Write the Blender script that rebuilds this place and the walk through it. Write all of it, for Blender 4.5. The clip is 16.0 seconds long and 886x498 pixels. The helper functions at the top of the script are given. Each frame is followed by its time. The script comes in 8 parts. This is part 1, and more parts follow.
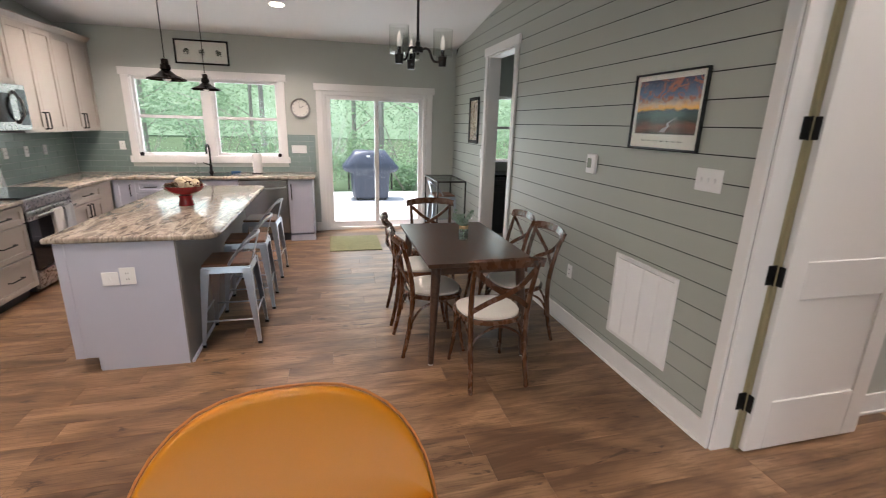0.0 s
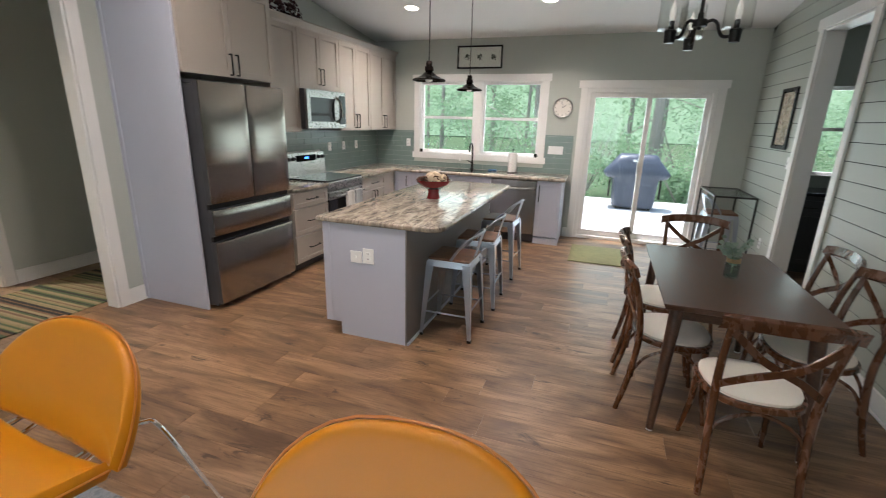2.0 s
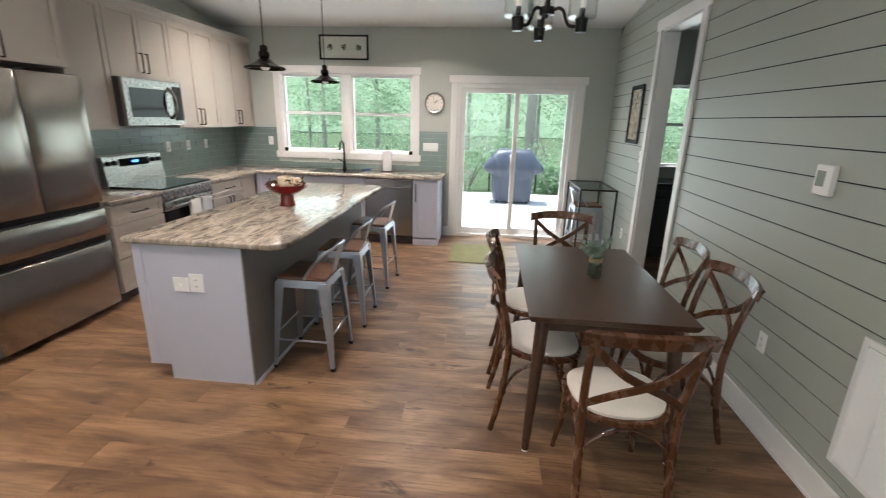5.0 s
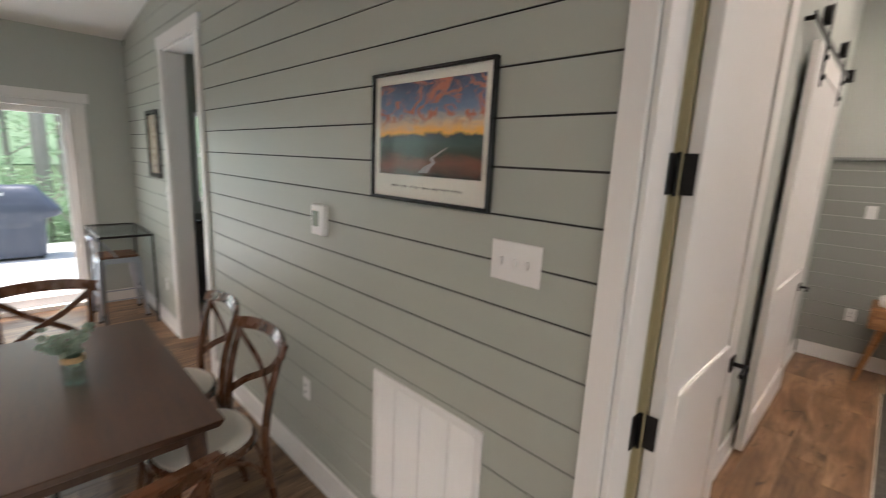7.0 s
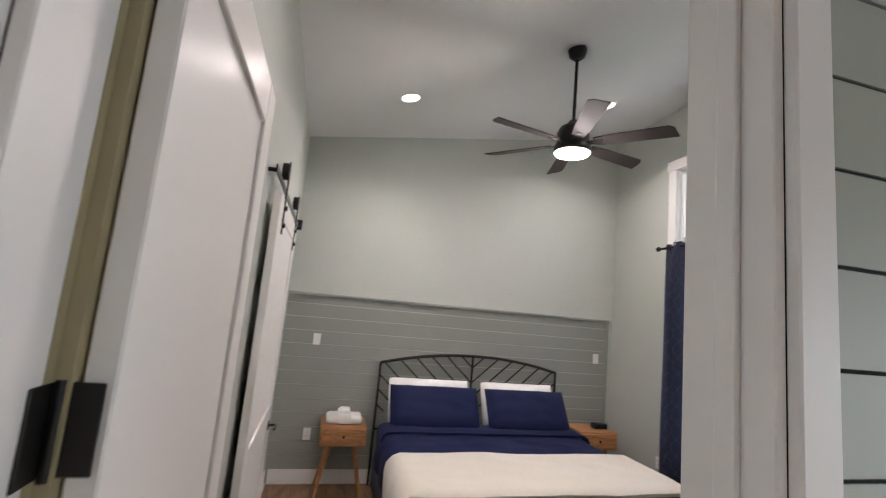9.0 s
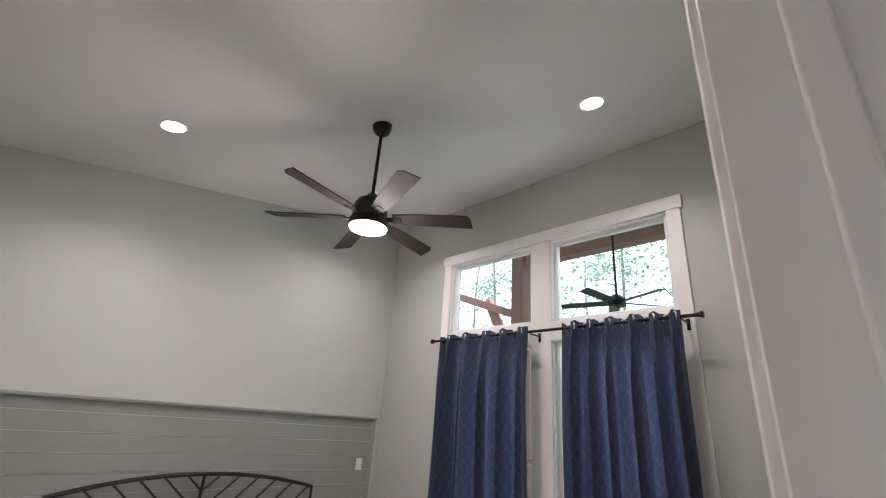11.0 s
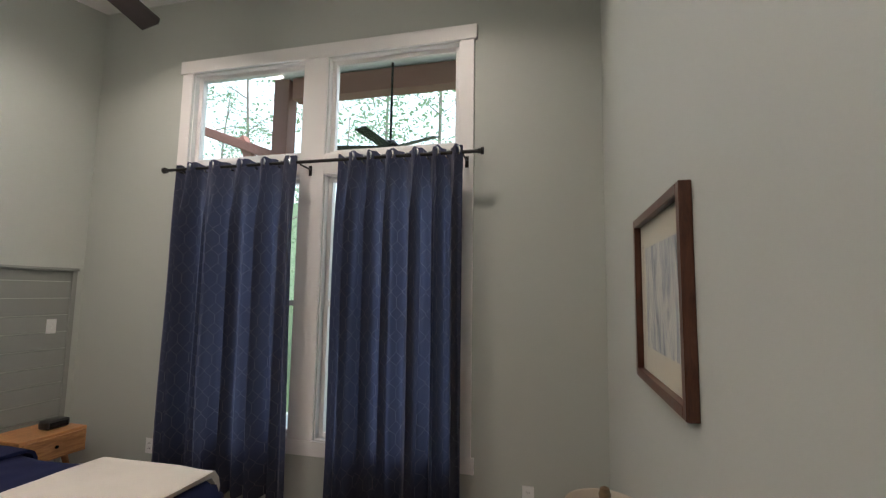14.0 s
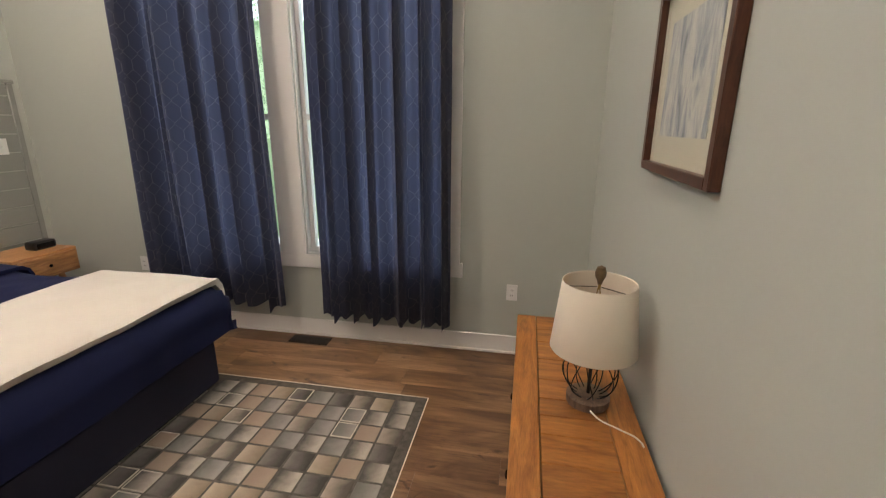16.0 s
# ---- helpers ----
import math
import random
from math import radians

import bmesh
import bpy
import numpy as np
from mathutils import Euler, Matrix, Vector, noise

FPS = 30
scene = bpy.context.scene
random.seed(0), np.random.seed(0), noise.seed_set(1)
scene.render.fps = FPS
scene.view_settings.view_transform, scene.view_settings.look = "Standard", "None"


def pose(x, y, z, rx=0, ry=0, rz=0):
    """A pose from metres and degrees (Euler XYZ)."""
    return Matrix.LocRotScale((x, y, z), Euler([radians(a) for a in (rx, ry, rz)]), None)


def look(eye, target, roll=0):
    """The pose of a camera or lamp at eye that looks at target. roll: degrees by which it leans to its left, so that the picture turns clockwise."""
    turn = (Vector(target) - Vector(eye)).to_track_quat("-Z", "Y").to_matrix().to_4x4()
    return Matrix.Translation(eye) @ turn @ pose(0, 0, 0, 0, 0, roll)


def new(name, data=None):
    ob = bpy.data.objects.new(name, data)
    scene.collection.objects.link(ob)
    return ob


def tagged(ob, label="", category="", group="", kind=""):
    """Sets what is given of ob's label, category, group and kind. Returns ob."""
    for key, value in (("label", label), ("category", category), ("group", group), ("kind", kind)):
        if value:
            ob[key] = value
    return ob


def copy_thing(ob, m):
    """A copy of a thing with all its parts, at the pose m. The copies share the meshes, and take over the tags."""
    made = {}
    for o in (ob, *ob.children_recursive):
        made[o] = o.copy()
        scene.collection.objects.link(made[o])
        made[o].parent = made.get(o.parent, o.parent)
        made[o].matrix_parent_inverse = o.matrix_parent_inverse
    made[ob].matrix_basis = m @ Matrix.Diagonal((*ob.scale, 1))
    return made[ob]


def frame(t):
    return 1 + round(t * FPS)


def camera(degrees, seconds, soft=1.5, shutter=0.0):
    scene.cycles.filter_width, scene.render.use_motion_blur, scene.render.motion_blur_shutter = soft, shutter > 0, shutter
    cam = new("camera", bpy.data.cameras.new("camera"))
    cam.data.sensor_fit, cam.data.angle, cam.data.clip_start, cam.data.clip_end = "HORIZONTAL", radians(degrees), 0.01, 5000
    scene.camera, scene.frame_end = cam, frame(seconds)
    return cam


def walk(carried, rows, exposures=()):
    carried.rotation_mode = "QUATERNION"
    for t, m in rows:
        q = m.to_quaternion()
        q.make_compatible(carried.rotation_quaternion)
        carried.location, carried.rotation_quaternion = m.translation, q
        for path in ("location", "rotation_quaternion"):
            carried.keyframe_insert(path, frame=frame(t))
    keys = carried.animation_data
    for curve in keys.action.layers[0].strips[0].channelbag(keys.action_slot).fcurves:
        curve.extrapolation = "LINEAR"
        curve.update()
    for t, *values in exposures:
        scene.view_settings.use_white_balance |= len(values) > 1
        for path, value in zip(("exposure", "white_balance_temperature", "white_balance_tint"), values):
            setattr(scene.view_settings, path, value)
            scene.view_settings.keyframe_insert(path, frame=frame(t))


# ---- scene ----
cam = camera(89.8, 16.0, soft=1.0, shutter=0.3)
# seconds, eye, target, roll
PATH = [
    (0, (-0.276, 0.794, 1.653), (0.199, 2.661, 1.115), 1.6),
    (0.5, (-0.22, 0.913, 1.637), (0.024, 2.823, 1.095), 1.2),
    (1, (-0.187, 1.048, 1.643), (-0.209, 2.971, 1.092), 1.1),
    (1.5, (-0.151, 1.124, 1.627), (-0.472, 3.018, 1.069), 1.4),
    (2, (-0.052, 1.187, 1.622), (-0.686, 3.0, 1.065), 1.5),
    (2.5, (0.009, 1.217, 1.636), (-0.861, 2.931, 1.086), 1.2),
    (3, (0.025, 1.243, 1.631), (-0.951, 2.903, 1.091), 1.1),
    (5.3, (0.139, 1.674, 1.621), (0.128, 3.595, 1.065), 1.3),
    (5.5, (0.19, 1.711, 1.618), (0.292, 3.632, 1.068), 1.1),
    (6, (0.357, 1.81, 1.642), (0.787, 3.691, 1.115), 1.1),
    (6.5, (0.5, 1.884, 1.656), (1.365, 3.624, 1.182), 1.5),
    (7, (0.618, 2.0, 1.685), (2.003, 3.39, 1.301), 2.7),
    (7.5, (0.745, 2.084, 1.741), (2.531, 2.951, 1.504), 3.8),
    (8, (0.919, 2.074, 1.778), (2.888, 2.422, 1.717), 4.7),
    (8.5, (1.068, 2.06, 1.825), (3.062, 1.957, 1.932), 5.1),
    (8.7, (1.118, 2.079, 1.838), (3.093, 1.815, 2.012), 5.2),
    (9, (1.209, 2.124, 1.848), (3.13, 1.635, 2.114), 5.3),
    (9.5, (1.346, 2.17, 1.896), (3.122, 1.356, 2.321), 5.3),
    (9.7, (1.388, 2.176, 1.897), (3.093, 1.255, 2.391), 5.1),
    (11.8, (1.919, 1.836, 1.85), (3.069, 0.385, 2.608), 4.5),
    (12, (1.958, 1.788, 1.836), (3.043, 0.276, 2.57), 4.2),
    (12.5, (2.016, 1.678, 1.803), (2.928, 0.02, 2.451), 3.1),
    (13, (2.043, 1.627, 1.794), (2.794, -0.152, 2.313), 2.3),
    (13.5, (2.074, 1.623, 1.768), (2.69, -0.243, 2.142), 1.8),
    (14, (2.114, 1.623, 1.736), (2.598, -0.307, 1.932), 0.9),
    (14.5, (2.143, 1.604, 1.699), (2.535, -0.358, 1.71), 0.2),
    (15, (2.173, 1.588, 1.659), (2.515, -0.375, 1.488), 0.0),
    (15.5, (2.201, 1.578, 1.626), (2.53, -0.363, 1.27), 0.3),
    (16, (2.227, 1.573, 1.592), (2.58, -0.321, 1.055), 0.4),
]

walk(cam, [(t, look(eye, target, roll)) for t, eye, target, roll in PATH],
     [(0.0, 1.1, 6200, 23), (1.5, 1.02, 6050, 18), (3.0, 1.08, 5900, 15), (6.5, 1.2, 6250, 20), (7.5, 1.13, 6400, 23), (8.5, 1.1, 5950, 21), (9.5, 1.08, 5850, 21), (12.5, 0.85, 5980, 22), (14.0, 0.7, 6150, 18), (15.0, 0.85, 6250, 18), (16.0, 1.28, 6550, 18)])

# ---- plan, in metres ----
SHIP_X = 1.65          # painted face of the board wall
BED_X = 1.78           # bedroom side of that wall
BACK_Y = 7.88          # kitchen's window wall
LEFT_X = -3.59         # kitchen's cabinet wall
HALL_X = -3.83         # wall with the hall opening
FRONT_Y = -2.6
HEAD_X = 6.10          # headboard wall
WIN_Y = -1.385         # bedroom window wall
BARN_Y = 2.48          # barn door wall
BOARD = 0.1375


def roof(y):
    """Living room ceiling height."""
    return 2.76 + 0.125 * (BACK_Y - y)


def bed_roof(y):
    """Bedroom ceiling height."""
    return 3.57 + 0.175 * (BARN_Y - y)


# ---- light ----
world = bpy.data.worlds.new("sky")
scene.world = world
world.use_nodes = True
wn, wl = world.node_tree.nodes, world.node_tree.links
sky = wn.new("ShaderNodeTexSky")
sky.sky_type, sky.sun_disc = "NISHITA", False
sky.sun_elevation, sky.sun_rotation = radians(75), radians(-56)
sky.air_density, sky.dust_density = 1.2, 2.5
wn["Background"].inputs["Strength"].default_value = 0.15
wl.new(sky.outputs["Color"], wn["Background"].inputs["Color"])

sun = new("sun", bpy.data.lights.new("sun", "SUN"))
sun.data.energy, sun.data.angle, sun.data.color = 4.5, radians(3), (1.0, 0.95, 0.88)
sun.matrix_world = look((-6, 4, 30), (0, 0, 0))


def window_light(name, place, target, w, h, power, color=(0.93, 1.0, 0.97)):
    lamp = new(name, bpy.data.lights.new(name, "AREA"))
    lamp.data.shape, lamp.data.size, lamp.data.size_y = "RECTANGLE", w, h
    lamp.data.energy, lamp.data.color = power, color
    lamp.matrix_world = look(place, target)
    return lamp


window_light("daylight_sink_window", (-1.9, BACK_Y + 0.25, 1.66), (-1.9, 4, 1.2), 1.9, 1.1, 6.5)
window_light("daylight_patio_door", (0.4, BACK_Y + 0.25, 1.1), (0.4, 4, 0.6), 1.5, 1.9, 11)
# added fill for the near room, through an assumed window out of view
window_light("front_fill", (-1.2, FRONT_Y - 0.2, 1.3), (-1.2, 3, 1.2), 3.2, 2.2, 28, (0.98, 1.0, 1.0))
window_light("daylight_pantry", (2.8, BACK_Y + 0.25, 1.6), (2.8, 5, 1.0), 0.8, 1.0, 4)
window_light("daylight_bedroom_low", (3.9, WIN_Y - 0.3, 1.7), (3.9, 1.5, 1.2), 2.4, 1.9, 5, (0.9, 0.97, 1.0))
window_light("daylight_bedroom", (3.9, WIN_Y - 0.3, 3.1), (3.9, 1.5, 1.2), 2.3, 0.9, 5, (0.9, 0.97, 1.0))


# ---- materials ----
def _mix(nt, fac, a, b):
    n = nt.nodes.new("ShaderNodeMix")
    n.data_type = "RGBA"
    for sock, v in ((n.inputs[0], fac), (n.inputs[6], a), (n.inputs[7], b)):
        if hasattr(v, "is_linked"):
            nt.links.new(v, sock)
        else:
            sock.default_value = v if not isinstance(v, tuple) else (*v[:3], 1)
    return n.outputs[2]


def _noise(nt, scale, detail=3.0, stretch=None, rough=0.5, distort=0.0, rnd=False, space="Object"):
    co = nt.nodes.new("ShaderNodeTexCoord")
    mp = nt.nodes.new("ShaderNodeMapping")
    nt.links.new(co.outputs[space], mp.inputs["Vector"])
    if stretch:
        mp.inputs["Scale"].default_value = stretch
    if rnd:
        oi = nt.nodes.new("ShaderNodeObjectInfo")
        mu = nt.nodes.new("ShaderNodeMath")
        mu.operation = "MULTIPLY"
        mu.inputs[1].default_value = 37.0
        nt.links.new(oi.outputs["Random"], mu.inputs[0])
        nt.links.new(mu.outputs[0], mp.inputs["Location"])
    n = nt.nodes.new("ShaderNodeTexNoise")
    n.inputs["Scale"].default_value, n.inputs["Detail"].default_value = scale, detail
    n.inputs["Roughness"].default_value, n.inputs["Distortion"].default_value = rough, distort
    nt.links.new(mp.outputs["Vector"], n.inputs["Vector"])
    return n.outputs["Fac"]


def _ramp(nt, fac, stops):
    r = nt.nodes.new("ShaderNodeValToRGB")
    els = r.color_ramp.elements
    while len(els) < len(stops):
        els.new(0.5)
    for e, (p, c) in zip(els, stops):
        e.position, e.color = p, (*c, 1)
    nt.links.new(fac, r.inputs["Fac"])
    return r.outputs["Color"]


def _bump(nt, bsdf, height, strength, dist=0.002):
    b = nt.nodes.new("ShaderNodeBump")
    b.inputs["Strength"].default_value, b.inputs["Distance"].default_value = strength, dist
    nt.links.new(height, b.inputs["Height"])
    nt.links.new(b.outputs["Normal"], bsdf.inputs["Normal"])


def blank(name):
    m = bpy.data.materials.new(name)
    m.use_nodes = True
    return m, m.node_tree, m.node_tree.nodes["Principled BSDF"]


def mat(name, color, rough=0.5, metal=0.0, vary=0.08, scale=6.0, fine=90.0, bump=0.06, stretch=None, coat=0.0, spec=0.5, sheen=0.0, wear=0.07):
    """A surface with broad stains and a fine grain."""
    m, nt, b = blank(name)
    dark = tuple(c * (1 - vary) for c in color)
    light = tuple(min(1, c * (1 + vary)) for c in color)
    broad = _noise(nt, scale, 4, stretch)
    grain = _noise(nt, fine, 2, stretch)
    col = _mix(nt, broad, dark, light)
    nt.links.new(_mix(nt, 0.25, col, _mix(nt, grain, dark, light)), b.inputs["Base Color"])
    rr = nt.nodes.new("ShaderNodeMapRange")
    rr.inputs["To Min"].default_value, rr.inputs["To Max"].default_value = max(0.02, rough - wear), min(1, rough + wear)
    nt.links.new(broad, rr.inputs["Value"])
    nt.links.new(rr.outputs[0], b.inputs["Roughness"])
    b.inputs["Metallic"].default_value = metal
    b.inputs["Coat Weight"].default_value = coat
    b.inputs["Specular IOR Level"].default_value = spec
    b.inputs["Sheen Weight"].default_value = sheen
    if bump:
        _bump(nt, b, grain, bump)
    return m


def wood(name, dark, light, rough=0.4, along=(1.0, 12.0, 12.0), scale=3.0, rnd=True, coat=0.0, knots=0.0):
    m, nt, b = blank(name)
    g1 = _noise(nt, scale, 6, along, 0.6, 1.2, rnd)
    g2 = _noise(nt, scale * 9, 3, along, 0.5, 0.3, rnd)
    col = _ramp(nt, g1, [(0.32, dark), (0.5, tuple((a + c) / 2 for a, c in zip(dark, light))), (0.68, light)])
    col = _mix(nt, 0.25, col, _ramp(nt, g2, [(0.3, dark), (0.7, light)]))
    if rnd:
        oi = nt.nodes.new("ShaderNodeObjectInfo")
        hs = nt.nodes.new("ShaderNodeHueSaturation")
        mr = nt.nodes.new("ShaderNodeMapRange")
        mr.inputs["To Min"].default_value, mr.inputs["To Max"].default_value = 0.78, 1.2
        nt.links.new(oi.outputs["Random"], mr.inputs["Value"])
        nt.links.new(mr.outputs[0], hs.inputs["Value"])
        nt.links.new(col, hs.inputs["Color"])
        col = hs.outputs["Color"]
    if knots:
        v = nt.nodes.new("ShaderNodeTexVoronoi")
        v.inputs["Scale"].default_value = knots
        co = nt.nodes.new("ShaderNodeTexCoord")
        mp = nt.nodes.new("ShaderNodeMapping")
        mp.inputs["Scale"].default_value = tuple(0.5 if a == min(along) else 1.0 for a in along)
        nt.links.new(co.outputs["Object"], mp.inputs["Vector"])
        nt.links.new(mp.outputs["Vector"], v.inputs["Vector"])
        k = _ramp(nt, v.outputs["Distance"], [(0.03, (0, 0, 0)), (0.09, (1, 1, 1))])
        col = _mix(nt, k, tuple(c * 0.35 for c in dark), col)
    nt.links.new(col, b.inputs["Base Color"])
    rr = nt.nodes.new("ShaderNodeMapRange")
    rr.inputs["To Min"].default_value, rr.inputs["To Max"].default_value = rough - 0.08, rough + 0.1
    nt.links.new(g1, rr.inputs["Value"])
    nt.links.new(rr.outputs[0], b.inputs["Roughness"])
    b.inputs["Coat Weight"].default_value = coat
    _bump(nt, b, g2, 0.12, 0.001)
    return m


def plank_mat():
    """Printed oak plank: broad tonal clouds, long fine grain, dark knots."""
    m, nt, b = blank("vinyl_plank")
    cloud = _noise(nt, 1.5, 4, (1.0, 3.2, 3.2), 0.55, 0.8, True)
    grain = _noise(nt, 3.6, 7, (1.0, 26, 26), 0.68, 0.5, True)
    spot = _noise(nt, 4.2, 4, (1.0, 3.4, 3.4), 0.62, 0.8, True)
    col = _ramp(nt, cloud, [(0.34, (0.105, 0.055, 0.027)), (0.48, (0.2, 0.112, 0.056)), (0.64, (0.33, 0.2, 0.108))])
    col = _mix(nt, _ramp(nt, grain, [(0.34, (0.62, 0.62, 0.62)), (0.52, (0.0, 0.0, 0.0))]), col, (0.075, 0.038, 0.018))
    col = _mix(nt, _ramp(nt, spot, [(0.61, (0.0, 0.0, 0.0)), (0.7, (0.85, 0.85, 0.85))]), col, (0.04, 0.021, 0.011))
    oi = nt.nodes.new("ShaderNodeObjectInfo")
    hs = nt.nodes.new("ShaderNodeHueSaturation")
    mr = nt.nodes.new("ShaderNodeMapRange")
    mr.inputs["To Min"].default_value, mr.inputs["To Max"].default_value = 0.84, 1.1
    nt.links.new(oi.outputs["Random"], mr.inputs["Value"])
    nt.links.new(mr.outputs[0], hs.inputs["Value"])
    nt.links.new(col, hs.inputs["Color"])
    nt.links.new(hs.outputs["Color"], b.inputs["Base Color"])
    rr = nt.nodes.new("ShaderNodeMapRange")
    rr.inputs["To Min"].default_value, rr.inputs["To Max"].default_value = 0.46, 0.34
    nt.links.new(grain, rr.inputs["Value"])
    nt.links.new(rr.outputs[0], b.inputs["Roughness"])
    _bump(nt, b, grain, 0.12, 0.001)
    return m


def glass_mat(name, tint=(0.95, 0.98, 0.97), rough=0.0, gloss=0.7):
    """Thin pane: mostly clear, its gloss rising towards grazing angles."""
    m = bpy.data.materials.new(name)
    m.use_nodes = True
    nt = m.node_tree
    nt.nodes.remove(nt.nodes["Principled BSDF"])
    tr, gl, mx, lw, pw, ma = (nt.nodes.new(k) for k in ("ShaderNodeBsdfTransparent", "ShaderNodeBsdfGlossy", "ShaderNodeMixShader", "ShaderNodeLayerWeight", "ShaderNodeMath", "ShaderNodeMath"))
    tr.inputs["Color"].default_value = (*tint, 1)
    gl.inputs["Roughness"].default_value = rough
    lw.inputs["Blend"].default_value = 0.5
    pw.operation, ma.operation = "POWER", "MULTIPLY_ADD"
    pw.inputs[1].default_value = 4.0
    ma.inputs[1].default_value, ma.inputs[2].default_value = gloss, 0.03 * gloss / 0.7
    nt.links.new(lw.outputs["Facing"], pw.inputs[0])
    nt.links.new(pw.outputs[0], ma.inputs[0])
    nt.links.new(ma.outputs[0], mx.inputs["Fac"])
    nt.links.new(tr.outputs[0], mx.inputs[1])
    nt.links.new(gl.outputs[0], mx.inputs[2])
    nt.links.new(mx.outputs[0], nt.nodes["Material Output"].inputs["Surface"])
    return m


def glow(name, color, strength):
    m, nt, b = blank(name)
    b.inputs["Base Color"].default_value = (*color, 1)
    b.inputs["Emission Color"].default_value = (*color, 1)
    b.inputs["Emission Strength"].default_value = strength
    return m


def brushed(name, color, along, rough=0.3):
    m, nt, b = blank(name)
    n = _noise(nt, 40, 3, along)
    nt.links.new(_mix(nt, n, tuple(c * 0.85 for c in color), color), b.inputs["Base Color"])
    b.inputs["Metallic"].default_value = 1.0
    rr = nt.nodes.new("ShaderNodeMapRange")
    rr.inputs["To Min"].default_value, rr.inputs["To Max"].default_value = rough - 0.06, rough + 0.08
    nt.links.new(n, rr.inputs["Value"])
    nt.links.new(rr.outputs[0], b.inputs["Roughness"])
    _bump(nt, b, n, 0.05, 0.0005)
    return m


def granite_mat():
    m, nt, b = blank("granite")
    vein = _noise(nt, 1.5, 10, (4.2, 1.0, 1.0), 0.62, 1.1)
    fleck = _noise(nt, 70, 4, None, 0.7)
    band = _noise(nt, 3.4, 10, (4.0, 1.1, 1.0), 0.68, 1.4)
    c1 = _ramp(nt, vein, [(0.34, (0.035, 0.03, 0.03)), (0.43, (0.2, 0.165, 0.13)), (0.5, (0.54, 0.48, 0.39)), (0.55, (0.12, 0.09, 0.066)), (0.66, (0.46, 0.41, 0.34))])
    c2 = _ramp(nt, band, [(0.4, (0.03, 0.028, 0.028)), (0.48, (0.36, 0.3, 0.235)), (0.58, (0.52, 0.44, 0.34)), (0.7, (0.13, 0.1, 0.085))])
    c = _mix(nt, 0.45, c1, c2)
    nt.links.new(_mix(nt, 0.1, c, _ramp(nt, fleck, [(0.4, (0.06, 0.055, 0.05)), (0.6, (0.6, 0.55, 0.48))])), b.inputs["Base Color"])
    b.inputs["Roughness"].default_value = 0.15
    b.inputs["Specular IOR Level"].default_value = 0.34
    return m


def carpet_mat(name, stops, scale, stretch=None):
    m, nt, b = blank(name)
    n = _noise(nt, scale, 5, stretch, 0.6, 0.5)
    f = _noise(nt, 350, 2)
    nt.links.new(_mix(nt, 0.2, _ramp(nt, n, stops), _ramp(nt, f, [(0.3, stops[0][1]), (0.7, stops[-1][1])])), b.inputs["Base Color"])
    b.inputs["Roughness"].default_value = 0.95
    _bump(nt, b, f, 0.5, 0.004)
    return m


def foliage_mat(name, dark, light):
    m, nt, b = blank(name)
    g = nt.nodes.new("ShaderNodeNewGeometry")
    n = _noise(nt, 0.8, 3)
    col = _mix(nt, g.outputs["Random Per Island"], dark, light)
    nt.links.new(_mix(nt, n, tuple(c * 0.7 for c in dark), col), b.inputs["Base Color"])
    b.inputs["Roughness"].default_value = 0.55
    b.inputs["Transmission Weight"].default_value = 0.0
    b.inputs["Subsurface Weight"].default_value = 0.0
    tl = nt.nodes.new("ShaderNodeBsdfTranslucent")
    mx = nt.nodes.new("ShaderNodeMixShader")
    mx.inputs["Fac"].default_value = 0.45
    nt.links.new(col, tl.inputs["Color"])
    nt.links.new(b.outputs[0], mx.inputs[1])
    nt.links.new(tl.outputs[0], mx.inputs[2])
    nt.links.new(mx.outputs[0], nt.nodes["Material Output"].inputs["Surface"])
    return m


def distance_mat():
    """Far woods seen through the windows: leaves, gaps of sky, their daylight put in as emission."""
    m, nt, b = blank("glowing_woods")
    n1 = _noise(nt, 0.9, 8, (1, 1, 1.0), 0.7, 0.6)
    n2 = _noise(nt, 4.0, 6, None, 0.7, 0.4)
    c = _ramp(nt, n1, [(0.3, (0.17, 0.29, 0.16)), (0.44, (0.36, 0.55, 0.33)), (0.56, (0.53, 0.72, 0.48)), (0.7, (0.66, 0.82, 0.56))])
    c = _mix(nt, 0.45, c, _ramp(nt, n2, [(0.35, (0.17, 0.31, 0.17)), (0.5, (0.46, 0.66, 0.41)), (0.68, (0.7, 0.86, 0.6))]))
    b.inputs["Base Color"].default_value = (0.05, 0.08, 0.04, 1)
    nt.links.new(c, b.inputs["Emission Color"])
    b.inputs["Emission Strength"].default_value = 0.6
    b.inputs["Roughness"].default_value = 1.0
    return m


PAINT = mat("sage_wall_paint", (0.455, 0.483, 0.442), 0.6, vary=0.03, scale=1.5, fine=260, bump=0.08)
SHIP = mat("sage_board_paint", (0.385, 0.412, 0.365), 0.42, vary=0.05, scale=2.0, fine=180, bump=0.05)
# near-black colour that stands for the shade deep in the board gaps
GAP_SHADE = mat("board_gap_shade", (0.025, 0.026, 0.025), 0.9)
WAINS = mat("grey_sage_board_paint", (0.27, 0.285, 0.26), 0.45, vary=0.05, scale=2.0, fine=180, bump=0.05)
CEIL = mat("flat_white_ceiling", (0.74, 0.74, 0.73), 0.85, vary=0.02, scale=1.0, fine=300, bump=0.1)
TRIM = mat("white_trim_paint", (0.78, 0.77, 0.75), 0.38, vary=0.02, scale=3, fine=160, bump=0.02, wear=0.015)
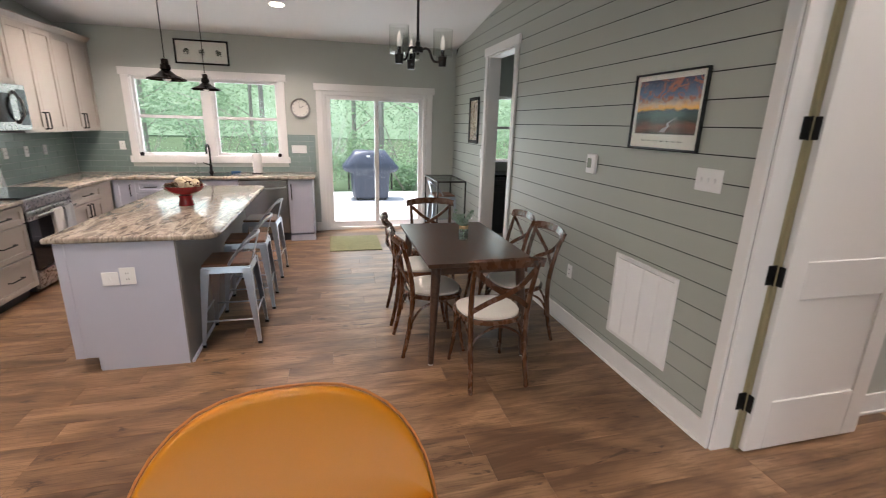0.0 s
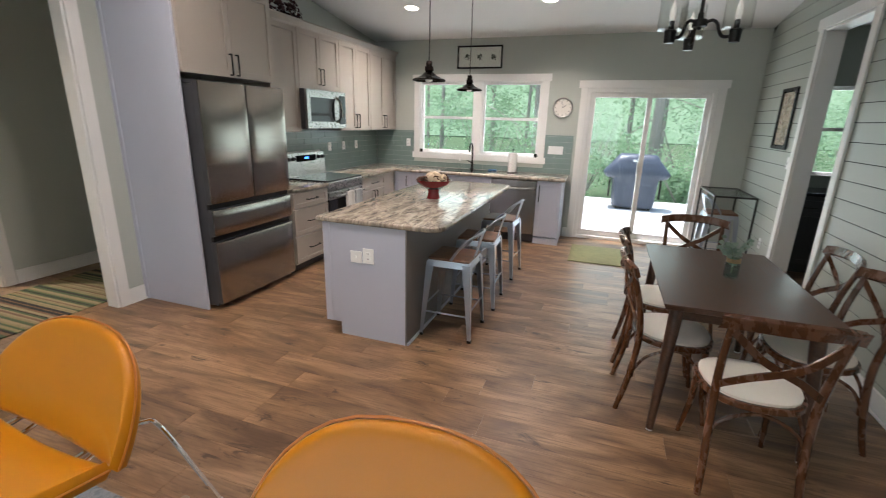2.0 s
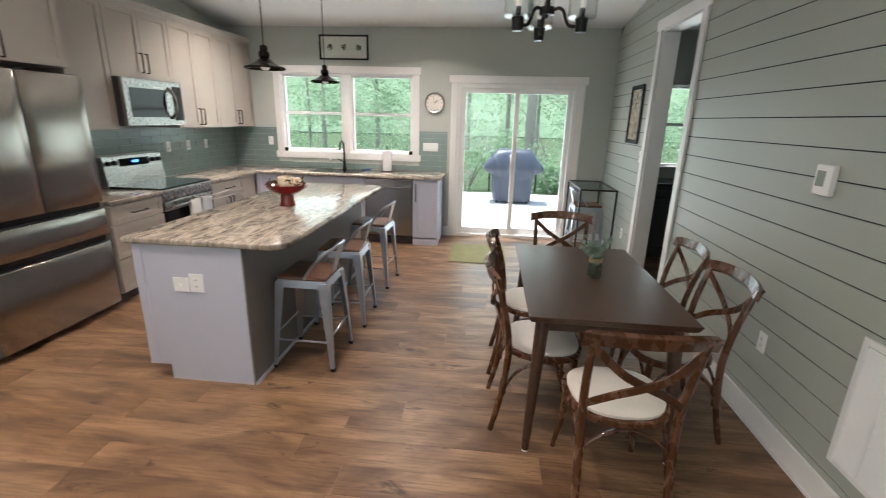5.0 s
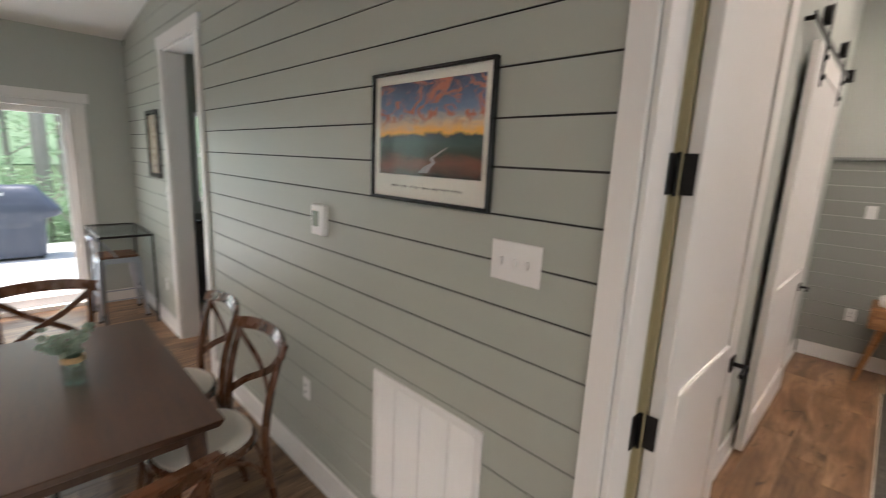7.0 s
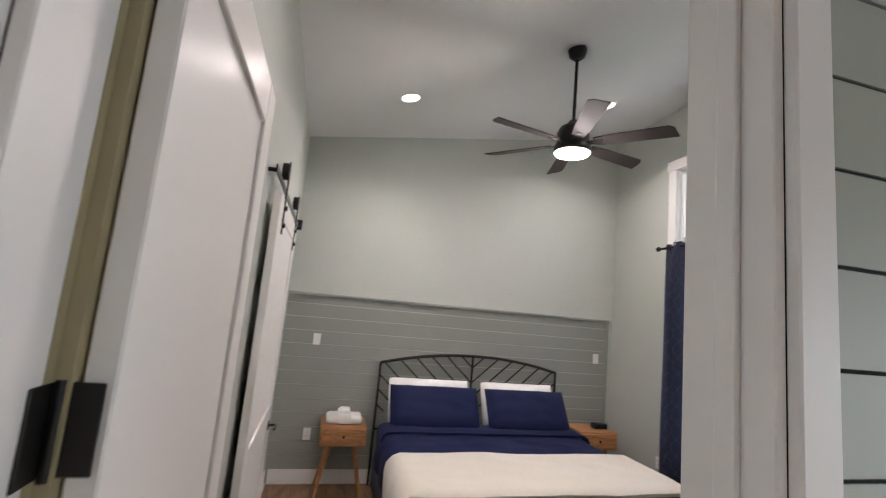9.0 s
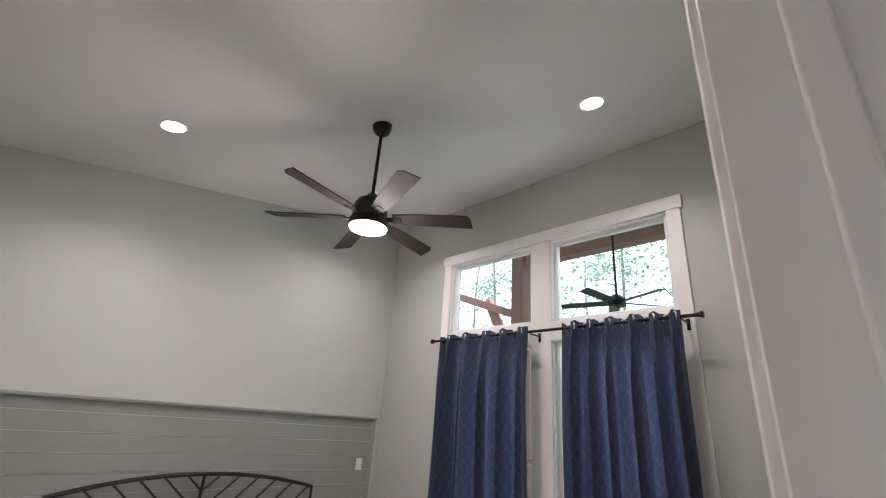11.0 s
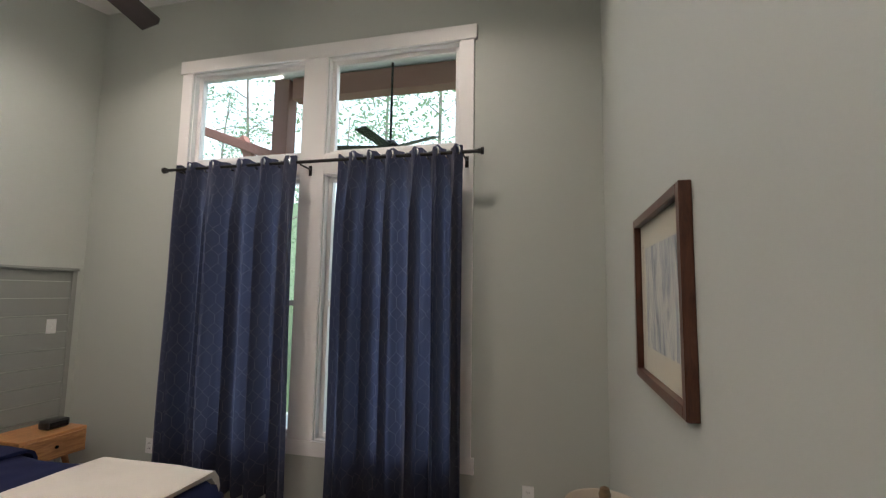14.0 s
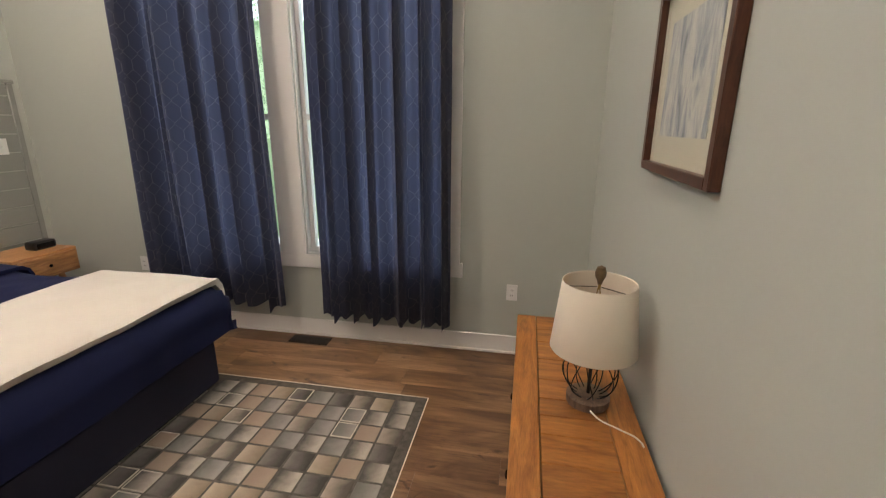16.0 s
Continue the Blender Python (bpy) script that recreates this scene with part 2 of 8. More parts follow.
DOORP = mat("white_door_paint", (0.78, 0.76, 0.73), 0.34, vary=0.02, scale=2, fine=160, bump=0.02, wear=0.015)
PLANK = plank_mat()
# one grey paint: CAB holds warm lamp light in its colour, ISLAND cool daylight
CAB = mat("cabinet_paint_warm_light", (0.375, 0.33, 0.285), 0.4, vary=0.04, scale=3, fine=120, bump=0.03)
ISLAND = mat("cabinet_paint_cool_light", (0.47, 0.485, 0.57), 0.4, vary=0.04, scale=3, fine=120, bump=0.03)
GRANITE = granite_mat()
STEEL = brushed("brushed_steel", (0.4, 0.372, 0.335), (30, 30, 1), 0.24)
STEEL_H = brushed("brushed_steel_across", (0.38, 0.37, 0.355), (40, 1, 1), 0.27)
CHROME = mat("chrome", (0.8, 0.8, 0.8), 0.1, 1.0, vary=0.02, bump=0)
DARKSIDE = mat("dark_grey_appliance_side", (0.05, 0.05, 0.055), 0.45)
BLACKM = mat("black_metal", (0.018, 0.017, 0.016), 0.4, 0.6, vary=0.2, fine=200, bump=0.05)
BLACKG = mat("black_glass", (0.008, 0.008, 0.01), 0.08, 0.0, bump=0, spec=0.3)
BRONZE = mat("oil_rubbed_bronze", (0.03, 0.022, 0.018), 0.26, 0.85, vary=0.3, scale=20)
PLASTIC = mat("white_plastic", (0.8, 0.8, 0.79), 0.35, vary=0.02, bump=0)
TILE = mat("sage_glass_tile", (0.2, 0.265, 0.245), 0.2, vary=0.1, scale=8, fine=30, bump=0.02)
GROUT = mat("grey_grout", (0.33, 0.37, 0.35), 0.85)
GALV = mat("galvanised_steel", (0.4, 0.435, 0.5), 0.32, 0.85, vary=0.15, scale=14, fine=60, bump=0.04)
STOOLW = wood("stool_seat_wood", (0.07, 0.03, 0.016), (0.24, 0.11, 0.055), 0.5, (1, 10, 10), 5)
WALNUT = wood("dark_walnut_stain", (0.028, 0.013, 0.008), (0.085, 0.04, 0.022), 0.34, (12, 1.2, 12), 3, rnd=False, coat=0.05)
BENT = wood("chestnut_bentwood", (0.055, 0.021, 0.009), (0.125, 0.048, 0.019), 0.26, (4, 4, 1.5), 4, coat=0.4)
CREAM = mat("cream_leatherette", (0.74, 0.70, 0.63), 0.5, vary=0.04, scale=12, fine=150, bump=0.08)
ORANGE = mat("tan_orange_leather", (0.47, 0.178, 0.002), 0.34, vary=0.08, scale=5, fine=220, bump=0.08, coat=0.0, spec=0.32)
SEAM = mat("orange_leather_piping", (0.42, 0.14, 0.012), 0.4)
GLASS = glass_mat("window_glass")
PICGLASS = glass_mat("picture_glass", (0.98, 0.99, 0.98), 0.02, 0.3)
CLEAR = glass_mat("clear_glass", (0.97, 0.98, 0.97))
LIGHTON = glow("lamp_diffuser_lit", (1.0, 0.86, 0.66), 7.0)
# the bulbs are off; a faint emission lifts their white
BULB = glow("frosted_bulb", (0.9, 0.86, 0.8), 0.08)
NAVY = mat("navy_cotton", (0.010, 0.014, 0.05), 0.85, vary=0.25, scale=9, fine=300, bump=0.25, spec=0.2)
NAVYD = mat("navy_bed_skirt", (0.02, 0.022, 0.05), 0.85, vary=0.2, scale=9, fine=300, bump=0.25)
WHITEC = mat("white_cotton", (0.78, 0.77, 0.75), 0.85, vary=0.04, scale=10, fine=260, bump=0.3)
FLEECE = mat("cream_fleece", (0.56, 0.53, 0.465), 0.95, vary=0.05, scale=14, fine=320, bump=0.6, sheen=0.3)
RUSTIC = wood("rustic_pine", (0.16, 0.052, 0.01), (0.43, 0.18, 0.04), 0.4, (1.2, 9, 9), 3, coat=0.15, knots=2.6)
MANGO = wood("mango_wood", (0.2, 0.085, 0.03), (0.48, 0.25, 0.1), 0.45, (9, 1.2, 9), 4, coat=0.05)
FRAMEW = wood("mahogany_frame", (0.04, 0.012, 0.006), (0.11, 0.036, 0.018), 0.32, (9, 9, 1.5), 5, rnd=False)
LINEN = mat("cream_linen_shade", (0.74, 0.68, 0.58), 0.9, vary=0.04, scale=20, fine=400, bump=0.35)
OLIVE = carpet_mat("olive_mat", [(0.3, (0.2, 0.2, 0.09)), (0.7, (0.28, 0.27, 0.13))], 12)
CONC = mat("pale_concrete", (0.66, 0.66, 0.63), 0.85, vary=0.08, scale=3, fine=70, bump=0.3)
COVER = mat("slate_blue_grill_cover", (0.05, 0.062, 0.09), 0.42, vary=0.2, scale=4, fine=200, bump=0.2)
BARK = mat("pine_bark", (0.34, 0.3, 0.26), 0.9, vary=0.35, scale=5, fine=40, bump=0.8, stretch=(6, 6, 1))
LEAF = foliage_mat("leaves", (0.22, 0.36, 0.19), (0.4, 0.56, 0.35))
GRASS = mat("forest_floor", (0.055, 0.095, 0.038), 0.95, vary=0.5, scale=2, fine=30, bump=0.6)
CEDAR = wood("cedar_beam", (0.32, 0.14, 0.11), (0.5, 0.26, 0.21), 0.7, (1, 10, 10), 3)
SIDING = mat("grey_siding", (0.5, 0.5, 0.48), 0.7)
WOODS = distance_mat()


# ---- building helpers ----
def hexa(bm, p):
    """A solid from eight corners: four below, four above, both anticlockwise from above."""
    v = [bm.verts.new(c) for c in p]
    for f in ((3, 2, 1, 0), (4, 5, 6, 7), (0, 1, 5, 4), (1, 2, 6, 5), (2, 3, 7, 6), (3, 0, 4, 7)):
        bm.faces.new([v[i] for i in f])
    return v


def box(bm, x0, x1, y0, y1, z0, z1):
    return hexa(bm, [(x0, y0, z0), (x1, y0, z0), (x1, y1, z0), (x0, y1, z0), (x0, y0, z1), (x1, y0, z1), (x1, y1, z1), (x0, y1, z1)])


def rbox(x0, x1, y0, y1, z0, z1, r=0.004, seg=2):
    bm = bmesh.new()
    box(bm, x0, x1, y0, y1, z0, z1)
    if r:
        bmesh.ops.bevel(bm, geom=bm.edges[:], offset=r, segments=seg, profile=0.5, affect="EDGES")
    return bm


def add(bm, other):
    """Joins a second bmesh into the first."""
    me = bpy.data.meshes.new("tmp")
    other.to_mesh(me)
    other.free()
    bm.from_mesh(me)
    bpy.data.meshes.remove(me)
    return bm


def ring(bm, c, u, v, r, n):
    return [bm.verts.new(Vector(c) + r * (math.cos(2 * math.pi * i / n) * u + math.sin(2 * math.pi * i / n) * v)) for i in range(n)]


def tube(bm, pts, r, n=8, caps=True):
    """A round bar along pts; r may be one radius or one for each point."""
    pts = [Vector(p) for p in pts]
    rs = r if isinstance(r, (list, tuple)) else [r] * len(pts)
    up, last = None, None
    first = None
    for i, p in enumerate(pts):
        d = (pts[min(i + 1, len(pts) - 1)] - pts[max(i - 1, 0)]).normalized()
        if up is None:
            up = d.orthogonal().normalized()
        up = (up - d * up.dot(d)).normalized()
        now = ring(bm, p, up, d.cross(up), rs[i], n)
        if last:
            for k in range(n):
                bm.faces.new((last[k], last[(k + 1) % n], now[(k + 1) % n], now[k]))
        else:
            first = now
        last = now
    if caps:
        bm.faces.new(list(reversed(first)))
        bm.faces.new(last)
    return bm


def lathe(bm, profile, n=24, c=(0, 0, 0)):
    """Turns (radius, height) pairs about the vertical through c."""
    last = None
    for r, z in profile:
        now = ring(bm, (c[0], c[1], c[2] + z), Vector((1, 0, 0)), Vector((0, 1, 0)), max(r, 0.0005), n)
        if last:
            for k in range(n):
                bm.faces.new((last[k], last[(k + 1) % n], now[(k + 1) % n], now[k]))
        last = now
    return bm


def curve(pts, n=6):
    """A smooth line through pts."""
    p = [Vector(q) for q in pts]
    out = []
    for i in range(len(p) - 1):
        a, b, c, d = p[max(i - 1, 0)], p[i], p[i + 1], p[min(i + 2, len(p) - 1)]
        for k in range(n):
            t = k / n
            out.append(0.5 * (2 * b + (c - a) * t + (2 * a - 5 * b + 4 * c - d) * t * t + (3 * b - a - 3 * c + d) * t ** 3))
    return out + [p[-1]]


def sheet(bm, nu, nv, f, closed=False):
    """A grid of faces through f(u, v), u and v from 0 to 1."""
    g = [[bm.verts.new(f(i / nu, j / nv)) for j in range(nv + 1)] for i in range(nu + 1)]
    for i in range(nu):
        for j in range(nv):
            bm.faces.new((g[i][j], g[i + 1][j], g[i + 1][j + 1], g[i][j + 1]))
    return g


def thicken(bm, t):
    """Gives an open sheet a thickness along its own normals."""
    bmesh.ops.recalc_face_normals(bm, faces=bm.faces[:])
    bm.normal_update()
    base = bm.verts[:]
    twin = {v: bm.verts.new(v.co - v.normal * t) for v in base}
    rim = [e for e in bm.edges if len(e.link_faces) == 1]
    for f in bm.faces[:]:
        bm.faces.new([twin[v] for v in reversed(f.verts)])
    for e in rim:
        a, b = e.verts
        bm.faces.new((a, b, twin[b], twin[a]))
    return bm


def smooth(bm, yes=True):
    for f in bm.faces:
        f.smooth = yes
    return bm


def thing(name, place=(0, 0, 0), rz=0, label="", category="", group="", kind=""):
    ob = new(name)
    ob.empty_display_size = 0.1
    ob.matrix_basis = pose(*place, 0, 0, rz)
    return tagged(ob, label, category, group, kind)


def part(name, bm, material, parent=None, label="", soft=False, m=None):
    """Links a bmesh as one mesh object under a thing or a part."""
    me = bpy.data.meshes.new(name)
    bmesh.ops.recalc_face_normals(bm, faces=bm.faces[:])
    if soft:
        smooth(bm)
    bm.to_mesh(me)
    bm.free()
    me.materials.append(material)
    if soft:
        me.set_sharp_from_angle(angle=radians(40))
    ob = new(name, me)
    ob.parent = parent
    if m is not None:
        ob.matrix_basis = m
    return tagged(ob, label)


def boxpart(name, parent, material, x0, x1, y0, y1, z0, z1, r=0.003, label=""):
    return part(name, rbox(x0, x1, y0, y1, z0, z1, r, 1 if r < 0.004 else 2), material, parent, label)


def solid(name, bm, material, label="", category="", kind="structure", group=""):
    return tagged(part(name, bm, material), label, category, group, kind)


def holed(bm, axis, at, thick, a0, a1, top, holes, z0=0.0):
    """A wall with openings. axis "x": it runs along x, its face at y=at. holes: (a0, a1, z0, z1). top: height as a function of the run."""
    cuts = sorted({a0, a1, *[h[0] for h in holes], *[h[1] for h in holes]})
    for a, b in zip(cuts, cuts[1:]):
        mid = (a + b) / 2
        spans, low = [], z0
        for h in sorted((h for h in holes if h[0] <= mid <= h[1]), key=lambda h: h[2]):
            if h[2] > low:
                spans.append((low, low, h[2], h[2]))
            low = h[3]
        spans.append((low, low, top(a), top(b)))
        for la, lb, ha, hb in spans:
            o0, o1 = sorted((at, at + thick))
            if axis == "x":
                hexa(bm, [(a, o0, la), (b, o0, lb), (b, o1, lb), (a, o1, la), (a, o0, ha), (b, o0, hb), (b, o1, hb), (a, o1, ha)])
            else:
                hexa(bm, [(o0, a, la), (o1, a, la), (o1, b, lb), (o0, b, lb), (o0, a, ha), (o1, a, ha), (o1, b, hb), (o0, b, hb)])
    return bm


# ---- structure: walls, ceilings ----
DOOR = (1.556, 2.412, 2.44)      # bedroom doorway: from, to, height
PANTRY = (5.49, 6.33, 2.47)      # second doorway in the board wall
HALLWAY = (2.67, 3.6, 2.44)
SINKW = (-2.83, -0.97, 1.13, 2.18)
SLIDER = (-0.36, 1.2, 0.0, 2.09)
BEDW = (2.76, 5.1, 0.66, 3.56)

solid("wall_board_side", holed(bmesh.new(), "y", SHIP_X + 0.016, 0.114, FRONT_Y, BACK_Y + 0.15, roof,
      [(DOOR[0], DOOR[1], 0, DOOR[2]), (PANTRY[0], PANTRY[1], 0, PANTRY[2])]), PAINT, "sage painted wall behind horizontal boards", "wall")
# added dark sheet: paints the shade seen between the boards
solid("wall_gap_shade", holed(bmesh.new(), "y", SHIP_X + 0.006, 0.0095, FRONT_Y, BACK_Y, roof,
      [(DOOR[0], DOOR[1], 0, DOOR[2]), (PANTRY[0], PANTRY[1], 0, PANTRY[2])]), GAP_SHADE, "black sheet that puts shade into the gaps of the boards", "wall")
solid("wall_kitchen_back", holed(bmesh.new(), "x", BACK_Y, 0.15, LEFT_X - 0.15, SHIP_X + 0.012, lambda x: roof(BACK_Y),
      [(SINKW[0], SINKW[1], SINKW[2], SINKW[3]), (SLIDER[0], SLIDER[1], 0, SLIDER[3])]), PAINT, "pale sage painted wall with window and patio door", "wall")
solid("wall_kitchen_side", holed(bmesh.new(), "y", LEFT_X, -0.24, 3.97, BACK_Y, roof, []), PAINT, "pale sage painted kitchen wall", "wall")
solid("wall_hall_opening", holed(bmesh.new(), "y", HALL_X, -0.12, FRONT_Y, 3.969, roof, [(HALLWAY[0], HALLWAY[1], 0, HALLWAY[2])]),
      PAINT, "sage wall with a cased hall opening", "wall")
# closing wall; its wide opening is assumed, to let the fill in
solid("wall_front", holed(bmesh.new(), "x", FRONT_Y, -0.15, HALL_X - 0.12, SHIP_X + 0.13, lambda x: roof(FRONT_Y),
      [(-2.8, 0.4, 0.2, 2.4)]), PAINT, "plain sage wall with an added wide window, out of view", "wall")
c = bmesh.new()
hexa(c, [(HALL_X - 0.2, FRONT_Y - 0.15, roof(FRONT_Y - 0.15)), (BED_X, FRONT_Y - 0.15, roof(FRONT_Y - 0.15)), (BED_X, BACK_Y + 0.15, roof(BACK_Y + 0.15)), (HALL_X - 0.2, BACK_Y + 0.15, roof(BACK_Y + 0.15)),
         (HALL_X - 0.2, FRONT_Y - 0.15, roof(FRONT_Y - 0.15) + 0.12), (BED_X, FRONT_Y - 0.15, roof(FRONT_Y - 0.15) + 0.12), (BED_X, BACK_Y + 0.15, roof(BACK_Y + 0.15) + 0.12), (HALL_X - 0.2, BACK_Y + 0.15, roof(BACK_Y + 0.15) + 0.12)])
solid("ceiling_living", c, CEIL, "flat white sloping living room ceiling", "ceiling")

# bedroom shell
solid("wall_headboard", holed(bmesh.new(), "y", HEAD_X, 0.13, WIN_Y - 0.15, BARN_Y + 0.13, bed_roof, []), PAINT, "pale sage painted bedroom wall", "wall")
solid("wall_bedroom_window", holed(bmesh.new(), "x", WIN_Y, -0.15, BED_X, HEAD_X, lambda x: bed_roof(WIN_Y),
      [(2.76, 3.81, 0.66, 3.56), (4.015, 5.075, 0.66, 3.56)]), PAINT, "pale sage wall with tall windows", "wall")
solid("wall_barn_door", holed(bmesh.new(), "x", BARN_Y, 0.12, BED_X, HEAD_X, lambda x: bed_roof(BARN_Y),
      []), PAINT, "pale sage wall with a barn door", "wall")
solid("wall_bedroom_inner", holed(bmesh.new(), "y", BED_X + 0.001, 0.012, WIN_Y, BARN_Y, bed_roof, [(DOOR[0], DOOR[1], 0, DOOR[2])]), PAINT,
      "pale sage bedroom wall beside the door", "wall")
c = bmesh.new()
hexa(c, [(BED_X, WIN_Y - 0.15, bed_roof(WIN_Y - 0.15)), (HEAD_X + 0.13, WIN_Y - 0.15, bed_roof(WIN_Y - 0.15)), (HEAD_X + 0.13, BARN_Y + 0.13, bed_roof(BARN_Y + 0.13)), (BED_X, BARN_Y + 0.13, bed_roof(BARN_Y + 0.13)),
         (BED_X, WIN_Y - 0.15, bed_roof(WIN_Y - 0.15) + 0.12), (HEAD_X + 0.13, WIN_Y - 0.15, bed_roof(WIN_Y - 0.15) + 0.12), (HEAD_X + 0.13, BARN_Y + 0.13, bed_roof(BARN_Y + 0.13) + 0.12), (BED_X, BARN_Y + 0.13, bed_roof(BARN_Y + 0.13) + 0.12)])
solid("ceiling_bedroom", c, CEIL, "flat white sloping bedroom ceiling", "ceiling")

# pantry beyond the second doorway, hall and bath beyond the hall opening
solid("wall_pantry_far", holed(bmesh.new(), "y", 4.0, 0.12, 4.6, BACK_Y + 0.15, lambda y: 2.75, []), SHIP, "grey green pantry wall", "wall")
solid("wall_pantry_window", holed(bmesh.new(), "x", BACK_Y, 0.15, BED_X, 4.0, lambda x: 2.75, [(2.28, 3.1, 1.08, 2.12)]), SHIP, "grey green pantry wall with a window", "wall")
solid("wall_pantry_near", holed(bmesh.new(), "x", 4.72, -0.12, BED_X, 4.0, lambda x: 2.75, []), SHIP, "grey green pantry wall", "wall")
solid("ceiling_pantry", rbox(BED_X, 4.12, 4.6, BACK_Y + 0.15, 2.75, 2.85, 0), CEIL, "white pantry ceiling", "ceiling")
HF = -5.25
solid("wall_hall_far", holed(bmesh.new(), "y", HF, -0.12, 1.6, 5.2, lambda y: 2.75, [(2.6, 3.52, 0, 2.44)]), PAINT, "shaded sage hall wall with a bathroom doorway", "wall")
solid("wall_hall_end", holed(bmesh.new(), "x", 5.08, 0.12, HF, HALL_X - 0.12, lambda x: 2.75, []), PAINT, "shaded sage hall end wall", "wall")
solid("wall_hall_near", holed(bmesh.new(), "x", 1.72, -0.12, HF, HALL_X - 0.12, lambda x: 2.75, []), PAINT, "shaded sage hall wall", "wall")
solid("ceiling_hall", rbox(-7.7, HALL_X - 0.12, 1.5, 5.2, 2.75, 2.85, 0), CEIL, "white hall ceiling", "ceiling")
solid("wall_bath_far", holed(bmesh.new(), "y", -7.5, -0.12, 1.5, 5.2, lambda y: 2.75, []), mat("bath_warm_white", (0.68, 0.66, 0.56), 0.6, vary=0.03), "warm white bathroom wall", "wall")
solid("wall_bath_side", holed(bmesh.new(), "x", 4.24, 0.12, -7.5, HF - 0.12, lambda x: 2.75, []), bpy.data.materials["bath_warm_white"], "warm white bathroom wall", "wall")
solid("wall_bath_near", holed(bmesh.new(), "x", 1.62, -0.12, -7.5, HF - 0.12, lambda x: 2.75, []), bpy.data.materials["bath_warm_white"], "warm white bathroom wall", "wall")


# ---- trim ----
def casing(name, axis, at, out, a0, a1, z0, z1, w=0.09, d=0.02, sill=False, cap=0.03, label="white painted casing"):
    """Flat casing round an opening: side boards, a taller head that runs past them, and below a sill and apron if asked."""
    t = thing(name, label=label, category="casing", kind="structure")

    def b(p0, p1, q0, q1, dd, nm):
        lo, hi = sorted((at, at + out * dd))
        if axis == "x":
            boxpart(nm, t, TRIM, p0, p1, lo, hi, q0, q1)
        else:
            boxpart(nm, t, TRIM, lo, hi, p0, p1, q0, q1)
    b(a0 - w, a0, z0 - (w if sill else 0), z1, d, "side_casing")
    b(a1, a1 + w, z0 - (w if sill else 0), z1, d, "side_casing")
    b(a0 - w - cap, a1 + w + cap, z1, z1 + w + 0.005, d + 0.006, "head_casing")
    if sill:
        b(a0, a1, z0 - w, z0, d, "apron")
        for p in (a0 - w, a1 + w):
            b(p - (cap if p < a0 else 0), p + (0 if p < a0 else cap), z0 - w, z0, d + 0.004, "apron_ear")
    return t


def jamb(name, axis, at, thick, a0, a1, z1, d=0.018):
    t = thing(name, label="white painted door jamb lining", category="jamb", kind="structure")
    lo, hi = sorted((at, at + thick))
    for p0, p1, q0, q1 in ((a0, a0 + d, 0, z1 - d), (a1 - d, a1, 0, z1 - d), (a0, a1, z1 - d, z1)):
        if axis == "x":
            boxpart("jamb_board", t, TRIM, p0, p1, lo, hi, q0, q1, 0.002)
        else:
            boxpart("jamb_board", t, TRIM, lo, hi, p0, p1, q0, q1, 0.002)


casing("door_casing_bedroom", "y", SHIP_X, -1, DOOR[0], DOOR[1], 0, DOOR[2], w=0.066)
casing("door_casing_bedroom_inner", "y", BED_X + 0.013, 1, DOOR[0], DOOR[1] - 0.03, 0, DOOR[2], w=0.07)
jamb("door_jamb_bedroom", "y", SHIP_X - 0.002, 0.15, DOOR[0], DOOR[1], DOOR[2])
t = thing("door_stop_strip", label="tan strip along the hinge edge of the door jamb", category="jamb", kind="structure")
TAN = mat("tan_jamb_edge", (0.36, 0.31, 0.18), 0.6)
boxpart("strip", t, TAN, 1.79, 1.84, 2.376, 2.3937, 0, 2.42, 0)
boxpart("strip", t, TAN, 1.774, 1.792, 2.3925, 2.3938, 0, 2.42, 0)
t = thing("door_stop_moulding", label="white painted stop strip inside the bedroom door jamb", category="trim", kind="structure")
boxpart("stop_strip", t, TRIM, SHIP_X + 0.045, SHIP_X + 0.08, DOOR[0] + 0.018, DOOR[0] + 0.03, 0, DOOR[2] - 0.03, 0.004)
casing("door_casing_pantry", "y", SHIP_X, -1, PANTRY[0], PANTRY[1], 0, PANTRY[2])
jamb("door_jamb_pantry", "y", SHIP_X - 0.002, 0.15, PANTRY[0], PANTRY[1], PANTRY[2])
casing("hall_casing", "y", HALL_X, 1, HALLWAY[0], HALLWAY[1], 0, HALLWAY[2])
jamb("hall_jamb", "y", HALL_X + 0.002, -0.124, HALLWAY[0], HALLWAY[1], HALLWAY[2])
casing("bath_casing", "y", HF, 1, 2.6, 3.52, 0, 2.44)
jamb("bath_jamb", "y", HF + 0.002, -0.124, 2.6, 3.52, 2.44)
casing("hall_end_casing", "x", 5.08, -1, -4.75, -4.05, 0, 2.44)
casing("sink_window_casing", "x", BACK_Y, -1, SINKW[0], SINKW[1], SINKW[2], SINKW[3], sill=True, cap=0.025)
casing("patio_door_casing", "x", BACK_Y, -1, SLIDER[0], SLIDER[1], 0, SLIDER[3])
casing("bedroom_window_casing", "x", WIN_Y, 1, 2.76, 5.075, 0.66, 3.56, w=0.105, sill=True, cap=0.02)
t = thing("bedroom_window_post", label="wide white painted mullion board", category="trim", kind="structure")
boxpart("mullion_board", t, TRIM, 3.81, 4.015, WIN_Y, WIN_Y + 0.02, 0.66, 3.56)
boxpart("transom_board", t, TRIM, 2.76, 3.81, WIN_Y - 0.06, WIN_Y + 0.02, 2.62, 2.78)
boxpart("transom_board", t, TRIM, 4.015, 5.075, WIN_Y - 0.06, WIN_Y + 0.02, 2.62, 2.78)


